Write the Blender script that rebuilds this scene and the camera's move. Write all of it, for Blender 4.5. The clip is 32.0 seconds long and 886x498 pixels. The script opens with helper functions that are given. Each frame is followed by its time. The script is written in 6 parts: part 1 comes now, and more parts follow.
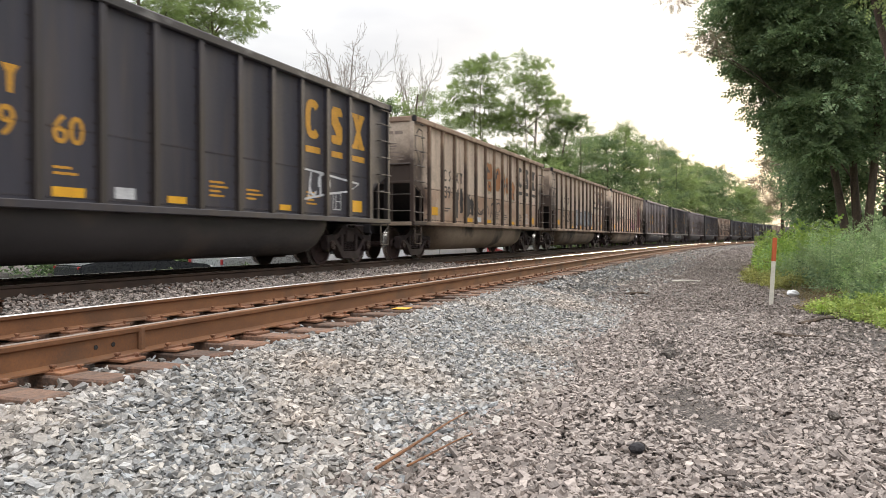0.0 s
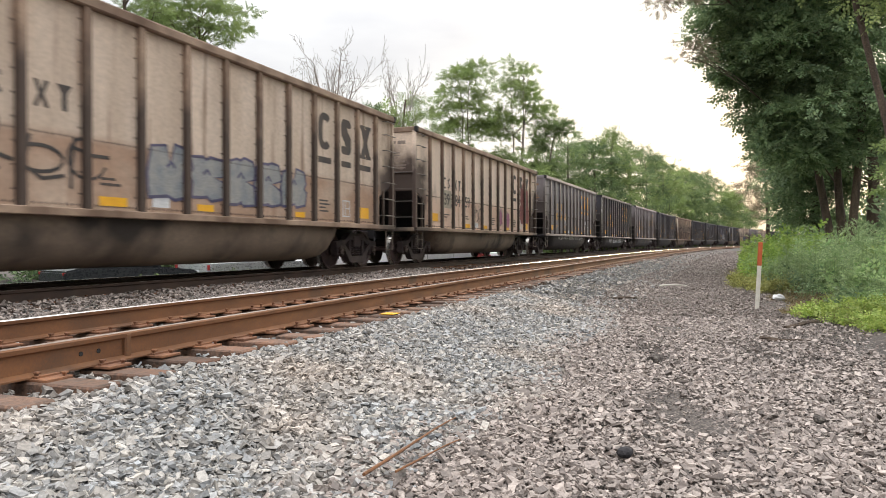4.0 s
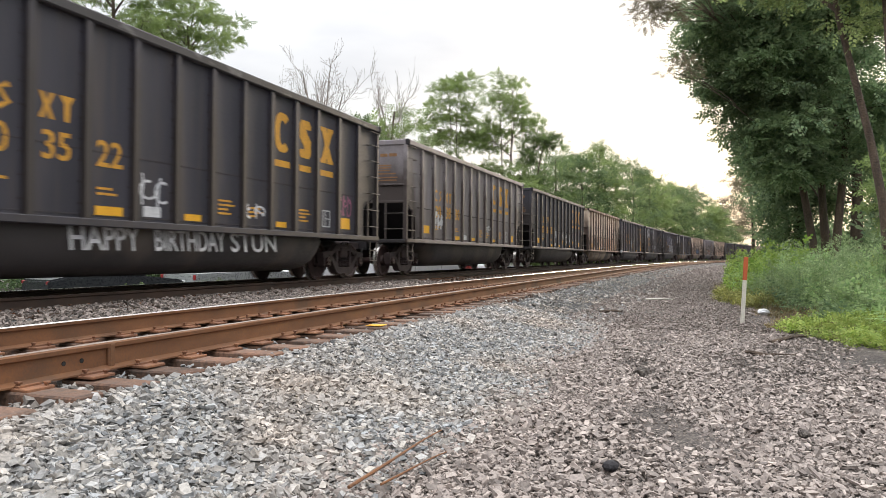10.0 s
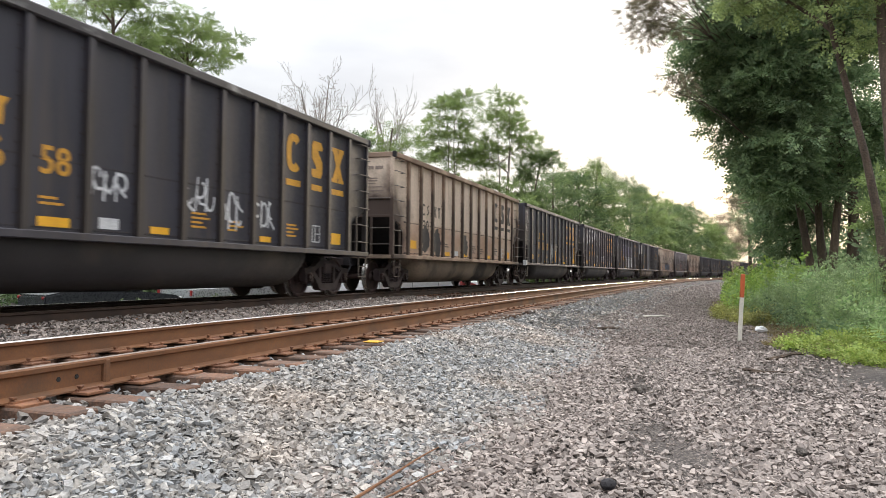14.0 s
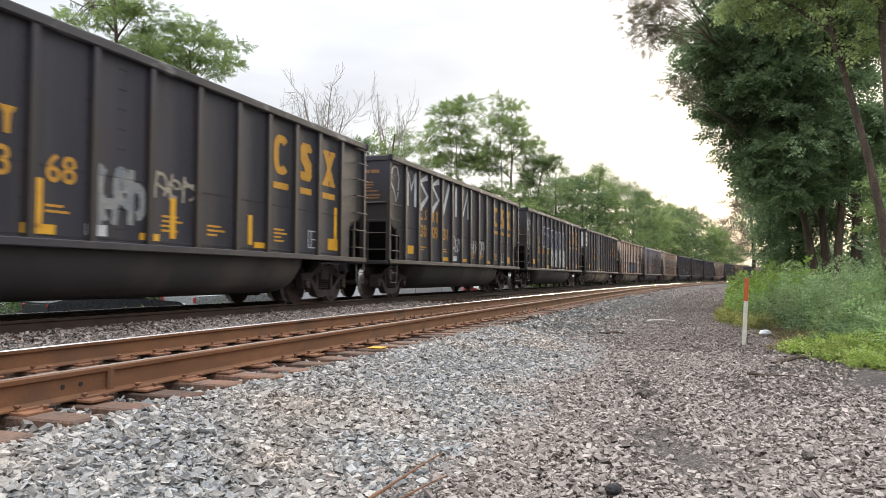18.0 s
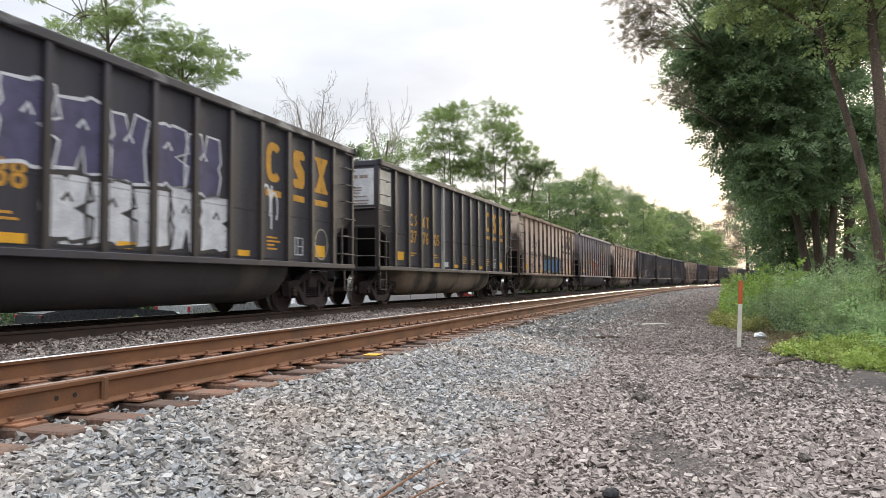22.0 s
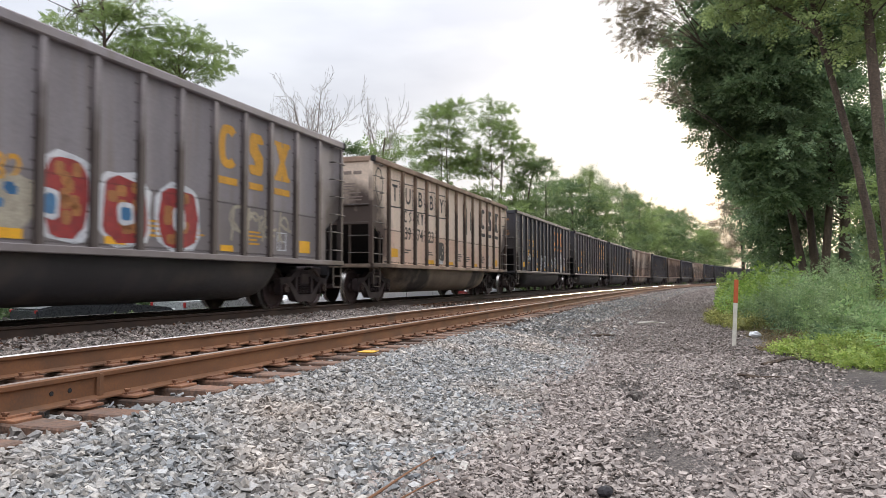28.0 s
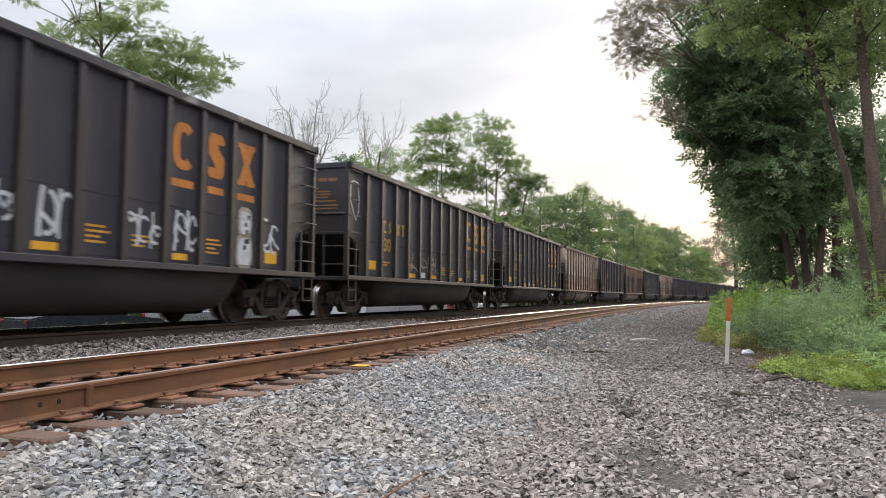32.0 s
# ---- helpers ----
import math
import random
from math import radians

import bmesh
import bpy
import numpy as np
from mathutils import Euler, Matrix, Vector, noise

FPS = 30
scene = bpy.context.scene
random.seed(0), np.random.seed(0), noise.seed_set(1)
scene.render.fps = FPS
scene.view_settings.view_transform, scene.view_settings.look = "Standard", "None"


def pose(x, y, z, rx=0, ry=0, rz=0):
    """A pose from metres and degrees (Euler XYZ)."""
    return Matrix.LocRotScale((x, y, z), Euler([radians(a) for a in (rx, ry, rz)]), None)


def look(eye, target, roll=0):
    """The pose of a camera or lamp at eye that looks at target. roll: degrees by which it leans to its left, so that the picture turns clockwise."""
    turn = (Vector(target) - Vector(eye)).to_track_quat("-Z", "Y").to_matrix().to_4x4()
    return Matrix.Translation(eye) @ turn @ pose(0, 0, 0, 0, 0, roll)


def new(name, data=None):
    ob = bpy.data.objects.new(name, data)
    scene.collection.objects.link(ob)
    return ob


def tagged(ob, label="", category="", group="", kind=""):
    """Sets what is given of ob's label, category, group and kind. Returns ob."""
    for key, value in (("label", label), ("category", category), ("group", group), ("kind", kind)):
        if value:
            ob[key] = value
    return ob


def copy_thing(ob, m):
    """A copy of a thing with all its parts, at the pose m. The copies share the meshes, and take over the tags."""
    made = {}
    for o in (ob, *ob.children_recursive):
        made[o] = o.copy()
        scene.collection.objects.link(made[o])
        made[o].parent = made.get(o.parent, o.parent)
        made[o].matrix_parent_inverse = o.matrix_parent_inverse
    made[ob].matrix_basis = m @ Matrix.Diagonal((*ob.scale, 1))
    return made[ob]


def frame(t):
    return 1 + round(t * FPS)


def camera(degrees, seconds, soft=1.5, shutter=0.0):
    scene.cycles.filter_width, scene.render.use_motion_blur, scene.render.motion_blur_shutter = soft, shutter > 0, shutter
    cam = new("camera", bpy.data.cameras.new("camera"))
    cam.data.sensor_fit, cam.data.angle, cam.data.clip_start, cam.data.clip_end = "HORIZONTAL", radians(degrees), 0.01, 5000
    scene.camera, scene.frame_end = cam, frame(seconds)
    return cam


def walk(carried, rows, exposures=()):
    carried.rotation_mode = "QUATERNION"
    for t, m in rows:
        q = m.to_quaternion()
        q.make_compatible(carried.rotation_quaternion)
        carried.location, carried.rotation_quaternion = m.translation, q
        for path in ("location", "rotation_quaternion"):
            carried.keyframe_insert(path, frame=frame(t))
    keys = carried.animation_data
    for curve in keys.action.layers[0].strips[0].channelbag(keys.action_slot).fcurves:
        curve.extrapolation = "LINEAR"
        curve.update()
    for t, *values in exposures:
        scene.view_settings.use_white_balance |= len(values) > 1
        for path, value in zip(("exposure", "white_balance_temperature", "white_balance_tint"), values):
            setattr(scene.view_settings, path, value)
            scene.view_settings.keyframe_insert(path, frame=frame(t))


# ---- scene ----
import itertools

cam = camera(61.2, 32.0, soft=0.7, shutter=0.35)
EYE = (0.0, 0.0, 0.618)


def aim(yaw, pitch, roll):
    """The camera turned to the left of +Y by yaw, up by pitch, degrees."""
    y, p = radians(yaw), radians(pitch)
    way = Vector((-math.sin(y) * math.cos(p), math.cos(y) * math.cos(p), math.sin(p)))
    return look(EYE, Vector(EYE) + way * 10, roll)


walk(cam, [(t, aim(y, p, r)) for t, y, p, r in (
    (0, 19.970, -0.844, 0.057), (0.5, 19.808, -0.885, -0.034), (1, 19.634, -0.863, -0.095),
    (1.5, 19.471, -0.813, -0.114), (2, 19.303, -0.747, -0.108), (2.5, 19.172, -0.668, -0.094),
    (3, 19.084, -0.590, -0.077), (3.5, 19.035, -0.515, -0.027), (5.5, 19.061, -0.346, -0.135),
    (6, 18.899, -0.313, -0.099), (6.5, 18.739, -0.263, -0.078), (7, 18.573, -0.200, 0.011),
    (7.5, 18.464, -0.128, 0.115), (8, 18.414, -0.030, 0.254), (8.5, 18.386, 0.036, 0.473),
    (9, 18.321, 0.153, 0.576), (9.5, 18.255, 0.242, 0.594), (10, 18.100, 0.459, 0.477),
    (10.5, 17.887, 0.795, 0.331), (11, 17.677, 1.208, 0.299), (11.5, 17.609, 1.460, 0.326),
    (12, 17.636, 1.584, 0.447), (12.5, 17.717, 1.613, 0.566), (13, 17.792, 1.648, 0.666),
    (13.5, 17.853, 1.699, 0.701), (14, 17.908, 1.710, 0.663), (14.5, 17.969, 1.711, 0.632),
    (16.5, 18.176, 1.901, 0.662), (17, 18.189, 1.958, 0.612), (17.5, 18.186, 2.033, 0.483),
    (18, 18.145, 2.127, 0.313), (18.5, 18.105, 2.254, 0.152), (19, 18.049, 2.358, 0.052),
    (19.5, 18.000, 2.411, -0.047), (20, 17.969, 2.429, -0.151), (20.5, 17.931, 2.441, -0.229),
    (21, 17.858, 2.492, -0.308), (21.5, 17.790, 2.542, -0.317), (22, 17.719, 2.597, -0.320),
    (22.5, 17.687, 2.612, -0.258), (23, 17.640, 2.614, -0.268), (23.5, 17.638, 2.571, -0.215),
    (24, 17.629, 2.565, -0.195), (24.5, 17.624, 2.574, -0.183), (25, 17.560, 2.676, -0.204),
    (25.5, 17.461, 2.798, -0.170), (27.5, 17.381, 2.468, -0.091), (28, 17.439, 2.397, -0.016),
    (28.5, 17.420, 2.463, 0.109), (29, 17.337, 2.662, 0.191), (29.5, 17.218, 2.911, 0.284),
    (30, 17.118, 3.145, 0.385), (30.5, 17.049, 3.311, 0.496), (31, 17.020, 3.408, 0.545),
    (31.5, 16.998, 3.471, 0.578), (32, 16.982, 3.511, 0.657),
)], exposures=((0, 0.02, 6600, 10), (8, 0.02, 6500, 10), (20, -0.04, 6280, 10), (28, -0.15, 6200, 12), (32, -0.24, 6200, 12)))

# ---- light: a bright overcast evening, the low sun behind thin cloud down the line ----
SUN_UP, SUN_SIDE = radians(10), radians(6)
world = bpy.data.worlds.new("sky")
scene.world = world
world.use_nodes = True
wn, wl = world.node_tree.nodes, world.node_tree.links
wn.clear()
w_out, w_bg = wn.new("ShaderNodeOutputWorld"), wn.new("ShaderNodeBackground")
w_sky = wn.new("ShaderNodeTexSky")
w_sky.sky_type, w_sky.sun_disc = "NISHITA", False
w_sky.sun_elevation, w_sky.sun_rotation = SUN_UP, SUN_SIDE
w_sky.air_density, w_sky.dust_density = 1.0, 3.0
w_co, w_map, w_n1, w_ramp, w_mix, w_dim = (wn.new(k) for k in (
    "ShaderNodeTexCoord", "ShaderNodeMapping", "ShaderNodeTexNoise", "ShaderNodeValToRGB", "ShaderNodeMix", "ShaderNodeVectorMath"))
w_map.inputs["Scale"].default_value = (1.0, 1.0, 3.2)
w_n1.inputs["Scale"].default_value, w_n1.inputs["Detail"].default_value, w_n1.inputs["Roughness"].default_value = 1.9, 5, 0.5
w_ramp.color_ramp.elements[0].position, w_ramp.color_ramp.elements[0].color = 0.38, (0.74, 0.76, 0.81, 1)
w_ramp.color_ramp.elements[1].position, w_ramp.color_ramp.elements[1].color = 0.60, (1.03, 1.04, 1.05, 1)
w_dim.operation = "SCALE"
w_dim.inputs["Scale"].default_value = 0.10
w_mix.data_type = "RGBA"
w_mix.inputs["Factor"].default_value = 0.86
wl.new(w_co.outputs["Generated"], w_map.inputs["Vector"])
wl.new(w_map.outputs["Vector"], w_n1.inputs["Vector"])
wl.new(w_n1.outputs["Fac"], w_ramp.inputs["Fac"])
wl.new(w_sky.outputs["Color"], w_dim.inputs[0])
wl.new(w_dim.outputs["Vector"], w_mix.inputs["A"])
wl.new(w_ramp.outputs["Color"], w_mix.inputs["B"])
# an overcast sky is about three times as bright overhead as at the horizon
w_sep, w_up, w_pow, w_mul = (wn.new(k) for k in ("ShaderNodeSeparateXYZ", "ShaderNodeMath", "ShaderNodeMath", "ShaderNodeMath"))
w_up.operation, w_pow.operation, w_mul.operation = "MAXIMUM", "POWER", "MULTIPLY_ADD"
w_up.inputs[1].default_value, w_pow.inputs[1].default_value = 0.0, 1.9
w_mul.inputs[1].default_value, w_mul.inputs[2].default_value = 3.4, 0.90
wl.new(w_co.outputs["Generated"], w_sep.inputs["Vector"])
wl.new(w_sep.outputs["Z"], w_up.inputs[0])
wl.new(w_up.outputs["Value"], w_pow.inputs[0])
wl.new(w_pow.outputs["Value"], w_mul.inputs[0])
wl.new(w_mul.outputs["Value"], w_bg.inputs["Strength"])
wl.new(w_mix.outputs["Result"], w_bg.inputs["Color"])
wl.new(w_bg.outputs["Background"], w_out.inputs["Surface"])
sun = new("sun", bpy.data.lights.new("sun", "SUN"))
sun.data.energy, sun.data.angle, sun.data.color = 1.4, radians(10), (1.0, 0.82, 0.60)
sun.matrix_world = look((math.sin(SUN_SIDE) * 50, math.cos(SUN_SIDE) * 50, math.tan(SUN_UP) * 50), (0, 0, 0))

# ---- plan: two parallel tracks on one wide curve to the right; z = 0 is the top of the rails ----
RAD, NEAR, GAUGE, SPACING = 1018.2, 3.823, 1.505, 4.77
FAR_MID = SPACING + GAUGE / 2
TRAIN_RAD = RAD + FAR_MID


def at(u, s, z=0.0):
    """The place u metres to the right of the nearest rail and s metres along it."""
    th = s / RAD
    return Vector((-NEAR + RAD - (RAD - u) * math.cos(th), (RAD - u) * math.sin(th), z))


def at_many(u, s):
    th = s / RAD
    return -NEAR + RAD - (RAD - u) * np.cos(th), (RAD - u) * np.sin(th)


def along(u, s, z=0.0):
    """A pose there with x along the track, away from the camera, and y to the left."""
    p = at(u, s, z)
    return pose(p.x, p.y, p.z, 0, 0, 90 - math.degrees(s / RAD))


PROFILE_U = (-1500, -60, -26, -12, -9.4, -8.0, -7.2, -4.3, -3.6, -2.6, -2.1, 0.62, 0.9, 1.5, 2.1, 2.5, 4.4, 5.2, 6.5, 9, 14, 40, 1500)
PROFILE_Z = (0.5, -0.6, -1.0, -1.05, -1.0, -0.6, -0.25, -0.25, -0.3, -0.3, -0.26, -0.25, -0.275, -0.42, -0.53, -0.56, -0.57, -0.55, -0.42, -0.1, 0.2, 0.8, 2.0)


def ground_z(u):
    return np.interp(u, PROFILE_U, PROFILE_Z)


# ---- materials ----
def surface(name, a, b, scale=2.0, fine=40.0, rough=0.8, metal=0.0, bump=0.3, depth=0.01, contrast=0.35, stretch=(1, 1, 1),
            c=None, c_scale=1.0, c_cut=(0.55, 0.7), c_stretch=(1, 1, 1), per_object=0.0, per_island=0.0, spec=0.5, soot=None, dust=None):
    """Colours a and b mixed by a broad noise, with a fine grain in brightness and relief, and c in stained patches."""
    m = bpy.data.materials.new(name)
    m.use_nodes = True
    n, l = m.node_tree.nodes, m.node_tree.links
    p = n["Principled BSDF"]
    p.inputs["Metallic"].default_value = metal
    p.inputs["Specular IOR Level"].default_value = spec
    co = n.new("ShaderNodeTexCoord")
    where = co.outputs["Object"]
    if per_object:
        o = n.new("ShaderNodeObjectInfo")
        mv = n.new("ShaderNodeVectorMath")
        mv.operation = "MULTIPLY_ADD"
        mv.inputs[1].default_value = (37.0, 11.0, 23.0)
        l.new(o.outputs["Random"], mv.inputs[0])
        l.new(where, mv.inputs[2])
        where = mv.outputs["Vector"]

    def noise_at(sc, st, detail=5.0):
        mp, tx = n.new("ShaderNodeMapping"), n.new("ShaderNodeTexNoise")
        mp.inputs["Scale"].default_value = st
        tx.inputs["Scale"].default_value, tx.inputs["Detail"].default_value = sc, detail
        l.new(where, mp.inputs["Vector"])
        l.new(mp.outputs["Vector"], tx.inputs["Vector"])
        return tx.outputs["Fac"]

    def mix(fac, x, y, how="MIX"):
        k = n.new("ShaderNodeMix")
        k.data_type, k.blend_type = "RGBA", how
        for slot, v in (("Factor", fac), ("A", x), ("B", y)):
            if isinstance(v, (int, float)):
                k.inputs[slot].default_value = v
            elif isinstance(v, tuple):
                k.inputs[slot].default_value = (*v, 1)
            else:
                l.new(v, k.inputs[slot])
        return k.outputs["Result"]

    def spread(v, lo, hi, o0=0.0, o1=1.0):
        r = n.new("ShaderNodeMapRange")
        for slot, x in (("From Min", lo), ("From Max", hi), ("To Min", o0), ("To Max", o1)):
            r.inputs[slot].default_value = x
        l.new(v, r.inputs["Value"])
        return r.outputs["Result"]

    if per_island:
        g = n.new("ShaderNodeNewGeometry")
        wn_ = n.new("ShaderNodeTexWhiteNoise")
        wn_.noise_dimensions = "1D"
        l.new(g.outputs["Random Per Island"], wn_.inputs["W"])
        col = mix(wn_.outputs["Value"], a, b)
    else:
        col = mix(spread(noise_at(scale, stretch), 0.35, 0.65), a, b)
    if c:
        col = mix(spread(noise_at(c_scale, c_stretch), *c_cut), col, c)
    if dust:
        # rusty coal dust clinging to the sheets below the rivet belt
        dz, dm = n.new("ShaderNodeSeparateXYZ"), n.new("ShaderNodeMath")
        l.new(co.outputs["Object"], dz.inputs["Vector"])
        dm.operation = "MULTIPLY"
        l.new(spread(dz.outputs["Z"], 2.12, 1.96), dm.inputs[0])
        l.new(spread(noise_at(0.9, (1, 1, 1.5)), 0.3, 0.6, 0.35, 0.95), dm.inputs[1])
        col = mix(dm.outputs["Value"], col, dust)
    if soot:
        # smoke and brake dust caked round both ends of a car body, ragged at the edge
        sx = n.new("ShaderNodeSeparateXYZ")
        l.new(co.outputs["Object"], sx.inputs["Vector"])
        fades = []
        for lo, hi in ((1.9, 0.1), (13.0, 14.4)):
            fades.append(spread(sx.outputs["X"], lo, hi))
        most, mul, sub = (n.new("ShaderNodeMath") for _ in range(3))
        most.operation, mul.operation, sub.operation = "MAXIMUM", "MULTIPLY", "MULTIPLY_ADD"
        l.new(fades[0], most.inputs[0])
        l.new(fades[1], most.inputs[1])
        l.new(most.outputs["Value"], mul.inputs[0])
        l.new(spread(sx.outputs["Z"], 3.75, 2.15), mul.inputs[1])
        l.new(noise_at(1.6, (1, 1, 1)), sub.inputs[0])
        sub.inputs[1].default_value = 1.1
        l.new(mul.outputs["Value"], sub.inputs[2])
        col = mix(spread(sub.outputs["Value"], 0.72, 1.22, 0.0, 0.95), col, soot)
    f = noise_at(fine, (1, 1, 1), 3.0)
    col = mix(1.0, col, spread(f, 0.25, 0.75, 1 - contrast, 1 + contrast), "MULTIPLY")
    if per_object:
        col = mix(1.0, col, spread(o.outputs["Random"], 0, 1, 1 - per_object, 1 + per_object), "MULTIPLY")
    if per_island:
        col = mix(1.0, col, spread(g.outputs["Random Per Island"], 0, 1, 1 - per_island, 1 + per_island), "MULTIPLY")
    l.new(col, p.inputs["Base Color"])
    l.new(spread(f, 0.3, 0.7, max(rough - 0.12, 0.02), min(rough + 0.12, 1.0)), p.inputs["Roughness"])
    if bump:
        b_ = n.new("ShaderNodeBump")
        b_.inputs["Strength"].default_value, b_.inputs["Distance"].default_value = bump, depth
        l.new(f, b_.inputs["Height"])
        l.new(b_.outputs["Normal"], p.inputs["Normal"])
    return m


def leafy(name, a, b, glow=0.35, rough=0.55):
    """Leaves: two greens island by island, with light let through."""
    m = bpy.data.materials.new(name)
    m.use_nodes = True
    n, l = m.node_tree.nodes, m.node_tree.links
    p, out = n["Principled BSDF"], n["Material Output"]
    g, k, t, x = (n.new(i) for i in ("ShaderNodeNewGeometry", "ShaderNodeMix", "ShaderNodeBsdfTranslucent", "ShaderNodeMixShader"))
    k.data_type = "RGBA"
    k.inputs["A"].default_value, k.inputs["B"].default_value = (*a, 1), (*b, 1)
    l.new(g.outputs["Random Per Island"], k.inputs["Factor"])
    co, no, r, mul = (n.new(i) for i in ("ShaderNodeTexCoord", "ShaderNodeTexNoise", "ShaderNodeMapRange", "ShaderNodeMix"))
    no.inputs["Scale"].default_value, no.inputs["Detail"].default_value = 0.8, 2.0
    r.inputs["From Min"].default_value, r.inputs["From Max"].default_value, r.inputs["To Min"].default_value, r.inputs["To Max"].default_value = 0.32, 0.68, 0.68, 1.3
    mul.data_type, mul.blend_type = "RGBA", "MULTIPLY"
    mul.inputs["Factor"].default_value = 1.0
    l.new(co.outputs["Object"], no.inputs["Vector"])
    l.new(no.outputs["Fac"], r.inputs["Value"])
    l.new(k.outputs["Result"], mul.inputs["A"])
    l.new(r.outputs["Result"], mul.inputs["B"])
    l.new(mul.outputs["Result"], p.inputs["Base Color"])
    l.new(mul.outputs["Result"], t.inputs["Color"])
    p.inputs["Roughness"].default_value = rough
    x.inputs["Fac"].default_value = glow
    l.new(p.outputs["BSDF"], x.inputs[1])
    l.new(t.outputs["BSDF"], x.inputs[2])
    l.new(x.outputs["Shader"], out.inputs["Surface"])
    return m


EARTH = surface("earth", (0.115, 0.095, 0.082), (0.065, 0.055, 0.048), 1.7, 38, 0.95, 0, 1.0, 0.04, 0.55, c=(0.17, 0.15, 0.13), c_scale=9, c_cut=(0.56, 0.66))


def pebbly(name, a, b, gap, scale, depth=0.02):
    """Packed broken stone seen from further off: cells of their own grey with dark joints."""
    m = bpy.data.materials.new(name)
    m.use_nodes = True
    n, l = m.node_tree.nodes, m.node_tree.links
    p = n["Principled BSDF"]
    p.inputs["Roughness"].default_value = 0.92
    co, vo, no, sep, k1, k2, r, bp = (n.new(i) for i in ("ShaderNodeTexCoord", "ShaderNodeTexVoronoi", "ShaderNodeTexNoise", "ShaderNodeSeparateColor", "ShaderNodeMix", "ShaderNodeMix", "ShaderNodeMapRange", "ShaderNodeBump"))
    vo.inputs["Scale"].default_value, vo.inputs["Randomness"].default_value = scale, 1.0
    no.inputs["Scale"].default_value = 0.7
    l.new(co.outputs["Object"], vo.inputs["Vector"])
    l.new(co.outputs["Object"], no.inputs["Vector"])
    l.new(vo.outputs["Color"], sep.inputs["Color"])
    for k in (k1, k2):
        k.data_type = "RGBA"
    k1.inputs["A"].default_value, k1.inputs["B"].default_value = (*a, 1), (*b, 1)
    l.new(sep.outputs["Red"], k1.inputs["Factor"])
    r.inputs["From Min"].default_value, r.inputs["From Max"].default_value = 0.35, 0.62
    l.new(vo.outputs["Distance"], r.inputs["Value"])
    l.new(r.outputs["Result"], k2.inputs["Factor"])
    l.new(k1.outputs["Result"], k2.inputs["A"])
    k2.inputs["B"].default_value = (*gap, 1)
    l.new(k2.outputs["Result"], p.inputs["Base Color"])
    bp.invert = True
    bp.inputs["Strength"].default_value, bp.inputs["Distance"].default_value = 0.9, depth
    l.new(vo.outputs["Distance"], bp.inputs["Height"])
    l.new(bp.outputs["Normal"], p.inputs["Normal"])
    return m


BED = pebbly("ballast_bed", (0.15, 0.142, 0.135), (0.05, 0.05, 0.05), (0.022, 0.02, 0.02), 22)
PATH_BED = pebbly("path_bed", (0.19, 0.158, 0.136), (0.075, 0.062, 0.054), (0.05, 0.041, 0.036), 52, 0.008)
STONE = surface("ballast_stone", (0.36, 0.328, 0.288), (0.25, 0.258, 0.262), 1.1, 60, 0.85, 0, 0.6, 0.005, 0.34, per_island=0.5, c=(0.36, 0.31, 0.265), c_scale=0.7, c_cut=(0.47, 0.66))
PATH_STONE = surface("path_stone", (0.36, 0.305, 0.268), (0.245, 0.206, 0.184), 1.6, 60, 0.9, 0, 0.5, 0.004, 0.32, per_island=0.42)
PATH_FINE = surface("path_fine_gravel", (0.30, 0.25, 0.22), (0.20, 0.165, 0.145), 1.6, 60, 0.9, 0, 0.4, 0.003, 0.28, per_island=0.35)
GRIT = surface("path_grit", (0.20, 0.165, 0.14), (0.10, 0.085, 0.075), 1.6, 60, 0.9, 0, 0.4, 0.003, 0.28, per_island=0.7)
RAIL_RUST = surface("rail_rust", (0.21, 0.092, 0.038), (0.15, 0.066, 0.029), 2.2, 60, 0.75, 0.1, 0.25, 0.003, 0.22, c=(0.10, 0.055, 0.032), c_scale=1.3, stretch=(1, 1, 3))
RAIL_DARK = surface("dark_rail", (0.075, 0.045, 0.032), (0.045, 0.030, 0.024), 2.2, 60, 0.8, 0.1, 0.25, 0.003, 0.25, stretch=(1, 1, 3))
RAIL_HEAD = surface("rail_running_top", (0.42, 0.35, 0.30), (0.30, 0.23, 0.19), 1.0, 30, 0.5, 0.7, 0.1, 0.001, 0.15)
RAIL_SHINY = surface("rail_polished_top", (0.62, 0.58, 0.54), (0.50, 0.45, 0.41), 1.0, 30, 0.26, 0.95, 0.05, 0.001, 0.1)
TIE_WOOD = surface("tie_wood", (0.17, 0.095, 0.062), (0.10, 0.068, 0.052), 2.5, 45, 0.9, 0, 0.8, 0.01, 0.4, stretch=(1, 8, 8), per_object=0.35, c=(0.20, 0.095, 0.055), c_scale=2.2, c_cut=(0.55, 0.72))
PLATE_RUST = surface("plate_rust", (0.25, 0.115, 0.058), (0.155, 0.072, 0.042), 6, 70, 0.85, 0.1, 0.5, 0.004, 0.3, per_object=0.2)
STREAK = dict(c_scale=1.3, c_stretch=(4, 1, 0.35), stretch=(2.5, 1, 0.5))
PAINT_BLACK = surface("car_black_paint", (0.043, 0.040, 0.052), (0.029, 0.027, 0.036), 0.7, 22, 0.55, 0.0, 0.12, 0.004, 0.18, c=(0.062, 0.050, 0.047), c_cut=(0.5, 0.78), per_object=0.14, soot=(0.035, 0.028, 0.026), **STREAK)
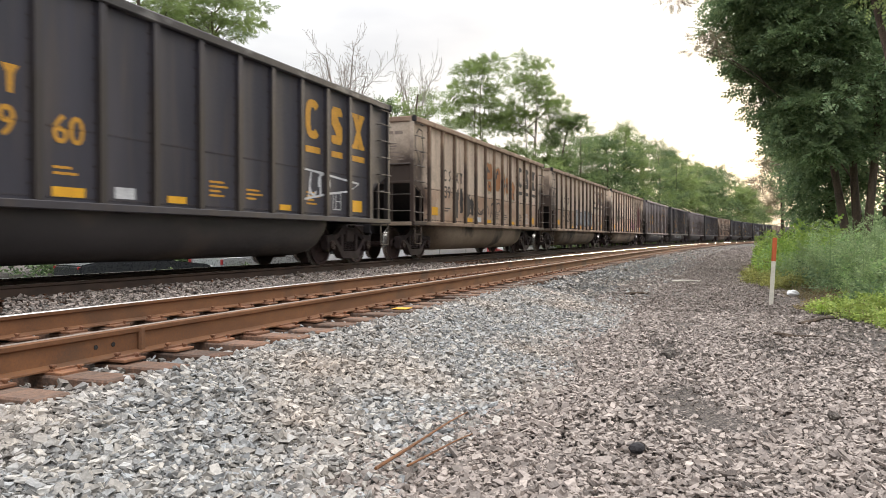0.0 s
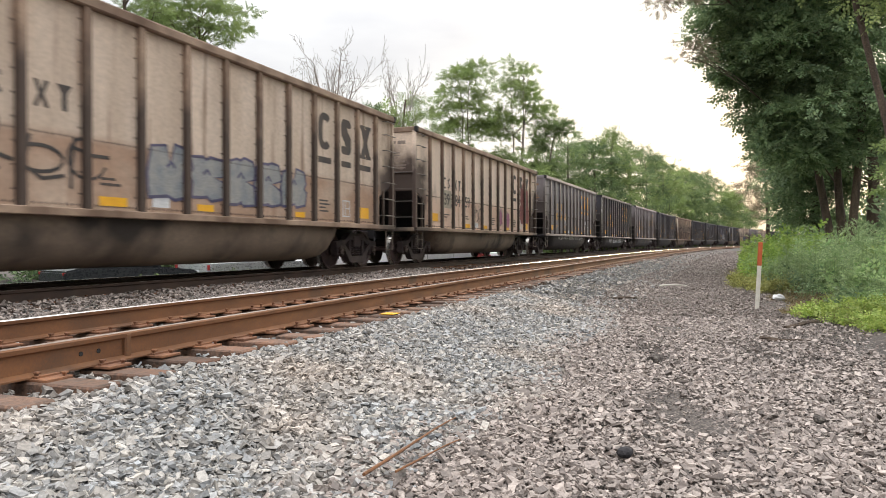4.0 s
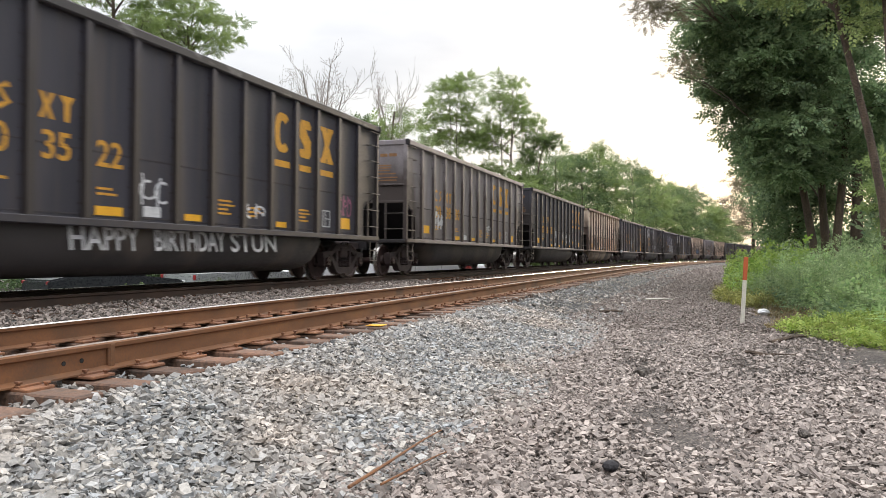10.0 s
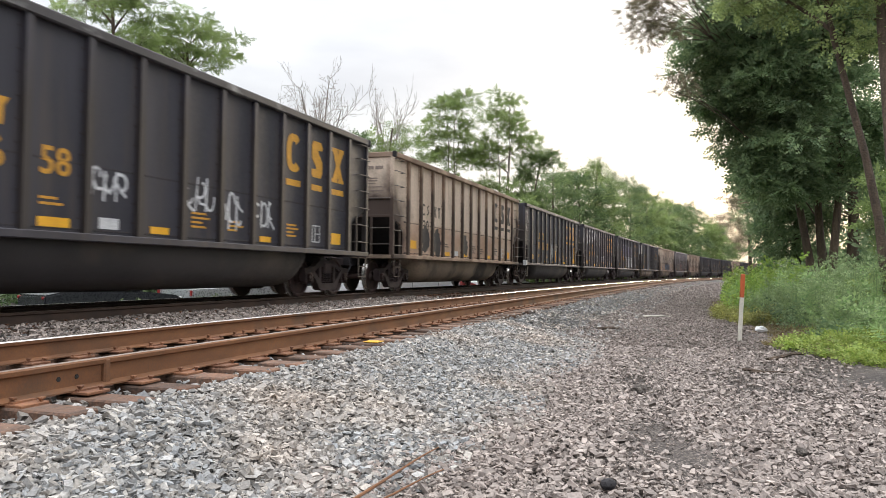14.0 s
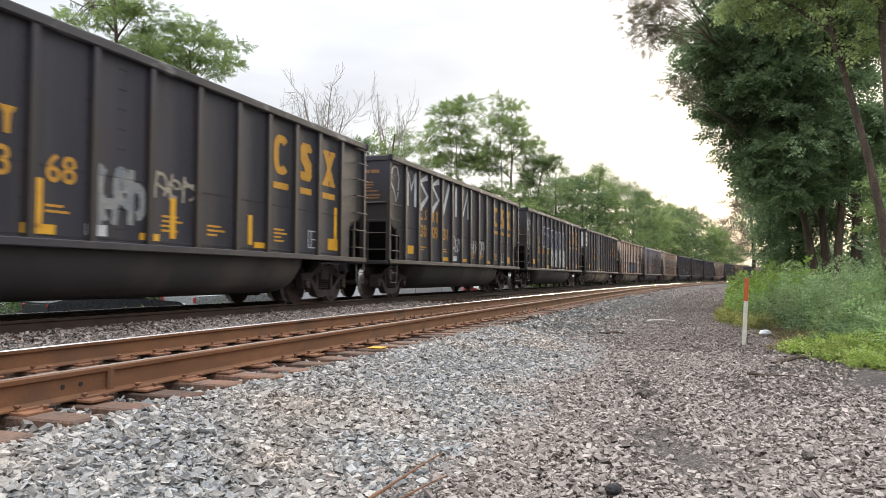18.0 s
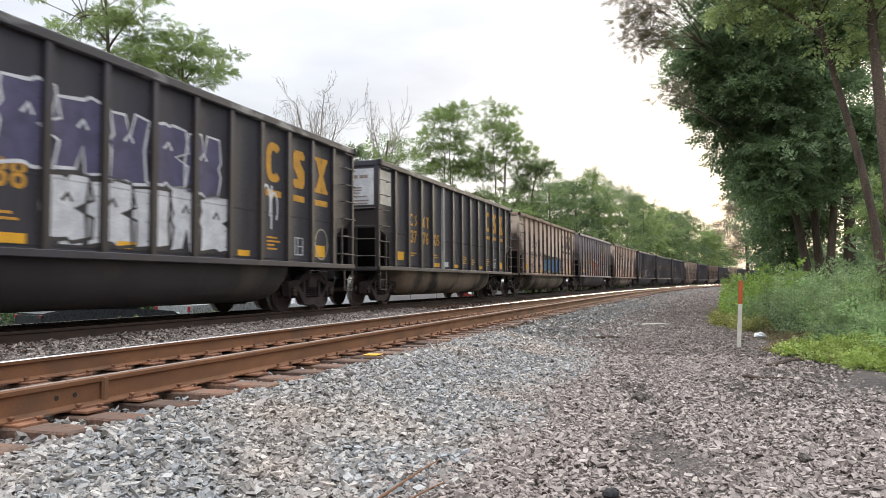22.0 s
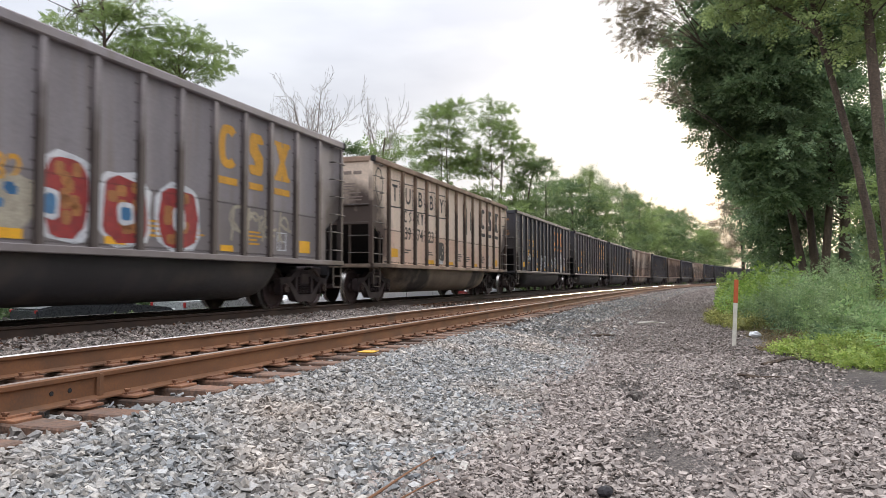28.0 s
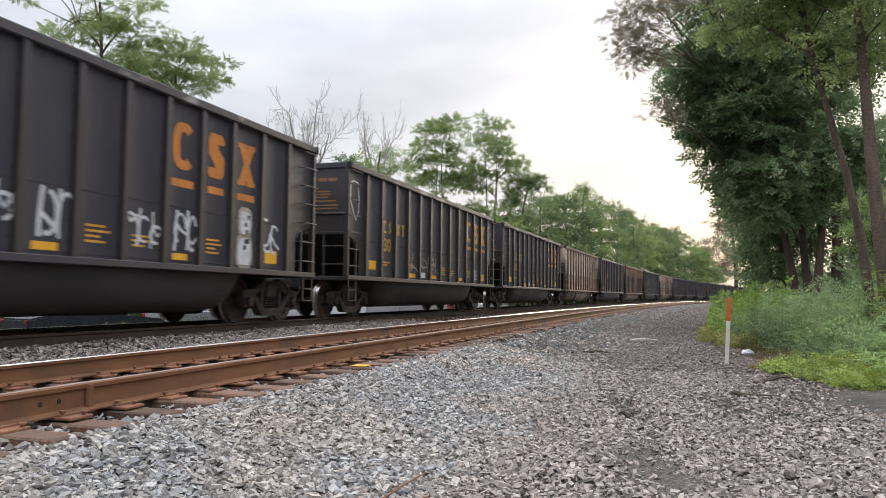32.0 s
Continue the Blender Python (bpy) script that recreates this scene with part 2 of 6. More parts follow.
CHORD_WORN = surface("worn_chord_paint", (0.052, 0.048, 0.052), (0.035, 0.033, 0.036), 0.9, 22, 0.6, 0.0, 0.2, 0.005, 0.2, c=(0.24, 0.235, 0.23), c_scale=1.1, c_cut=(0.55, 0.70), c_stretch=(1.2, 3, 3), per_object=0.2)
RIVET_RUST = surface("rivet_rust", (0.065, 0.048, 0.042), (0.04, 0.032, 0.03), 4, 30, 0.7, 0.2, 0.1, 0.002, 0.2)
PAINT_GREY = surface("car_grey_paint", (0.25, 0.222, 0.228), (0.195, 0.172, 0.178), 0.7, 22, 0.6, 0.0, 0.12, 0.004, 0.14, c=(0.20, 0.165, 0.15), c_cut=(0.5, 0.78), per_object=0.1, soot=(0.06, 0.045, 0.04), dust=(0.17, 0.145, 0.14), **STREAK)
PAINT_TAN = surface("car_tan_paint", (0.60, 0.485, 0.385), (0.49, 0.38, 0.29), 0.8, 18, 0.75, 0.0, 0.15, 0.004, 0.16, stretch=(3, 1, 0.6), c=(0.20, 0.115, 0.075), c_scale=1.0, c_cut=(0.57, 0.74), c_stretch=(5, 1, 0.3), per_object=0.12, soot=(0.045, 0.027, 0.022), dust=(0.36, 0.225, 0.15))
TAN_STEEL = surface("car_tan_ribs", (0.34, 0.24, 0.17), (0.20, 0.13, 0.092), 1.5, 25, 0.8, 0.0, 0.15, 0.004, 0.2, c=(0.12, 0.07, 0.045), c_scale=1.3, c_cut=(0.5, 0.7), per_object=0.2, soot=(0.045, 0.03, 0.024))
PAINT_PALE = surface("car_pale_tan_paint", (0.75, 0.605, 0.485), (0.66, 0.52, 0.405), 0.8, 18, 0.75, 0.0, 0.15, 0.004, 0.12, stretch=(3, 1, 0.6), c=(0.30, 0.17, 0.11), c_scale=1.0, c_cut=(0.61, 0.78), c_stretch=(5, 1, 0.3), per_object=0.08, soot=(0.045, 0.027, 0.022), dust=(0.60, 0.40, 0.29))
PAINT_BROWN = surface("car_sooty_brown", (0.33, 0.22, 0.155), (0.20, 0.13, 0.092), 0.9, 18, 0.8, 0.0, 0.15, 0.004, 0.2, stretch=(5, 1, 0.4), c=(0.07, 0.045, 0.036), c_scale=1.2, c_cut=(0.5, 0.66), c_stretch=(6, 1, 0.3), per_object=0.12, soot=(0.035, 0.024, 0.02))
BELLY_BROWN = surface("belly_brown", (0.33, 0.25, 0.185), (0.16, 0.115, 0.085), 0.5, 18, 0.75, 0.0, 0.15, 0.004, 0.2, c=(0.045, 0.035, 0.03), c_scale=0.7, c_cut=(0.51, 0.64), per_object=0.15)
BELLY_DARK = surface("belly_dark", (0.048, 0.042, 0.043), (0.028, 0.025, 0.027), 0.5, 18, 0.6, 0.0, 0.15, 0.004, 0.2, c=(0.09, 0.07, 0.058), c_scale=0.7, c_cut=(0.52, 0.7), per_object=0.2)
UNDER = surface("underframe_grime", (0.027, 0.023, 0.025), (0.016, 0.014, 0.016), 3, 40, 0.8, 0.0, 0.4, 0.006, 0.3)
TRUCK = surface("truck_casting", (0.064, 0.044, 0.043), (0.036, 0.026, 0.027), 4, 50, 0.8, 0.2, 0.4, 0.005, 0.3)
WHEEL = surface("wheel_steel", (0.082, 0.050, 0.046), (0.044, 0.029, 0.028), 5, 50, 0.6, 0.4, 0.2, 0.003, 0.25)
TREAD = surface("wheel_tread", (0.55, 0.53, 0.50), (0.4, 0.38, 0.36), 5, 50, 0.3, 0.9, 0.1, 0.001, 0.15)
COAL_AND_HOLE = surface("coal_and_hole_black", (0.02, 0.02, 0.02), (0.012, 0.012, 0.012), 3, 25, 0.9, 0, 0.9, 0.03, 0.4)
GRAF_WHITE = surface("spray_white", (0.66, 0.66, 0.67), (0.5, 0.5, 0.52), 5, 30, 0.6, 0, 0.05, 0.001, 0.15)
GRAF_BLACK = surface("spray_black", (0.035, 0.03, 0.03), (0.06, 0.05, 0.045), 3, 30, 0.7, 0, 0.05, 0.001, 0.2)
GRAF_BLUE = surface("spray_blue", (0.035, 0.12, 0.25), (0.06, 0.17, 0.31), 3, 30, 0.6, 0, 0.05, 0.001, 0.15)
GRAF_RED = surface("spray_red", (0.33, 0.04, 0.035), (0.22, 0.03, 0.03), 6, 30, 0.6, 0, 0.05, 0.001, 0.15)
GRAF_MAROON = surface("spray_maroon", (0.16, 0.04, 0.04), (0.22, 0.06, 0.055), 4, 30, 0.7, 0, 0.05, 0.001, 0.2)
GRAF_ORANGE = surface("spray_orange", (0.40, 0.17, 0.055), (0.30, 0.12, 0.045), 4, 30, 0.7, 0, 0.05, 0.001, 0.25)
GRAF_PURPLE = surface("spray_purple", (0.09, 0.08, 0.15), (0.06, 0.055, 0.10), 4, 30, 0.6, 0, 0.05, 0.001, 0.2)
GRAF_GREEN = surface("spray_pale_green", (0.36, 0.40, 0.20), (0.28, 0.32, 0.17), 4, 30, 0.6, 0, 0.05, 0.001, 0.2)
GRAF_CREAM = surface("spray_cream", (0.42, 0.37, 0.28), (0.30, 0.26, 0.20), 4, 30, 0.7, 0, 0.05, 0.001, 0.25)
GRAF_HAZE = surface("spray_blue_haze", (0.30, 0.29, 0.27), (0.20, 0.215, 0.23), 4, 30, 0.7, 0, 0.05, 0.001, 0.25)
GRAF_PINK = surface("spray_pink", (0.33, 0.12, 0.20), (0.26, 0.09, 0.15), 4, 30, 0.7, 0, 0.05, 0.001, 0.25)
YELLOW = surface("yellow_reflector", (0.80, 0.42, 0.02), (0.72, 0.36, 0.02), 6, 60, 0.6, 0, 0.1, 0.002, 0.12)
LETTER = surface("letter_yellow", (0.62, 0.31, 0.035), (0.5, 0.25, 0.03), 5, 40, 0.7, 0, 0.1, 0.002, 0.3)
LETTER_ORANGE = surface("letter_orange", (0.60, 0.22, 0.04), (0.48, 0.17, 0.03), 5, 40, 0.7, 0, 0.1, 0.002, 0.3)
LETTER_DIM = surface("letter_faded_orange", (0.30, 0.15, 0.055), (0.20, 0.10, 0.045), 5, 40, 0.7, 0, 0.1, 0.002, 0.3)
LETTER_FADED = surface("letter_faded_brown", (0.20, 0.155, 0.13), (0.28, 0.22, 0.18), 5, 40, 0.7, 0, 0.1, 0.002, 0.25)
LETTER_DARK = surface("letter_dark", (0.05, 0.045, 0.042), (0.08, 0.06, 0.05), 5, 40, 0.7, 0, 0.1, 0.002, 0.2)
WHITE = surface("white_marking", (0.62, 0.62, 0.62), (0.46, 0.46, 0.47), 4, 40, 0.7, 0, 0.1, 0.002, 0.2)
POST_WHITE = surface("post_white", (0.72, 0.68, 0.60), (0.60, 0.55, 0.47), 6, 50, 0.6, 0, 0.1, 0.002, 0.12)
POST_RED = surface("post_orange", (0.55, 0.12, 0.035), (0.45, 0.09, 0.03), 6, 50, 0.6, 0, 0.1, 0.002, 0.15)
BARK = surface("bark", (0.12, 0.085, 0.06), (0.07, 0.05, 0.037), 3, 30, 0.95, 0, 0.9, 0.03, 0.4, stretch=(3, 3, 0.6))
DEAD_BARK = surface("dead_bark", (0.33, 0.285, 0.25), (0.24, 0.205, 0.18), 3, 30, 0.9, 0, 0.5, 0.01, 0.25)
LEAF_NEAR = leafy("leaf_deep_green", (0.125, 0.20, 0.10), (0.285, 0.37, 0.18), 0.5)
LEAF_OLIVE = leafy("leaf_olive_green", (0.21, 0.275, 0.10), (0.40, 0.47, 0.19), 0.54)
LEAF_MID = leafy("leaf_green", (0.125, 0.185, 0.070), (0.25, 0.32, 0.125), 0.5)
LEAF_WOOD = leafy("leaf_wood_green", (0.095, 0.150, 0.060), (0.19, 0.255, 0.105), 0.46)
LEAF_LIGHT = leafy("leaf_light_green", (0.19, 0.26, 0.085), (0.31, 0.39, 0.145), 0.54)
LEAF_WARM = leafy("leaf_brownish", (0.22, 0.185, 0.12), (0.32, 0.28, 0.18), 0.5)
WEED = leafy("weed_green", (0.20, 0.34, 0.12), (0.47, 0.60, 0.27), 0.5)
WEED_GREY = leafy("weed_grey_green", (0.20, 0.295, 0.13), (0.43, 0.52, 0.26), 0.5)
VINE = leafy("vine_yellow_green", (0.23, 0.33, 0.07), (0.45, 0.52, 0.14), 0.45)
VINE_GREEN = leafy("vine_bright_green", (0.20, 0.34, 0.06), (0.42, 0.54, 0.13), 0.48)
OLIVE = leafy("weed_olive", (0.24, 0.25, 0.07), (0.40, 0.39, 0.12), 0.4)
DRY = leafy("dry_grass", (0.17, 0.12, 0.06), (0.30, 0.24, 0.11), 0.3)
CAR_WHITE = surface("vehicle_white", (0.72, 0.72, 0.72), (0.66, 0.66, 0.67), 1, 20, 0.35, 0, 0.0, 0.001, 0.05)
CAR_SILVER = surface("vehicle_silver", (0.42, 0.43, 0.44), (0.38, 0.39, 0.40), 1, 20, 0.3, 0.5, 0.0, 0.001, 0.05)
CAR_RED = surface("vehicle_red", (0.36, 0.03, 0.03), (0.30, 0.025, 0.025), 1, 20, 0.35, 0, 0.0, 0.001, 0.05)
CAR_DARK = surface("vehicle_dark", (0.03, 0.032, 0.036), (0.024, 0.026, 0.03), 1, 20, 0.3, 0, 0.0, 0.001, 0.05)
RUBBER = surface("rubber", (0.02, 0.02, 0.02), (0.028, 0.027, 0.026), 6, 50, 0.85, 0, 0.2, 0.003, 0.2)
GLASS_DARK = surface("tinted_glass", (0.02, 0.024, 0.026), (0.02, 0.024, 0.026), 1, 5, 0.08, 0, 0.0, 0.001, 0.0)
ASPHALT = surface("lot_asphalt", (0.05, 0.05, 0.052), (0.035, 0.035, 0.036), 1.5, 60, 0.9, 0, 0.4, 0.004, 0.25)


# ---- building helpers ----
def mesh_of(name, verts, faces, mats, which=None, smooth=False):
    me = bpy.data.meshes.new(name)
    me.from_pydata([tuple(v) for v in verts], [], faces)
    for m in mats if isinstance(mats, (list, tuple)) else [mats]:
        me.materials.append(m)
    if which is not None:
        me.polygons.foreach_set("material_index", which)
    if smooth:
        me.polygons.foreach_set("use_smooth", [True] * len(me.polygons))
    me.update()
    return me


def tri_mesh(name, v, f, mats, which=None, smooth=False):
    """A big triangle mesh from arrays, made quickly."""
    me = bpy.data.meshes.new(name)
    me.vertices.add(len(v))
    me.vertices.foreach_set("co", np.ascontiguousarray(v, dtype=np.float32).ravel())
    me.loops.add(f.size)
    me.loops.foreach_set("vertex_index", np.ascontiguousarray(f, dtype=np.int32).ravel())
    me.polygons.add(len(f))
    me.polygons.foreach_set("loop_start", np.arange(0, f.size, f.shape[1], dtype=np.int32))
    for m in mats if isinstance(mats, (list, tuple)) else [mats]:
        me.materials.append(m)
    if which is not None:
        me.polygons.foreach_set("material_index", np.asarray(which, dtype=np.int32))
    me.polygons.foreach_set("use_smooth", np.full(len(f), smooth, dtype=bool))
    me.update(calc_edges=True)
    return me


def part(name, bm, material, parent, label="", place=None):
    """One mesh object under a thing or a part; bm may be a bmesh or a ready mesh."""
    if isinstance(bm, bmesh.types.BMesh):
        me = bpy.data.meshes.new(name)
        bm.to_mesh(me)
        bm.free()
    else:
        me = bm
    if material and not me.materials:
        me.materials.append(material)
    ob = new(name, me)
    ob.parent = parent
    if place:
        ob.matrix_basis = place
    if label:
        ob["label"] = label
    return ob


def box(bm, x0, x1, y0, y1, z0, z1, bevel=0.0, mat=0):
    g = bmesh.ops.create_cube(bm, size=1.0, matrix=Matrix.Translation(((x0 + x1) / 2, (y0 + y1) / 2, (z0 + z1) / 2)) @ Matrix.Diagonal((x1 - x0, y1 - y0, z1 - z0, 1)))
    if bevel:
        es = list({e for v in g["verts"] for e in v.link_edges})
        bmesh.ops.bevel(bm, geom=es, offset=bevel, segments=1, affect="EDGES")
    return bm


def a_box(x0, x1, y0, y1, z0, z1, bevel=0.0):
    return box(bmesh.new(), x0, x1, y0, y1, z0, z1, bevel)


def rod(bm, p, q, r, sides=6):
    p, q = Vector(p), Vector(q)
    d = q - p
    bmesh.ops.create_cone(bm, cap_ends=True, segments=sides, radius1=r, radius2=r, depth=d.length,
                          matrix=Matrix.Translation((p + q) / 2) @ d.to_track_quat("Z", "Y").to_matrix().to_4x4())
    return bm


def prism(bm, outline, y0, y1):
    """An outline in x, z drawn out from y0 to y1."""
    a = [bm.verts.new((x, y0, z)) for x, z in outline]
    b = [bm.verts.new((x, y1, z)) for x, z in outline]
    bm.faces.new(a)
    bm.faces.new(b[::-1])
    for i in range(len(a)):
        j = (i + 1) % len(a)
        bm.faces.new((a[j], a[i], b[i], b[j]))
    bmesh.ops.recalc_face_normals(bm, faces=bm.faces[:])
    return bm


def sweep(name, profile, u0, stations, mats, which):
    """A closed profile in u, z carried along the curve of the track."""
    v, f, w = [], [], []
    n = len(profile)
    for s in stations:
        v += [at(u0 + u, s, z) for u, z in profile]
    for i in range(len(stations) - 1):
        for j in range(n):
            k = (j + 1) % n
            f.append((i * n + j, i * n + k, (i + 1) * n + k, (i + 1) * n + j))
            w.append(which[j])
    f += [tuple(range(n))[::-1], tuple((len(stations) - 1) * n + j for j in range(n))]
    w += [0, 0]
    return mesh_of(name, v, f, mats, w)


# ---- ground: one sheet to the horizon ----
def make_ground():
    us = np.concatenate([[-1500, -600, -200, -100, -60, -40, -26, -18], np.arange(-12, 6.5, 0.2), np.arange(6.5, 15, 0.6), [18, 25, 40, 80, 200, 600, 1500]])
    ss = np.concatenate([[-1500, -500, -150, -60, -30], np.arange(-15, 40, 0.4), np.arange(40, 120, 2.0), np.arange(120, 560, 10.0), [700, 1200, 2500]])
    rng = np.random.default_rng(3)
    U, S = np.meshgrid(us, ss, indexing="ij")
    uc, sc = np.clip(U, -100, 100), np.clip(S, -60, 560)
    x, y = at_many(uc, sc)
    x, y = x + (U - uc), y + (S - sc)
    z = ground_z(U)
    soft = np.clip((U - 1.0) / 2.0, 0, 1) * np.clip((60 - np.abs(S)) / 20, 0, 1)
    z = z - 0.03 * ((U > -8.2) & (U < 5.6)) + soft * (0.035 * np.sin(U * 1.9 + S * 0.7) * np.sin(S * 0.45 - U) + rng.normal(0, 0.006, U.shape))
    nu, ns = U.shape
    idx = np.arange(nu * ns).reshape(nu, ns)
    f = np.stack([idx[:-1, :-1], idx[1:, :-1], idx[1:, 1:], idx[:-1, 1:]], -1).reshape(-1, 4)
    um = np.repeat((us[:-1] + us[1:])[:, None] / 2, ns - 1, 1).ravel()
    which = np.select([(um > -8.6) & (um < 2.1), (um >= 2.1) & (um < 5.0), (um > -18) & (um < -9.5)], [1, 2, 3], 0)
    ob = new("ground", tri_mesh("ground", np.stack([x, y, z], -1).reshape(-1, 3), f, [EARTH, BED, PATH_BED, ASPHALT], which))
    return tagged(ob, "dark trodden earth and cinders beside the railway", "ground", kind="structure")


make_ground()


# ---- tracks ----
RAIL_PROFILE = ((-0.07, -0.186), (0.07, -0.186), (0.07, -0.176), (0.012, -0.158), (0.009, -0.05), (0.034, -0.036), (0.037, -0.01), (0.027, 0.0), (-0.027, 0.0), (-0.037, -0.01), (-0.034, -0.036), (-0.009, -0.05), (-0.012, -0.158), (-0.07, -0.176))
STATIONS = list(np.arange(-30, 60, 1.5)) + list(np.arange(60, 200, 4.0)) + list(np.arange(200, 540, 10.0))


def make_track(u_mid, label, bright, steel):
    track = tagged(new("railway_track"), label, "railway track", kind="structure")
    for side in (1, -1):
        me = sweep("rail", RAIL_PROFILE, u_mid + side * GAUGE / 2, STATIONS, [steel, RAIL_HEAD if side > 0 else RAIL_SHINY], [1 if j == 7 or (j == 6 and side < 0) else 0 for j in range(14)])
        part("rail", me, None, track, "rust-brown steel rail with a worn bright top")
    bm = box(bmesh.new(), -0.115, 0.115, -1.3, 1.3, -0.385, -0.205, 0.012)
    tie_me = bpy.data.meshes.new("tie")
    bm.to_mesh(tie_me)
    bm.free()
    tie_me.materials.append(TIE_WOOD)
    bm = bmesh.new()
    box(bm, -0.1, 0.1, -0.19, 0.17, -0.204, -0.184, 0.004)
    box(bm, -0.085, 0.085, -0.105, -0.075, -0.186, -0.172)
    box(bm, -0.085, 0.085, 0.075, 0.105, -0.186, -0.172)
    plate_me = bpy.data.meshes.new("tie_plate")
    bm.to_mesh(plate_me)
    bm.free()
    plate_me.materials.append(PLATE_RUST)
    bm = bmesh.new()
    box(bm, -0.009, 0.009, -0.009, 0.009, -0.19, -0.145)
    box(bm, -0.016, 0.016, -0.022, 0.014, -0.152, -0.138, 0.003)
    spike_me = bpy.data.meshes.new("spike")
    bm.to_mesh(spike_me)
    bm.free()
    spike_me.materials.append(PLATE_RUST)
    rnd = random.Random(8)
    first = 3.4824 - 12 * 0.49859
    count = 110 if bright else 60
    for i in range(count):
        s = first + i * 0.49859
        base = along(u_mid, s)
        ob = new("tie", tie_me)
        ob.parent = track
        ob.matrix_basis = base @ pose(rnd.uniform(-0.02, 0.02), rnd.uniform(-0.04, 0.04), rnd.uniform(-0.012, 0.004), 0, 0, rnd.uniform(-1.2, 1.2))
        for side in (1, -1):
            pl = new("tie_plate", plate_me)
            pl.parent = track
            pl.matrix_basis = base @ pose(0, side * GAUGE / 2, 0, 0, 0, 180 if side > 0 else 0)
            if i < 44:
                for dx, dy in ((-0.06, -0.085), (0.06, 0.088), (0.055, -0.15), (-0.05, 0.14)):
                    if rnd.random() < 0.75:
                        sp = new("spike", spike_me)
                        sp.parent = track
                        up = rnd.choice((-0.02, -0.02, -0.014, 0.006)) if abs(dy) > 0.1 else -0.008
                        sp.matrix_basis = base @ pose(dx, side * GAUGE / 2 + dy, up, rnd.uniform(-5, 5), rnd.uniform(-5, 5), 0 if dy < 0 else 180)
    bm = bmesh.new()
    for i in range(count, 900):
        s = first + i * 0.49859
        if s > 230:
            break
        bmesh.ops.create_cube(bm, size=1.0, matrix=along(u_mid, s, -0.28) @ Matrix.Diagonal((0.23, 2.6, 0.15, 1)))
    rest = part("tie", bm, TIE_WOOD, track, "weathered timber ties receding along the line")
    rest["kind"] = "stuff"
    return track


near_track = make_track(-GAUGE / 2, "empty railway track with brown rusty rails on timber ties", True, RAIL_RUST)
far_track = make_track(-FAR_MID, "railway track under the coal train, dark brown rails", False, RAIL_DARK)


# ---- ballast and path stones ----
def stone_shapes(n, rng):
    """Angular broken stones: blocks of eight jittered corners."""
    cube = np.array([(x, y, z) for x in (-1, 1) for y in (-1, 1) for z in (-1, 1)], float)
    quads = np.array([(0, 1, 3, 2), (4, 6, 7, 5), (0, 4, 5, 1), (2, 3, 7, 6), (1, 5, 7, 3)])
    return [cube * rng.uniform(0.4, 1.0, (8, 3)) for _ in range(n)], quads


def scatter_stones(name, label, count, u_range, s_range, size, mat, seed, power=1.0, lift=0.3, keep=None, tilt=0.42, rise=0.0):
    rng = np.random.default_rng(seed)
    shapes, quads = stone_shapes(24, rng)
    shapes = np.array(shapes)
    u = rng.uniform(*u_range, count)
    s = s_range[0] + (s_range[1] - s_range[0]) * rng.random(count) ** power
    if keep is not None:
        ok = keep(u, s, rng)
        u, s = u[ok], s[ok]
    count = len(u)
    x, y = at_many(u, s)
    k = size * np.minimum(rng.lognormal(0, 0.3, count), 2.0)
    yaw, tip, roll = rng.uniform(0, 2 * np.pi, count), rng.normal(0, tilt, count), rng.normal(0, tilt, count)
    cy, sy, ct, st, cr, sr = np.cos(yaw), np.sin(yaw), np.cos(tip), np.sin(tip), np.cos(roll), np.sin(roll)
    rot = np.stack([cy * ct, cy * st * sr - sy * cr, cy * st * cr + sy * sr, sy * ct, sy * st * sr + cy * cr, sy * st * cr - cy * sr, -st, ct * sr, ct * cr], -1).reshape(-1, 3, 3)
    flat = np.stack([rng.uniform(0.9, 1.6, count), rng.uniform(0.6, 1.05, count), rng.uniform(0.25, 0.6, count)], -1)
    v = shapes[rng.integers(0, 24, count)] * (flat * k[:, None] / 2)[:, None, :]
    v = np.einsum("nij,nvj->nvi", rot, v)
    z = ground_z(u) + rise + k * rng.uniform(lift - 0.5, lift + 0.25, count)
    v += np.stack([x, y, z], -1)[:, None, :]
    f = quads[None] + 8 * np.arange(count)[:, None, None]
    ob = new(name, tri_mesh(name, v.reshape(-1, 3), f.reshape(-1, 4), mat))
    return tagged(ob, label, "gravel", kind="stuff")


def clear_of_ties(u, s, rng):
    first = 3.4824 - 12 * 0.49859
    on_tie = np.abs((s - first + 0.249) % 0.49859 - 0.249) < 0.13
    near = (u > -2.06) & (u < 0.5)
    far = (u > -6.9) & (u < -4.2)
    return ~((near | far) & on_tie)


def wedge(u, s):
    """The fan of ground before the camera's place, with a margin."""
    x, y = at_many(u, s)
    return (x > -1.10 * y - 0.7) & (x < 0.38 * y + 0.7)


def shoulder(u, s, rng):
    return wedge(u, s) & ((u > 0.62) | clear_of_ties(u, s, rng)) & (rng.random(len(u)) < np.clip((2.62 + 0.12 * np.sin(s * 1.3) - u) / 0.5, 0, 1))


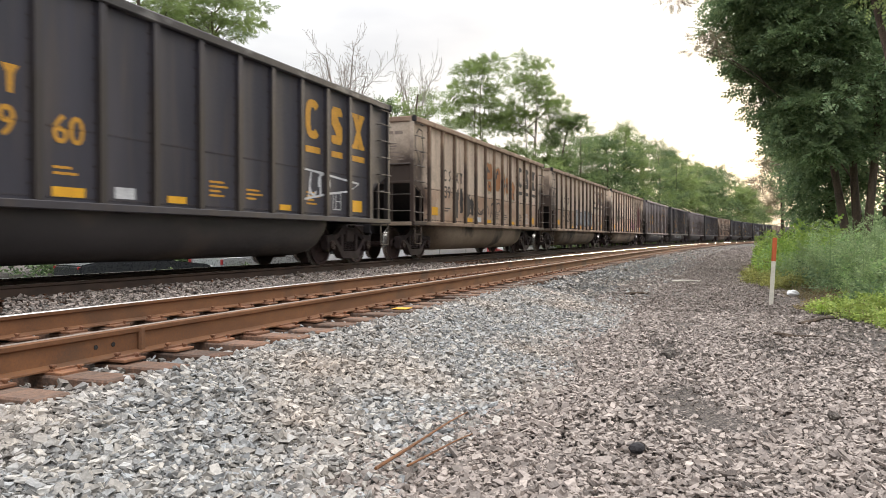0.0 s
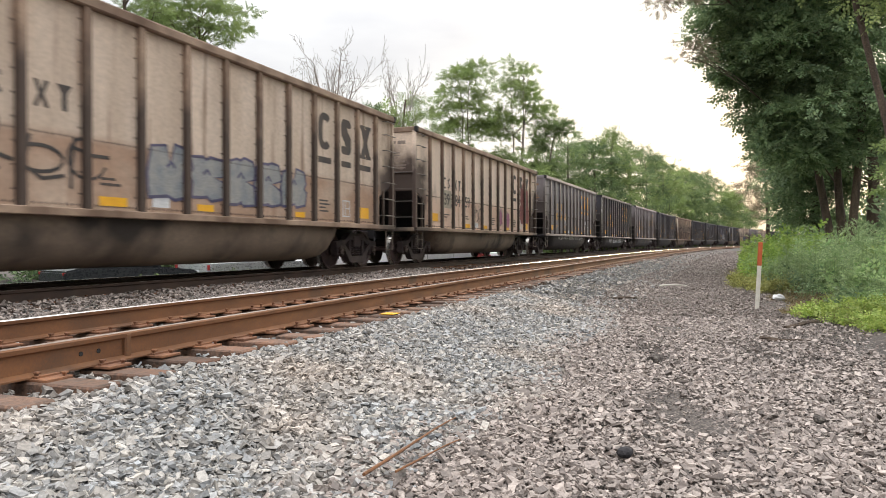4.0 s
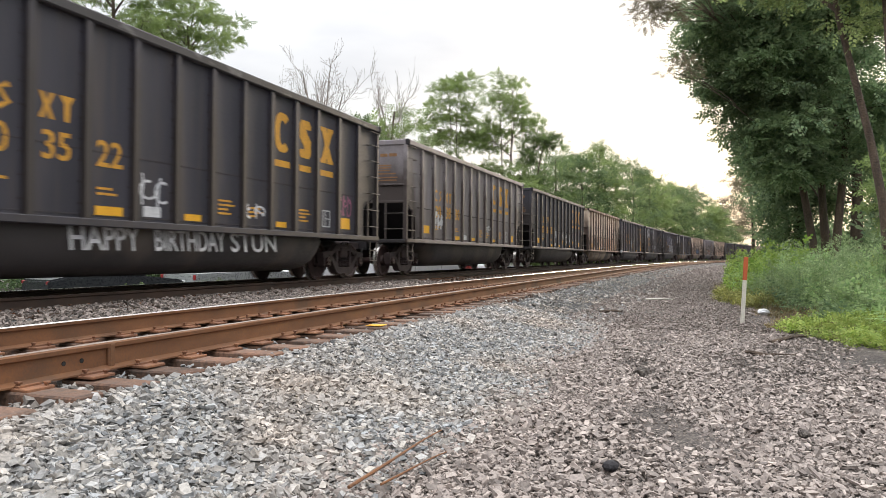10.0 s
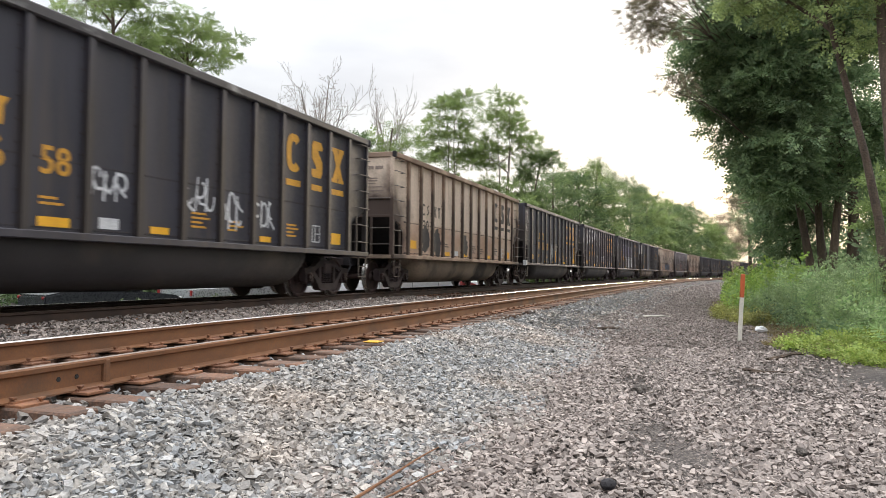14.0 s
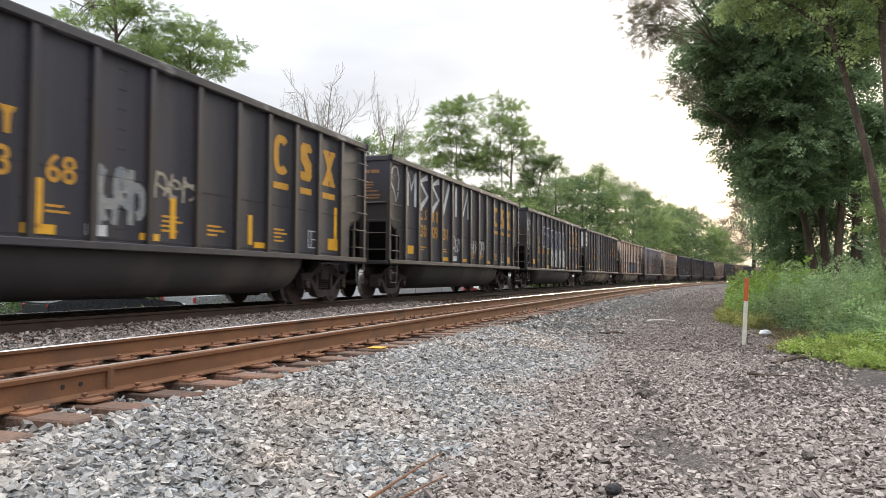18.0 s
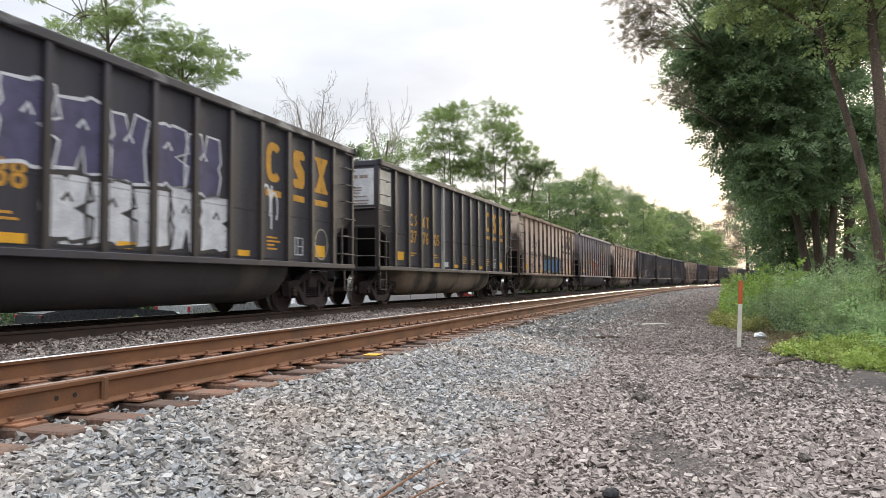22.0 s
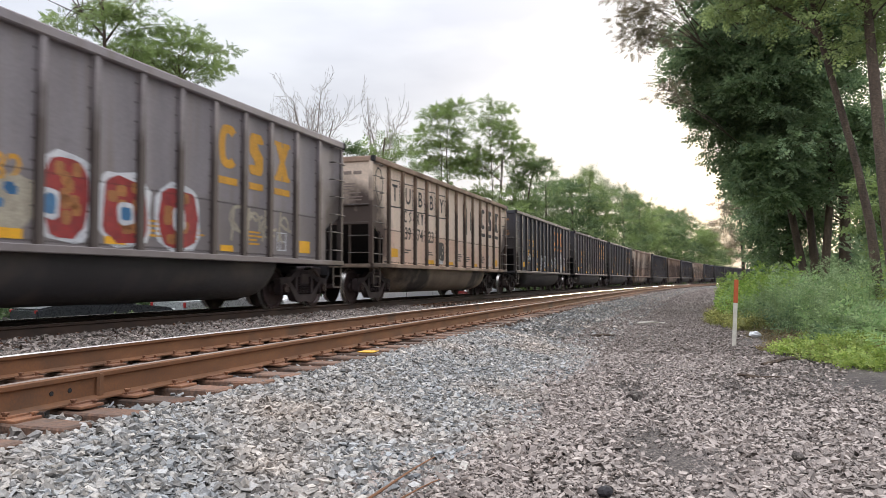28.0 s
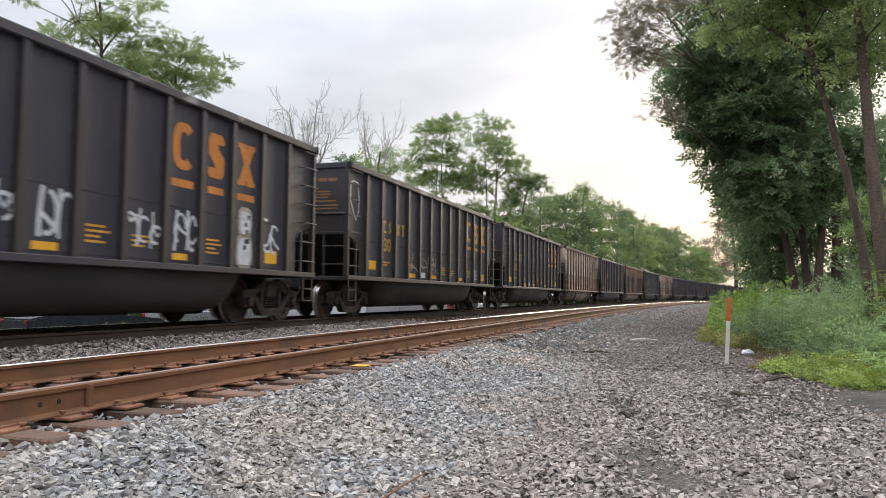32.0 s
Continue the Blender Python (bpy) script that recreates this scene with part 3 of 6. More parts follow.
def trodden(u, s, rng):
    """Gravel thins out where feet and wheels have bared the earth."""
    mid = np.interp(s, (3, 4.9, 5.7, 8.5, 12), (4.1, 3.86, 3.72, 3.3, 3.2)) + 0.10 * np.sin(s * 1.9)
    bare = np.exp(-((u - mid) / 0.26) ** 2) * np.clip(0.75 + 0.5 * np.sin(s * 2.3 + 1.0), 0.15, 1.1)
    bare = bare + np.clip((s - 7.0) / 1.6, 0, 1) * np.clip((u - 4.1 - 0.25 * np.sin(s * 1.3)) / 0.5, 0, 1) * (0.82 + 0.2 * np.sin(s * 2.3 + u * 3))
    bare = bare + 0.55 * np.clip(np.sin(s * 1.15 + u * 0.7) * np.sin(u * 2.6 - s * 0.4 + 1.0) - 0.25, 0, 1) * (u > 2.9)
    return wedge(u, s) & (rng.random(len(u)) < np.clip(1.0 - 0.9 * bare, 0.07, 1) * np.clip((u - 1.95 - 0.12 * np.sin(s * 1.3)) / 0.45, 0, 1))


scatter_stones("ballast", "coarse grey crushed-stone ballast on the track shoulder", 84000, (0.45, 2.75), (1.8, 13), 0.034, STONE, 11, 1.5, 0.22, shoulder)
scatter_stones("ballast", "grey crushed-stone ballast between the ties", 20000, (-4.7, 0.45), (2.0, 15), 0.042, STONE, 12, 1.2, 0.1, lambda u, s, rng: wedge(u, s) & clear_of_ties(u, s, rng))
scatter_stones("ballast", "brownish ballast heaped between the two tracks", 9000, (-4.78, -2.15), (3.5, 22), 0.046, PATH_STONE, 17, 1.3, 0.1, lambda u, s, rng: wedge(u, s), rise=0.085)
scatter_stones("path_gravel", "brownish flat gravel of the trackside path", 74000, (1.75, 6.2), (2.6, 12.5), 0.034, PATH_STONE, 13, 1.5, 0.12, trodden)
scatter_stones("path_gravel", "fine dark grit on the trodden soil", 22000, (2.4, 6.2), (2.7, 13), 0.014, GRIT, 18, 1.3, 0.2, lambda u, s, rng: wedge(u, s))
scatter_stones("ballast", "grey ballast receding along the line", 20000, (-8.0, 2.5), (12, 40), 0.048, STONE, 14, 1.4, 0.1, clear_of_ties)
scatter_stones("path_gravel", "fine brownish gravel receding along the path", 24000, (1.7, 5.2), (11.0, 42), 0.038, PATH_FINE, 15, 1.4, 0.12)
scatter_stones("path_gravel", "brownish gravel far along the path", 9000, (2.0, 5.0), (40, 120), 0.065, PATH_FINE, 19, 1.3, 0.05)
scatter_stones("ballast", "ballast and gravel far along the line", 9000, (-8.0, 2.2), (36, 110), 0.08, PATH_STONE, 16, 1.3, 0.0, clear_of_ties)

# ---- the coal train ----
BODY, PITCH, SIDE, TOP, SILL = 14.5, 1.02, 1.50, 3.92, 1.02
POSTS = [1.15 + PITCH * i for i in range(13)]


def lathe(profile, seg=24):
    """A profile of (radius, y) turned about the y axis."""
    bm = bmesh.new()
    rings = [[bm.verts.new((r * math.cos(a), y, r * math.sin(a))) for a in (2 * math.pi * k / seg for k in range(seg))] for r, y in profile]
    for a, b in zip(rings, rings[1:]):
        for k in range(seg):
            bm.faces.new((a[k], a[(k + 1) % seg], b[(k + 1) % seg], b[k]))
    bm.faces.new(rings[0][::-1])
    bm.faces.new(rings[-1])
    bmesh.ops.recalc_face_normals(bm, faces=bm.faces[:])
    return bm


def keep(bm, name, *mats):
    me = bpy.data.meshes.new(name)
    bm.to_mesh(me)
    bm.free()
    for m in mats:
        me.materials.append(m)
    return me


def wheel_mesh():
    bm = bmesh.new()
    for sgn in (1, -1):
        prof = [(0.10, 0.66), (0.40, 0.685), (0.485, 0.685), (0.485, 0.712), (0.462, 0.722), (0.457, 0.80), (0.455, 0.815), (0.40, 0.815), (0.37, 0.775), (0.16, 0.76), (0.13, 0.83), (0.07, 0.83)]
        one = lathe([(r, sgn * y) for r, y in prof])
        me = bpy.data.meshes.new("tmp")
        one.to_mesh(me)
        one.free()
        bm.from_mesh(me)
        bpy.data.meshes.remove(me)
    rod(bm, (0, -0.95, 0), (0, 0.95, 0), 0.075, 10)
    for sgn in (1, -1):
        rod(bm, (0, sgn * 0.93, 0), (0, sgn * 1.13, 0), 0.10, 14)
        for k in range(3):
            a = 2 * math.pi * k / 3
            rod(bm, (0.055 * math.cos(a), sgn * 1.12, 0.055 * math.sin(a)), (0.055 * math.cos(a), sgn * 1.15, 0.055 * math.sin(a)), 0.018, 6)
    for f in bm.faces:
        c = f.calc_center_median()
        r = math.hypot(c.x, c.z)
        f.material_index = 1 if 0.455 < r and 0.68 < abs(c.y) < 0.82 else 0
    return keep(bm, "wheelset", WHEEL, TREAD)


def frame_mesh():
    bm = bmesh.new()
    top = [(-1.10, 0.66), (-0.62, 0.70), (-0.36, 0.86), (0.36, 0.86), (0.62, 0.70), (1.10, 0.66), (1.10, 0.54), (0.66, 0.56), (0.40, 0.70), (-0.40, 0.70), (-0.66, 0.56), (-1.10, 0.54)]
    prism(bm, top, -0.07, 0.07)
    low = [(-0.80, 0.60), (-0.68, 0.60), (-0.30, 0.30), (0.30, 0.30), (0.68, 0.60), (0.80, 0.60), (0.42, 0.18), (0.32, 0.14), (-0.32, 0.14), (-0.42, 0.18)]
    prism(bm, low, -0.09, 0.09)
    for sgn in (1, -1):
        box(bm, sgn * 0.36 - 0.055, sgn * 0.36 + 0.055, -0.075, 0.075, 0.28, 0.74, 0.01)
        prism(bm, [(sgn * 0.89 + dx, z) for dx, z in ((-0.17, 0.36), (-0.12, 0.30), (-0.12, 0.52), (0.12, 0.52), (0.12, 0.30), (0.17, 0.36), (0.21, 0.64), (-0.21, 0.64))], -0.085, 0.085)
    return keep(bm, "side_frame", TRUCK)


def spring_mesh():
    """One coil spring, a wound bar."""
    v, f = [], []
    turns, per, sides = 5, 9, 4
    n = turns * per
    for i in range(n + 1):
        a, z = 2 * math.pi * i / per, 0.31 + 0.25 * i / n
        c, t = (0.062 * math.cos(a), 0.062 * math.sin(a)), (math.cos(a), math.sin(a))
        for k in range(sides):
            b = 2 * math.pi * k / sides
            v.append((c[0] + 0.016 * math.cos(b) * t[0], c[1] + 0.016 * math.cos(b) * t[1], z + 0.016 * math.sin(b)))
    for i in range(n):
        for k in range(sides):
            f.append((i * sides + k, i * sides + (k + 1) % sides, (i + 1) * sides + (k + 1) % sides, (i + 1) * sides + k))
    return mesh_of("spring", v, f, TRUCK)


WHEEL_ME, FRAME_ME, SPRING_ME = wheel_mesh(), frame_mesh(), spring_mesh()


def a_truck(car, x):
    truck = part("truck", keep(box(bmesh.new(), -0.2, 0.2, -1.1, 1.1, 0.52, 0.8, 0.03), "truck", TRUCK), None, car, "grimy cast-steel truck", pose(x, 0, 0))
    for sgn in (1, -1):
        part("side_frame", FRAME_ME, None, truck, place=pose(0, sgn * 1.0, 0))
        for x_ in (-0.17, 0.0, 0.17):
            part("spring", SPRING_ME, None, truck, place=pose(x_, sgn * 1.0, 0))
        part("wheelset", WHEEL_ME, None, truck, "steel wheelset with bright worn treads", pose(sgn * 0.89, 0, 0.457))
    return truck


def rung_mesh():
    """A bent round bar, its ends turned back to the wall."""
    bm = bmesh.new()
    for p, q in (((-0.29, -0.06, 0), (0.29, -0.06, 0)), ((-0.28, -0.06, 0), (-0.28, 0.06, 0)), ((0.28, -0.06, 0), (0.28, 0.06, 0))):
        rod(bm, p, q, 0.013, 6)
    return keep(bm, "rung", RUNG_STEEL)


RUNG_STEEL = surface("rung_steel", (0.16, 0.14, 0.13), (0.09, 0.078, 0.07), 4, 30, 0.6, 0.2, 0.1, 0.002, 0.2)
RUNG_ME = rung_mesh()


def tub_mesh():
    """The rounded bathtub belly between the trucks, its ends sloped up."""
    bm = bmesh.new()
    sec = [(1.36, 1.06), (1.38, 0.86), (1.33, 0.66), (1.22, 0.45), (1.02, 0.31), (0.74, 0.25), (0.30, 0.24)]
    sec = sec + [(-y, z) for y, z in sec[::-1]]
    rings = []
    for x, k in ((2.55, 0.0), (2.72, 0.55), (3.0, 0.9), (3.25, 1.0), (7.25, 1.0), (11.25, 1.0), (11.5, 0.9), (11.78, 0.55), (11.95, 0.0)):
        rings.append([bm.verts.new((x, y * (0.86 + 0.14 * k), 1.06 + (z - 1.06) * (0.35 + 0.65 * k))) for y, z in sec])
    for a, b in zip(rings, rings[1:]):
        for j in range(len(sec) - 1):
            f = bm.faces.new((a[j], a[j + 1], b[j + 1], b[j]))
            f.smooth = True
    bm.faces.new(rings[0])
    bm.faces.new(rings[-1][::-1])
    bmesh.ops.recalc_face_normals(bm, faces=bm.faces[:])
    return bm


def make_car(paint, belly, ribs):
    """A bathtub coal gondola; x runs from its leading end to its trailing end, the visible side is at -y."""
    car = new("coal_gondola")
    for sgn in (-1, 1):
        y0, y1 = (sgn * SIDE, sgn * (SIDE - 0.012)) if sgn > 0 else (-SIDE, -SIDE + 0.012)
        out = [(0.06, TOP - 0.02), (BODY - 0.06, TOP - 0.02), (BODY - 0.06, 2.15), (BODY - 0.82, 1.80), (BODY - 0.82, SILL + 0.02), (0.82, SILL + 0.02), (0.82, 1.80), (0.06, 2.15)]
        part("side_sheet", prism(bmesh.new(), out, min(y0, y1), max(y0, y1)), paint, car)
        if sgn < 0:
            bm = bmesh.new()
            prism(bm, [(-0.055, SILL + 0.05), (0.055, SILL + 0.05), (0.055, TOP - 0.06), (-0.055, TOP - 0.06)], -SIDE - 0.08, -SIDE)
            post_me = keep(bm, "side_post", ribs)
            for x in POSTS:
                part("side_post", post_me, None, car, place=pose(x, 0, 0))
        part("top_chord", a_box(0.0, BODY, sgn * (SIDE + 0.03) - 0.075, sgn * (SIDE + 0.03) + 0.075, TOP - 0.15, TOP, 0.02), CHORD_WORN if ribs is PAINT_BLACK else ribs, car)
        part("side_sill", a_box(0.0, BODY, sgn * (SIDE + 0.02) - 0.07, sgn * (SIDE + 0.02) + 0.07, SILL - 0.05, SILL + 0.06, 0.012), ribs, car)
    for x0, d in ((0.0, 1), (BODY, -1)):
        a, b = sorted((x0 + d * 0.04, x0 + d * 0.06))
        part("end_wall", a_box(a, b, -SIDE, SIDE, 2.12, TOP - 0.03), paint, car)
        a, b = sorted((x0, x0 + d * 0.12))
        part("end_chord", a_box(a, b, -SIDE - 0.05, SIDE + 0.05, TOP - 0.155, TOP - 0.004, 0.02), ribs, car)
        a, b = sorted((x0 - d * 0.012, x0 + d * 0.10))
        for sgn in (-1, 1):
            part("corner_gusset", a_box(a, b, sgn * (SIDE + 0.06) - 0.06, sgn * (SIDE + 0.06) + 0.06, TOP - 0.16, TOP + 0.012, 0.02), UNDER, car)
        a, b = sorted((x0 + d * 0.005, x0 + d * 0.05))
        part("end_rib", a_box(a, b, -SIDE, SIDE, 2.6, 2.66, 0.01), paint, car)
        part("end_rib", a_box(a, b, -SIDE, SIDE, 2.1, 2.17, 0.01), paint, car)
        slope = bmesh.new()
        prism(slope, [(x0 + d * 0.07, 2.13), (x0 + d * 2.3, 1.08), (x0 + d * 2.3, 1.05), (x0 + d * 0.07, 2.10)], -SIDE + 0.02, SIDE - 0.02)
        part("slope_sheet", slope, UNDER, car)
        for sgn in (-1, 1):
            a, b = sorted((x0 + d * 0.0, x0 + d * 0.11))
            part("corner_post", a_box(a, b, sgn * SIDE - 0.06, sgn * SIDE + 0.06, SILL, TOP - 0.1, 0.012), paint, car)
        a, b = sorted((x0 - d * 0.02, x0 + d * 0.9))
        part("end_platform", a_box(a, b, -SIDE, SIDE, SILL - 0.06, SILL + 0.04, 0.01), belly, car)
        # the corner ladder on the visible side: bent rungs, a stile, and a step under the sill
        for k, z in enumerate((1.32, 1.74, 2.16, 2.58, 2.98, 3.38, 3.72)):
            part("rung", RUNG_ME, None, car, place=pose(x0 + d * 0.34, -SIDE - 0.06 if k > 1 else -SIDE - 0.03, z))
        stile = bmesh.new()
        box(stile, *sorted((x0 + d * 0.56, x0 + d * 0.61)), -SIDE - 0.03, -SIDE + 0.02, SILL, 1.95)
        part("stile", stile, ribs, car)
        part("stile", a_box(*sorted((x0 + d * 0.01, x0 + d * 0.05)), -0.92, -0.86, SILL, 2.12), ribs, car)
        for z in (1.35, 1.80, 2.62):
            part("grab_iron", RUNG_ME, None, car, place=pose(x0 - d * 0.02, -1.18, z, 0, 0, -90 * d))
        st = bmesh.new()
        for xx in (0.1, 0.52):
            box(st, *sorted((x0 + d * (xx - 0.02), x0 + d * (xx + 0.02))), -SIDE - 0.06, -SIDE - 0.04, 0.45, SILL)
        for z in (0.46, 0.72):
            box(st, *sorted((x0 + d * 0.1, x0 + d * 0.52)), -SIDE - 0.07, -SIDE - 0.03, z - 0.012, z + 0.012)
        part("step", st, ribs, car)
        cp = bmesh.new()
        box(cp, *sorted((x0 - d * 0.62, x0 + d * 0.3)), -0.1, 0.1, 0.76, 0.96, 0.02)
        box(cp, *sorted((x0 - d * 0.79, x0 - d * 0.55)), -0.17, 0.15, 0.72, 1.0, 0.05)
        part("coupler", cp, TRUCK, car)
        bow = [(x0 - d * (0.3 + 0.08 * k), -0.45 + 0.03 * k, 0.78 - 0.32 * math.sin(math.pi * k / 7)) for k in range(7)]
        part("air_hose", tri_mesh("air_hose", *pipe(bow, [0.022] * 7, 5), UNDER), None, car)
        a_truck(car, x0 + d * 1.23)
    rows = bmesh.new()
    for b0, b1 in zip([0.82] + POSTS, POSTS + [BODY - 0.82]):
        for k in range(9):
            x = b0 + 0.1 + (b1 - b0 - 0.2) * k / 8
            for z in (2.02, 1.13):
                bmesh.ops.create_cone(rows, cap_ends=True, segments=4, radius1=0.024, radius2=0.014, depth=0.014, matrix=Matrix.Translation((x, -SIDE - 0.005, z)) @ Matrix.Rotation(radians(90), 4, "X"))
    for x in POSTS:
        for k in range(9):
            for dx in (-0.085, 0.085):
                bmesh.ops.create_cone(rows, cap_ends=True, segments=4, radius1=0.02, radius2=0.012, depth=0.016, matrix=Matrix.Translation((x + dx, -SIDE - 0.006, 1.28 + 0.29 * k)) @ Matrix.Rotation(radians(90), 4, "X"))
    part("rivet", rows, RIVET_RUST, car)["kind"] = "stuff"
    part("belly_tub", tub_mesh(), belly, car, "rounded steel belly between the trucks")
    part("centre_sill", a_box(-0.1, BODY + 0.1, -0.3, 0.3, 0.74, 1.05, 0.02), UNDER, car)
    coal = bmesh.new()
    nx, ny = 30, 7
    g = [[coal.verts.new((0.3 + (BODY - 0.6) * i / nx, -1.42 + 2.84 * j / ny, TOP - 0.42 + 0.34 * math.sin(math.pi * j / ny) * (0.7 + 0.3 * math.sin(i * 1.7)) * min(1, i / 3, (nx - i) / 3))) for j in range(ny + 1)] for i in range(nx + 1)]
    for i in range(nx):
        for j in range(ny):
            coal.faces.new((g[i][j], g[i + 1][j], g[i + 1][j + 1], g[i][j + 1]))
    part("coal_load", coal, COAL_AND_HOLE, car, "heaped black coal just above the rim")
    return car


# ---- markings ----
TEXTS = {}


def text_mesh(chars, size, mat):
    """Built-in lettering, made solid and centred."""
    key = (chars, size, mat.name)
    if key not in TEXTS:
        cu = bpy.data.curves.new("t", "FONT")
        cu.body, cu.size, cu.align_x, cu.align_y, cu.resolution_u, cu.extrude, cu.offset = chars, size, "CENTER", "CENTER", 3, 0.002, 0.012 * size
        ob = new("t", cu)
        me = bpy.data.meshes.new_from_object(ob.evaluated_get(bpy.context.evaluated_depsgraph_get()))
        bpy.data.objects.remove(ob)
        me.materials.clear()
        me.materials.append(mat)
        TEXTS[key] = me
    return TEXTS[key]


def on_side(x, z, lift=0.004):
    return pose(x, -SIDE - lift, z, 90, 0, 0)


def plate(bm, x0, x1, z0, z1, lift=0.0):
    return box(bm, x0, x1, -SIDE - 0.005 - lift, -SIDE + 0.002, z0, z1)


def shape_on_side(outlines):
    bm = bmesh.new()
    for o in outlines:
        prism(bm, o, -SIDE - 0.005, -SIDE + 0.001)
    return bm


def open_ring(x, z, w, h, t, gap=0.75):
    """A thick ring, open towards +x."""
    angles = [gap + (2 * math.pi - 2 * gap) * k / 16 for k in range(17)]
    edge = lambda r, rz: [(x + r * math.copysign(abs(math.cos(a)) ** 0.75, math.cos(a)), z + rz * math.copysign(abs(math.sin(a)) ** 0.75, math.sin(a))) for a in angles]
    return edge(w / 2, h / 2), edge(w / 2 - t, h / 2 - t * 0.85)


def band(bm, outer, inner, lift=0.005):
    """The flat band between two open lines."""
    o = [bm.verts.new((x, -SIDE - lift, z)) for x, z in outer]
    i = [bm.verts.new((x, -SIDE - lift, z)) for x, z in inner]
    for k in range(len(o) - 1):
        bm.faces.new((o[k], o[k + 1], i[k + 1], i[k]))
    bmesh.ops.recalc_face_normals(bm, faces=bm.faces[:])
    if bm.faces[:][0].normal.y > 0:
        bmesh.ops.reverse_faces(bm, faces=bm.faces[:])
    return bm


def nicked_block(x, z, w, h):
    """A plain block with a nick in each flank."""
    a, b, lo, hi = x - w / 2, x + w / 2, z - h / 2, z + h / 2
    n, d = 0.12 * h, 0.44 * w
    return [(a + 0.06, lo), (b - 0.08, lo), (b, lo + 0.10), (b, z - 0.02), (b - 0.10, z + 0.07), (b - d * 0.75, z + 0.12), (b - d, z + 0.12 + n), (b - d * 0.3, z + 0.12 + n), (b, z + 0.14 + n),
            (b, hi - 0.10), (b - 0.08, hi), (a + 0.08, hi), (a, hi - 0.10), (a, z + 0.02), (a + 0.10, z - 0.07), (a + d * 0.75, z - 0.12), (a + d, z - 0.12 - n), (a + d * 0.3, z - 0.12 - n), (a, z - 0.14 - n), (a, lo + 0.06)]


def waisted_block(x, z, w, h):
    a, b, lo, hi, s_ = x - w / 2, x + w / 2, z - h / 2, z + h / 2, 0.11 * h
    return [(a, lo), (x - 0.02, lo), (x - 0.02, lo + s_), (x, lo + s_ * 1.5), (x + 0.02, lo + s_), (x + 0.02, lo), (b, lo), (b, lo + s_), (b - 0.05, lo + s_), (x + 0.15 * w, z), (b - 0.05, hi - s_), (b, hi - s_), (b, hi),
            (x + 0.02, hi), (x + 0.02, hi - s_), (x, hi - s_ * 1.5), (x - 0.02, hi - s_), (x - 0.02, hi), (a, hi), (a, hi - s_), (a + 0.05, hi - s_), (x - 0.15 * w, z), (a + 0.05, lo + s_), (a, lo + s_)]


def emblem(car, mat, first=10.84, z=3.05, h=0.80):
    """Three plain painted forms with bars under them, one to a bay."""
    for i, w in enumerate((0.58, 0.48, 0.60)):
        x = first + PITCH * i
        if i == 0:
            bm = band(bmesh.new(), *open_ring(x, z, w, h, 0.185))
        else:
            bm = shape_on_side([(nicked_block if i == 1 else waisted_block)(x, z, w, h)])
        part("emblem", bm, mat, car)
        part("emblem_bar", plate(bmesh.new(), x - w / 2, x + w / 2, z - h / 2 - 0.29, z - h / 2 - 0.16), mat, car)


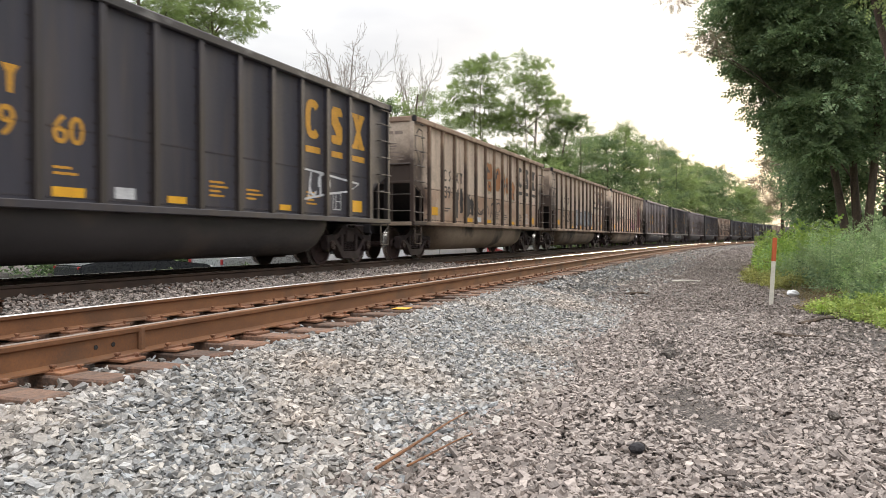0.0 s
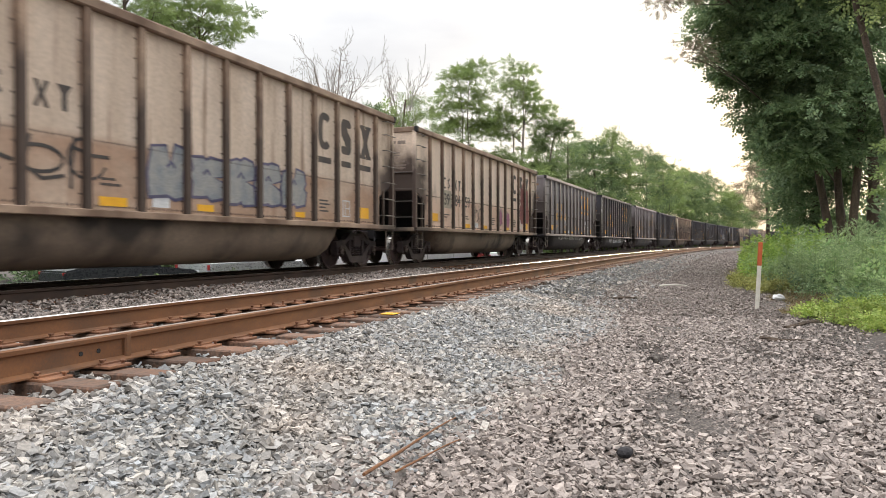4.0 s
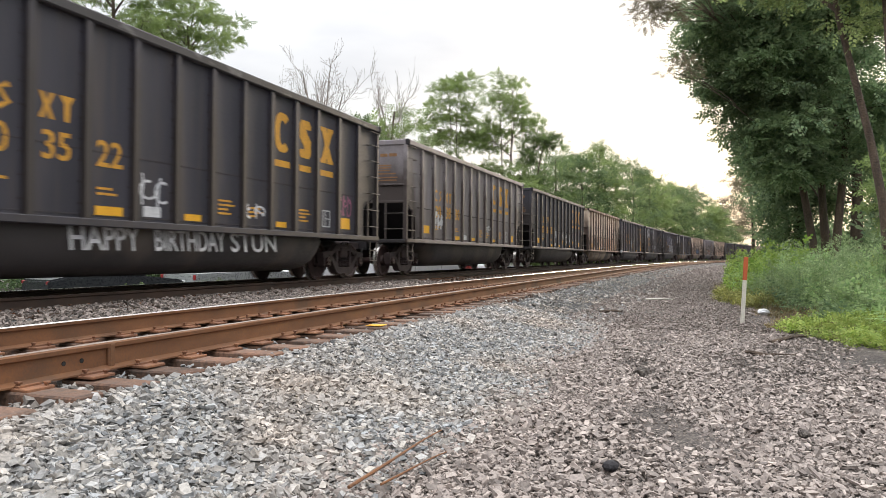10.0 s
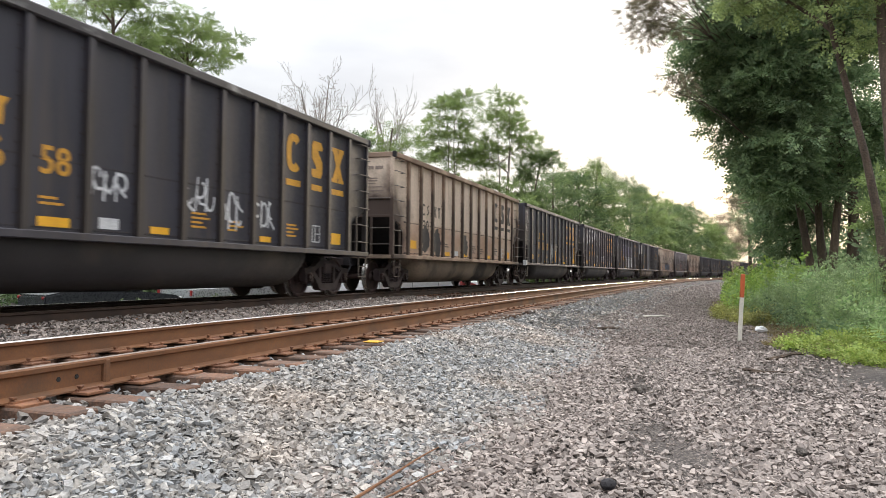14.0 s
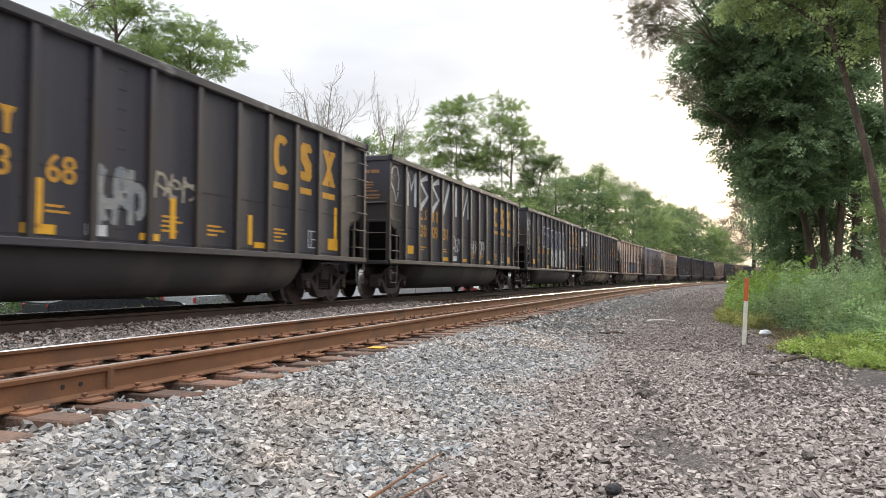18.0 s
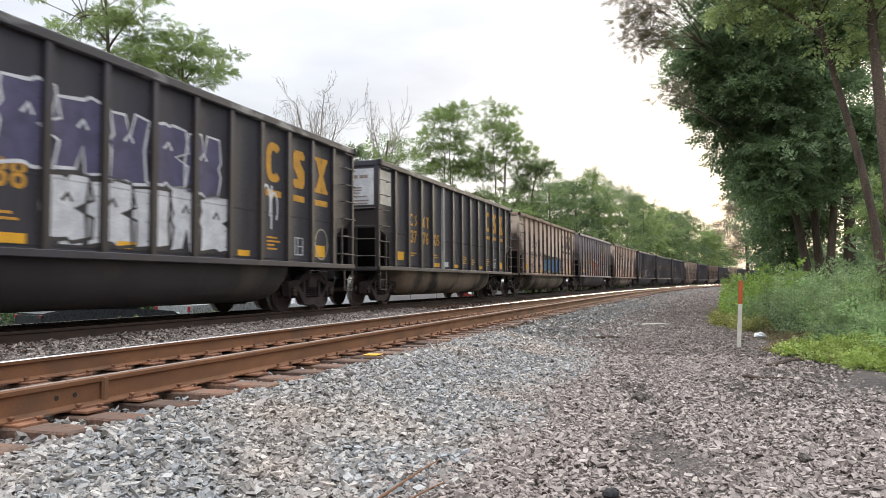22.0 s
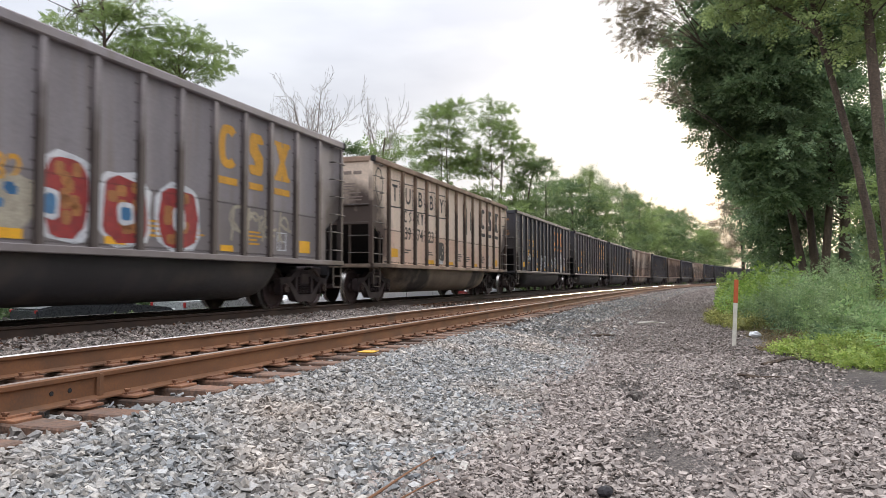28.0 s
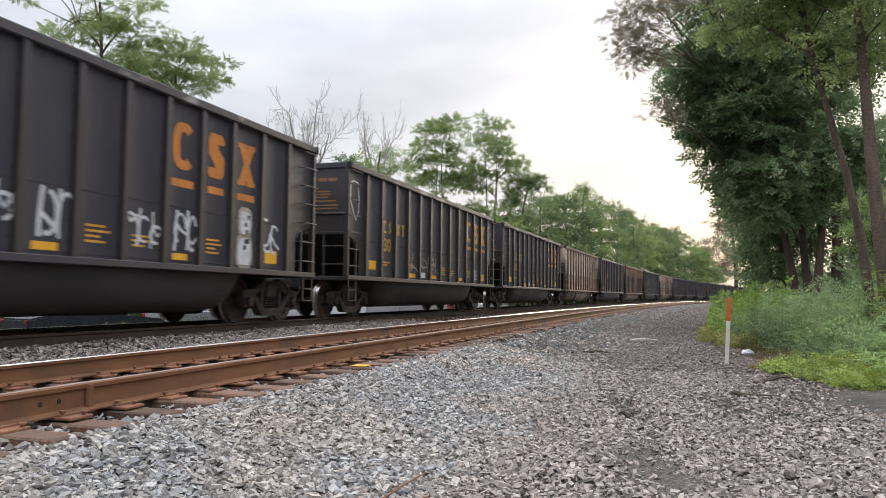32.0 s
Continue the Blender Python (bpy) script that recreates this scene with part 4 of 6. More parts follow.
def markings(car, digits, mat, z=2.5):
    for i, x in enumerate((2.68, 3.70)):
        for j, xx in enumerate((x - 0.18, x + 0.18)):
            if (i, j) == (0, 0):
                bm = band(bmesh.new(), *open_ring(xx, z, 0.27, 0.36, 0.065))
            elif (i, j) == (0, 1):
                bm = strokes(bmesh.new(), [(xx + 0.08, z + 0.15), (xx - 0.07, z + 0.09), (xx + 0.07, z - 0.07), (xx - 0.08, z - 0.15)], 0.07, 0.005)
            elif (i, j) == (1, 0):
                bm = shape_on_side([[(xx - 0.12, z - 0.17), (xx - 0.05, z - 0.17), (xx, z - 0.04), (xx + 0.05, z - 0.17), (xx + 0.12, z - 0.17), (xx + 0.04, z), (xx + 0.12, z + 0.17), (xx + 0.05, z + 0.17), (xx, z + 0.04), (xx - 0.05, z + 0.17), (xx - 0.12, z + 0.17), (xx - 0.04, z)]])
            else:
                bm = shape_on_side([[(xx - 0.035, z - 0.17), (xx + 0.035, z - 0.17), (xx + 0.045, z + 0.06), (xx + 0.12, z + 0.17), (xx - 0.12, z + 0.17), (xx - 0.045, z + 0.06)]])
            part("reporting_mark", bm, mat, car)
    for i, pair in enumerate(digits):
        if pair:
            part("number", text_mesh(pair, 0.52, mat), None, car, place=on_side(2.68 + PITCH * i, z - 0.52))
    for x, zz, w, h in ((1.66, 1.40, 0.46, 0.24), (4.72, 1.20, 0.52, 0.13), (6.76, 1.20, 0.42, 0.11), (9.3 + 0.5, 1.20, 0.38, 0.11), (12.82, 1.34, 0.46, 0.26)):
        part("reflector", plate(bmesh.new(), x - w / 2, x + w / 2, zz - h / 2, zz + h / 2, 0.002), YELLOW, car, "yellow reflective patch")
    for x, rows in ((2.68, 2), (4.72, 2), (7.78, 4), (8.80, 3), (10.84, 4)):
        for k in range(rows):
            wide = 0.24 - 0.05 * ((k * 7 + int(x)) % 3)
            part("stencil_line", plate(bmesh.new(), x - 0.24, x - 0.24 + 2 * wide, 1.30 + (0.12 if x < 5 else 0) + 0.075 * k, 1.335 + (0.12 if x < 5 else 0) + 0.075 * k), mat, car)
    frame_ = bmesh.new()
    for x0, x1, z0, z1 in ((11.68, 12.04, 1.22, 1.245), (11.68, 12.04, 1.575, 1.60), (11.68, 11.705, 1.22, 1.60), (12.015, 12.04, 1.22, 1.60), (11.80, 11.825, 1.24, 1.58), (11.82, 12.02, 1.40, 1.42)):
        plate(frame_, x0, x1, z0, z1)
    part("data_frame", frame_, WHITE, car, "white ruled stencil frame")
    part("data_plate", plate(bmesh.new(), 5.50, 5.88, 1.16, 1.32), WHITE, car, "small white stencilled plate")


# ---- painted tags ----
def strokes(bm, pts, width, lift):
    """A flat painted line through points in x, z, one unbroken ribbon."""
    pairs = []
    for i, (x, z) in enumerate(pts):
        (ax, az), (bx, bz) = pts[max(i - 1, 0)], pts[min(i + 1, len(pts) - 1)]
        if (ax, az) == (bx, bz):
            (ax, az), (bx, bz) = pts[0], pts[1]
        n = math.hypot(bx - ax, bz - az) + 1e-9
        ox, oz = -(bz - az) / n * width / 2, (bx - ax) / n * width / 2
        pairs.append((bm.verts.new((x + ox, -SIDE - lift, z + oz)), bm.verts.new((x - ox, -SIDE - lift, z - oz))))
    for (a, b), (c, d) in zip(pairs, pairs[1:]):
        bm.faces.new((a, b, d, c))
    return bm


def scribble(car, x0, x1, z0, z1, mat, seed, n=4, width=0.035, label="sprayed scribble", place=None):
    """An unreadable tag: hooks, arcs and slanted strokes crowded within its box, one mesh to each sign."""
    r = random.Random(seed)
    w, h = (x1 - x0) / n, z1 - z0
    for k in range(n):
        cx, cz = x0 + w * (k + 0.5), (z0 + z1) / 2 + r.uniform(-0.06, 0.06) * h
        lean = r.uniform(0.05, 0.25) * w
        runs = [[(cx - 0.35 * w + lean * t + r.uniform(-0.04, 0.04) * w, cz + h * (0.48 * (2 * t - 1))) for t in (0, 0.33, 0.66, 1)]]
        a0, turn, rx, rz = r.uniform(-2.2, 0.2), r.choice((-1, 1)) * r.uniform(3.0, 5.2), w * r.uniform(0.3, 0.55), h * r.uniform(0.22, 0.42)
        oz = r.uniform(-0.12, 0.2) * h
        runs.append([(cx + 0.05 * w + rx * math.cos(a0 + turn * t / 10), cz + oz + rz * math.sin(a0 + turn * t / 10)) for t in range(11)])
        if r.random() < 0.7:
            z_ = cz + r.uniform(-0.35, 0.2) * h
            runs.append([(cx - 0.3 * w, z_ + r.uniform(0.1, 0.3) * h), (cx + 0.1 * w, z_), (cx + 0.55 * w, z_ + r.uniform(-0.25, 0.35) * h)])
        bm = bmesh.new()
        for i, pts in enumerate(runs):
            strokes(bm, pts, width * r.uniform(0.8, 1.15), 0.006 + 0.0015 * i)
        part("graffiti", bm, mat, car, label, place)


def blob(r, cx, cz, w, h, n=18, rough=0.16):
    return [(cx + w / 2 * math.copysign(abs(math.cos(a)) ** 0.6, math.cos(a)) * r.uniform(1 - rough, 1), cz + h / 2 * math.copysign(abs(math.sin(a)) ** 0.6, math.sin(a)) * r.uniform(1 - rough, 1)) for a in (2 * math.pi * k / n for k in range(n))]


def flat(outlines, lift):
    bm = bmesh.new()
    for o in outlines:
        bm.faces.new([bm.verts.new((x, -SIDE - lift, z)) for x, z in o])
    bmesh.ops.recalc_face_normals(bm, faces=bm.faces[:])
    if bm.faces and bm.faces[:][0].normal.y > 0:
        bmesh.ops.reverse_faces(bm, faces=bm.faces[:])
    return bm


def bubbles(car, spots, edge, fill, dot, seed, label, rough=0.16, rim=0.10, dots=3, lift=0.0):
    """Rounded sprayed forms: an edge colour, a fill inside it, and a few dots or a hole."""
    r = random.Random(seed)
    for x, z, w, h in spots:
        part("graffiti", flat([blob(r, x, z, w + rim, h + rim, rough=rough)], 0.005 + lift), edge, car, label)
        part("graffiti", flat([blob(r, x, z, w - rim * 0.4, h - rim * 0.4, rough=rough)], 0.008 + lift), fill, car)
        for _ in range(dots if dot else 0):
            part("graffiti", flat([blob(r, x + r.uniform(-0.3, 0.3) * w, z + r.uniform(-0.35, 0.35) * h, w * 0.22, h * 0.18, 9)], 0.011 + lift), dot, car)


def block_letters(car, x0, z, w, h, step, mat, kinds, label, t=0.13):
    """Plain painted bars and zigzags the size of big letters."""
    lo, hi = z - h / 2, z + h / 2
    for i, k in enumerate(kinds):
        x = x0 + step * i
        pts = {"|": [(x + w / 2, lo), (x + w / 2, hi)], "/": [(x, lo), (x + w, hi)], "W": [(x, lo), (x, hi), (x + w / 2, z), (x + w, hi), (x + w, lo)],
               "Z": [(x + w, hi), (x, hi - h * 0.2), (x + w, z - h * 0.1), (x, lo)], "V": [(x, hi), (x, lo), (x + w, hi), (x + w, lo)]}[k]
        part("graffiti", strokes(bmesh.new(), pts, t, 0.006), mat, car, label)


def outlined_blocks(car, x0, x1, z0, z1, n, fill, edge, seed, label, line=0.05, slant=0.0):
    """Interlocking sprayed forms: notched blocks with a drawn edge, each of its own width."""
    r = random.Random(seed)
    w = (x1 - x0) / n
    for i in range(n):
        a, b = x0 + w * i + r.uniform(-0.08, 0.05) * w, x0 + w * (i + 1) + r.uniform(-0.05, 0.1) * w
        lo, hi = z0 + r.uniform(0, 0.12) * (z1 - z0), z1 - r.uniform(0, 0.14) * (z1 - z0)
        c, h = (a + b) / 2, hi - lo
        nick = r.choice(("top", "foot", "flank", "flank"))
        o = [(a, lo), (c - 0.1 * w, lo + 0.04 * h), (c, lo + (0.34 if nick == "foot" else 0.05) * h), (c + 0.1 * w, lo), (b, lo + 0.06 * h),
             (b + 0.04 * w, lo + 0.4 * h), (b - (0.32 if nick == "flank" else 0.05) * w, lo + 0.52 * h), (b + 0.05 * w, lo + 0.64 * h), (b - 0.06 * w, hi),
             (c + 0.1 * w, hi + 0.03 * h), (c, hi - (0.34 if nick == "top" else 0.03) * h), (c - 0.1 * w, hi), (a + 0.04 * w, hi - 0.05 * h), (a - 0.05 * w, lo + 0.5 * h)]
        o = [(x + slant * (z - lo) + r.uniform(-0.02, 0.02), z + r.uniform(-0.025, 0.025)) for x, z in o]
        part("graffiti", flat([o], 0.006), fill, car, label)
        part("graffiti", strokes(bmesh.new(), o + o[:1], line, 0.009), edge, car)
        m = (a + b) / 2 + slant * h * 0.5
        part("graffiti", strokes(bmesh.new(), [(m - 0.1 * w, lo + 0.6 * h), (m + 0.02 * w, lo + 0.72 * h), (m + 0.1 * w, lo + 0.6 * h)], line, 0.009), edge, car)


def boxed_letters(car, word, x0, z, w, h, mat):
    """Hand-painted capitals, one to a bay, each in a drawn box."""
    for i, ch in enumerate(word):
        x = x0 + PITCH * i
        bm = strokes(bmesh.new(), [(x - w / 2, z - h / 2), (x + w / 2, z - h / 2 + 0.02), (x + w / 2 - 0.03, z + h / 2), (x - w / 2 + 0.02, z + h / 2 - 0.03), (x - w / 2, z - h / 2)], 0.045, 0.006)
        part("graffiti", bm, mat, car, "black hand-drawn box")
        part("graffiti", text_mesh(ch, 0.66, mat), None, car, "black painted capital", on_side(x, z, 0.007))


def end_marks(car, mat, sheet=None):
    """Stencilled lines on the leading end; a white panel on some cars."""
    for y0, y1, z0, z1 in ((-1.22, -0.98, 3.44, 3.53), (-0.93, -0.70, 3.44, 3.53), (-0.65, -0.30, 3.44, 3.53), (-1.05, -0.55, 3.17, 3.205), (-1.05, -0.62, 3.10, 3.135), (-1.0, -0.6, 3.03, 3.06), (-1.2, -0.42, 2.93, 2.965), (-1.25, -0.38, 2.82, 2.855), (-1.22, -0.38, 2.74, 2.775)):
        part("stencil_line", a_box(0.033, 0.041, y0, y1, z0, z1), mat, car)
    if sheet:
        part("panel", a_box(0.037, 0.0395, -1.4, 0.9, 2.72, 3.70), sheet, car, "white painted panel")


def mask_outline(car, x, z, mat, seed):
    r = random.Random(seed)
    pts = [(x - 0.25, z + 0.35), (x - 0.1, z + 0.48), (x + 0.12, z + 0.45), (x + 0.25, z + 0.1), (x + 0.2, z - 0.3), (x + 0.05, z - 0.5), (x - 0.1, z - 0.25), (x - 0.3, z), (x - 0.25, z + 0.35)]
    part("graffiti", strokes(bmesh.new(), [(a + r.uniform(-0.04, 0.04), b + r.uniform(-0.04, 0.04)) for a, b in pts], 0.045, 0.006), mat, car, "sprayed outline")


# ---- trees ----
def tubes(segs, sides=6):
    """Tapered branches from (p, q, r0, r1)."""
    P = np.array([s[0] for s in segs], float)
    Q = np.array([s[1] for s in segs], float)
    r0, r1 = np.array([s[2] for s in segs]), np.array([s[3] for s in segs])
    d = Q - P
    d /= np.linalg.norm(d, axis=1)[:, None] + 1e-9
    ref = np.where(np.abs(d[:, 2:3]) > 0.9, np.array([[1.0, 0, 0]]), np.array([[0, 0, 1.0]]))
    a = np.cross(d, ref)
    a /= np.linalg.norm(a, axis=1)[:, None]
    b = np.cross(d, a)
    ang = np.arange(sides) * 2 * np.pi / sides
    ring = np.cos(ang)[None, :, None] * a[:, None] + np.sin(ang)[None, :, None] * b[:, None]
    v = np.concatenate([P[:, None] + ring * r0[:, None, None], Q[:, None] + ring * r1[:, None, None]], 1).reshape(-1, 3)
    k = np.arange(sides)
    quad = np.stack([k, (k + 1) % sides, sides + (k + 1) % sides, sides + k], -1)
    f = (quad[None] + (2 * sides * np.arange(len(segs)))[:, None, None]).reshape(-1, 4)
    return v, f


def sprays(points, ways, size, rng, leaflets=7, droop=0.5, width=0.32, tumble=0.7, leaf_len=0.5):
    """A feathery spray of folded leaflets at each point, pointing along its way."""
    n = len(points)
    d = ways + np.stack([np.zeros(n), np.zeros(n), -droop * rng.random(n)], -1) + rng.normal(0, 0.35, (n, 3))
    d /= np.linalg.norm(d, axis=1)[:, None]
    side = np.cross(d, np.array([0, 0, 1.0]) + rng.normal(0, tumble, (n, 3)))
    side /= np.linalg.norm(side, axis=1)[:, None] + 1e-9
    up = np.cross(side, d)
    k = size * rng.uniform(0.6, 1.3, n)
    vs = []
    for i in range(leaflets):
        at_ = (0.15 + 0.85 * i / max(leaflets - 1, 1))
        sg = 1 if i % 2 else -1
        if i == leaflets - 1:
            out = d
        else:
            out = 0.55 * d + sg * 0.85 * side
        base = points + d * (at_ * k)[:, None] - up * (0.18 * at_ ** 2 * k)[:, None]
        ln = (leaf_len * k * (1 - 0.35 * abs(at_ - 0.5)))[:, None]
        across = np.cross(out, up)
        tip = base + out * ln - up * ln * 0.25
        mid = base + out * ln * 0.45
        vs += [base, mid + across * ln * width - up * ln * 0.05, tip, mid - across * ln * width - up * ln * 0.05]
    v = np.stack(vs, 1).reshape(-1, 3)
    f = np.arange(n * leaflets * 4).reshape(-1, 4)
    return v, f


def pipe(points, radii, sides=6):
    """One unbroken tapered tube through the points."""
    P = np.array(points, float)
    d = np.gradient(P, axis=0)
    d /= np.linalg.norm(d, axis=1)[:, None] + 1e-9
    ref = np.array([0.31, 0.95, 0.05])
    a = np.cross(d, ref)
    a /= np.linalg.norm(a, axis=1)[:, None] + 1e-9
    b = np.cross(d, a)
    ang = np.arange(sides) * 2 * np.pi / sides
    v = (P[:, None] + (np.cos(ang)[None, :, None] * a[:, None] + np.sin(ang)[None, :, None] * b[:, None]) * np.array(radii)[:, None, None]).reshape(-1, 3)
    k = np.arange(sides)
    quad = np.stack([k, (k + 1) % sides, sides + (k + 1) % sides, sides + k], -1)
    return v, (quad[None] + (sides * np.arange(len(P) - 1))[:, None, None]).reshape(-1, 4)


def joined(pieces):
    v, f, n = [], [], 0
    for a, b in pieces:
        v.append(a)
        f.append(b + n)
        n += len(a)
    return np.concatenate(v), np.concatenate(f)


def bare_tree(label, base, height, spread, seed, trunk_r, way=(0.0, 0.0)):
    """A dead tree: a forked stem and limbs fanning up into fine twigs."""
    rng = np.random.default_rng(seed)
    base = np.array(base, float)
    runs = []

    def grow(p, d, length, r, level):
        steps = (7, 6, 5, 4, 3)[level]
        pts, rad = [p], [r]
        for i in range(steps):
            d = d + rng.normal(0, (0.05, 0.11, 0.16, 0.2, 0.2)[level], 3) + np.array([0, 0, 0.055 if level else 0.0])
            d = d / np.linalg.norm(d)
            p = p + d * length / steps
            r = max(r * (0.92, 0.84, 0.80, 0.76, 0.7)[level], (0.03, 0.022, 0.016, 0.012, 0.010)[level])
            pts.append(p)
            rad.append(r)
            if level < 4 and (level > 0 or i >= 3):
                for _ in range(1 if level else 2):
                    if rng.random() < 0.9:
                        az, tilt = rng.uniform(0, 2 * np.pi), rng.uniform(0.45, 1.0)
                        ax = np.array([np.cos(az), np.sin(az), 0.0])
                        side = ax - d * (ax @ d)
                        side /= np.linalg.norm(side) + 1e-9
                        grow(p, d * np.cos(tilt) + side * np.sin(tilt), length * rng.uniform(0.42, 0.66) * (0.8 if level == 0 else 1.0), r * 0.66, level + 1)
        runs.append((level, pts, rad))

    d = np.array([*way, 1.0])
    grow(base + np.array([0, 0, -0.3]), d / np.linalg.norm(d), height * 0.8, trunk_r, 0)
    ends = np.array([q for _, pts, _ in runs for q in pts])
    kz = height / (ends[:, 2].max() - base[2])
    kr = spread / np.quantile(np.hypot(*(ends[:, :2] - base[:2]).T), 0.95)
    tree = tagged(new("bare_tree"), label, "tree")
    tree.location = base
    stem, rest = [], []
    for level, pts, rad in runs:
        q = (np.array(pts) - base) * np.array([kr, kr, kz])
        (stem if level == 0 else rest).append(pipe(q, rad, 7 if level == 0 else (5 if level == 1 else 3)))
    v, f = joined(stem + rest)
    part("trunk", tri_mesh("trunk", v, f, DEAD_BARK), None, tree)
    return tree


def leafy_tree(label, base, top, crown, seed, leaf, boughs, bough_r, per, size, trunk_r, leaflets=7, leaf_len=0.34, flat=0.5, droop=0.6, near=True, bark=None, stems=1, inner=0.35, sag=0.25, limb=1.0):
    """A trunk from base to top, limbs reaching out to boughs, and the leaves of each bough in a few tufts, with gaps between.
    crown: the rounded spaces (x, y, z, and three radii) that the boughs fill."""
    rng = np.random.default_rng(seed)
    base, top = np.array(base, float), np.array(top, float)
    tree = tagged(new("tree"), label, "tree")
    tree.location = base
    k = np.linspace(0, 1, 9)
    stem_lines = []
    for i in range(stems):
        off = np.array([np.cos(i * 2.4 + 0.6), np.sin(i * 2.4 + 0.6), 0]) * (trunk_r * 1.1 if stems > 1 else 0)
        way = top - base + off * (7 if stems > 1 else 1)
        line = base + off * 0.6 + np.outer(k, way) + np.array([0.0, 0.0, -0.25])
        bow, twist = rng.normal(0, 0.016 * np.linalg.norm(way), (2, 3))
        line = line + np.outer(np.sin(np.pi * k), bow * (1, 1, 0)) + np.outer(np.sin(2 * np.pi * k), twist * (0.6, 0.6, 0))
        stem_lines.append(line)
        v, f = pipe(line - base, trunk_r * (0.72 if stems > 1 else 1.0) * (1.25 * np.exp(-k * 14) * 0.4 + 1.0 - 0.68 * k), 9 if near else 5)
        part("trunk", tri_mesh("trunk", v, f, bark or BARK, smooth=True), None, tree)
    vol = np.array([(c[3] * c[4] * c[5]) ** 0.8 for c in crown])
    mids = []
    for i, c in enumerate(crown):
        want, tries = max(1, round(boughs * vol[i] / vol.sum())), 0
        got = []
        while len(got) < want and tries < want * 30:
            tries += 1
            d = rng.normal(0, 1, 3)
            d = d / np.linalg.norm(d) * max(rng.random(), inner) ** 0.45
            p = np.array(c[:3]) + d * np.maximum(np.array(c[3:]) - bough_r * np.array([0.6, 0.6, 0.35]), 0.1)
            if all(np.linalg.norm((p - q) * np.array([1, 1, 1.6])) > bough_r * (0.95 - 0.5 * tries / (want * 30)) for q in got):
                got.append(p)
        mids += [(q, i) for q in got]
    pts, ways = [], []
    wood, mains = [], {}
    for i, c in enumerate(crown):
        line = stem_lines[i % len(stem_lines)]
        m, hz = np.array(c[:3]), np.hypot(c[0] - line[5, 0], c[1] - line[5, 1])
        if hz > 0.9 and len(crown) > 1:
            za = np.clip(m[2] - 0.55 * hz - 0.4, base[2] + 0.25 * (top[2] - base[2]), base[2] + 0.9 * (top[2] - base[2]))
            j = np.array([np.interp(za, line[:, 2], line[:, a]) for a in range(3)])
            ctrl = (j + m) / 2 + np.array([0, 0, 0.10 * hz]) + rng.normal(0, 0.06 * hz, 3)
            t = np.linspace(0, 1, 9)[:, None]
            mains[i] = (1 - t) ** 2 * j + 2 * t * (1 - t) * ctrl + t ** 2 * m
            r0 = limb * min(trunk_r * 0.5, 0.03 + 0.012 * hz)
            bit = pipe(mains[i] - base, np.linspace(r0, r0 * 0.4, 9), 6 if near else 3)
            if near:
                part("limb", tri_mesh("limb", *bit, bark or BARK, smooth=True), None, tree)
            else:
                wood.append(bit)
    for m, home in mids:
        rb = bough_r * rng.uniform(0.7, 1.25)
        line = stem_lines[rng.integers(0, len(stem_lines))]
        hz = np.linalg.norm(m[:2] - line[4, :2])
        za = np.clip(m[2] - 0.65 * hz - rb * 0.3, base[2] + 0.22 * (top[2] - base[2]), base[2] + 0.96 * (top[2] - base[2]))
        j = np.array([np.interp(za, line[:, 2], line[:, a]) for a in range(3)])
        if home in mains:
            j = mains[home][rng.integers(4, 9)]
            hz = np.linalg.norm(m - j)
        ctrl = (j + m) / 2 + np.array([0, 0, 0.12 * hz]) + rng.normal(0, 0.08 * hz + 0.02, 3)
        t = np.linspace(0, 1, 6)[:, None]
        curve = (1 - t) ** 2 * j + 2 * t * (1 - t) * ctrl + t ** 2 * m
        r0 = limb * (0.012 + 0.008 * min(hz, 3.0))
        bits = [pipe(curve - base, np.linspace(r0, max(r0 * 0.22, 0.008), 6), 5 if near else 3)]
        tufts = []
        for q in range(rng.integers(4, 7)):
            az = rng.uniform(0, 2 * np.pi)
            o = np.array([np.cos(az), np.sin(az), 0]) * rb * rng.uniform(0.25, 0.8)
            o[2] = rng.normal(0, 0.2) * rb * flat + 0.10 * rb - sag * np.hypot(o[0], o[1]) * flat
            tufts.append(np.append(m + o, rb * rng.uniform(0.35, 0.6)))
            if near:
                bits.append(pipe(np.array([m - base, m + o * 0.5 + np.array([0, 0, 0.06 * rb]) - base, m + o - base]), [max(r0 * 0.2, 0.008), 0.007, 0.004], 3))
        tufts = np.array(tufts)
        if near:
            v, f = joined(bits)
            part("limb", tri_mesh("limb", v, f, bark or BARK), None, tree)
        else:
            wood += bits
        n = int(per * rng.uniform(0.55, 1.45))
        who = rng.integers(0, len(tufts), n)
        d = rng.normal(0, 1, (n, 3))
        d[:, 2] = np.where(d[:, 2] < -0.4, -d[:, 2], d[:, 2])
        d /= np.linalg.norm(d, axis=1)[:, None]
        r = tufts[who, 3:4] * rng.uniform(0.35, 1.1, (n, 1))
        pts.append(tufts[who, :3] + d * r * np.array([1, 1, flat + 0.1]))
        ways.append(d * np.array([1, 1, 0.45]) + (tufts[who, :3] - m) / rb * 0.5)
    if wood:
        v, f = joined(wood)
        part("limb", tri_mesh("limb", v, f, bark or BARK), None, tree, "slender limbs under the leaves")["kind"] = "stuff"
    v, f = sprays(np.concatenate(pts), np.concatenate(ways), size, rng, leaflets, droop, leaf_len=leaf_len)
    part("crown", tri_mesh("crown", v - base, f, leaf), None, tree)["kind"] = "stuff"
    return tree


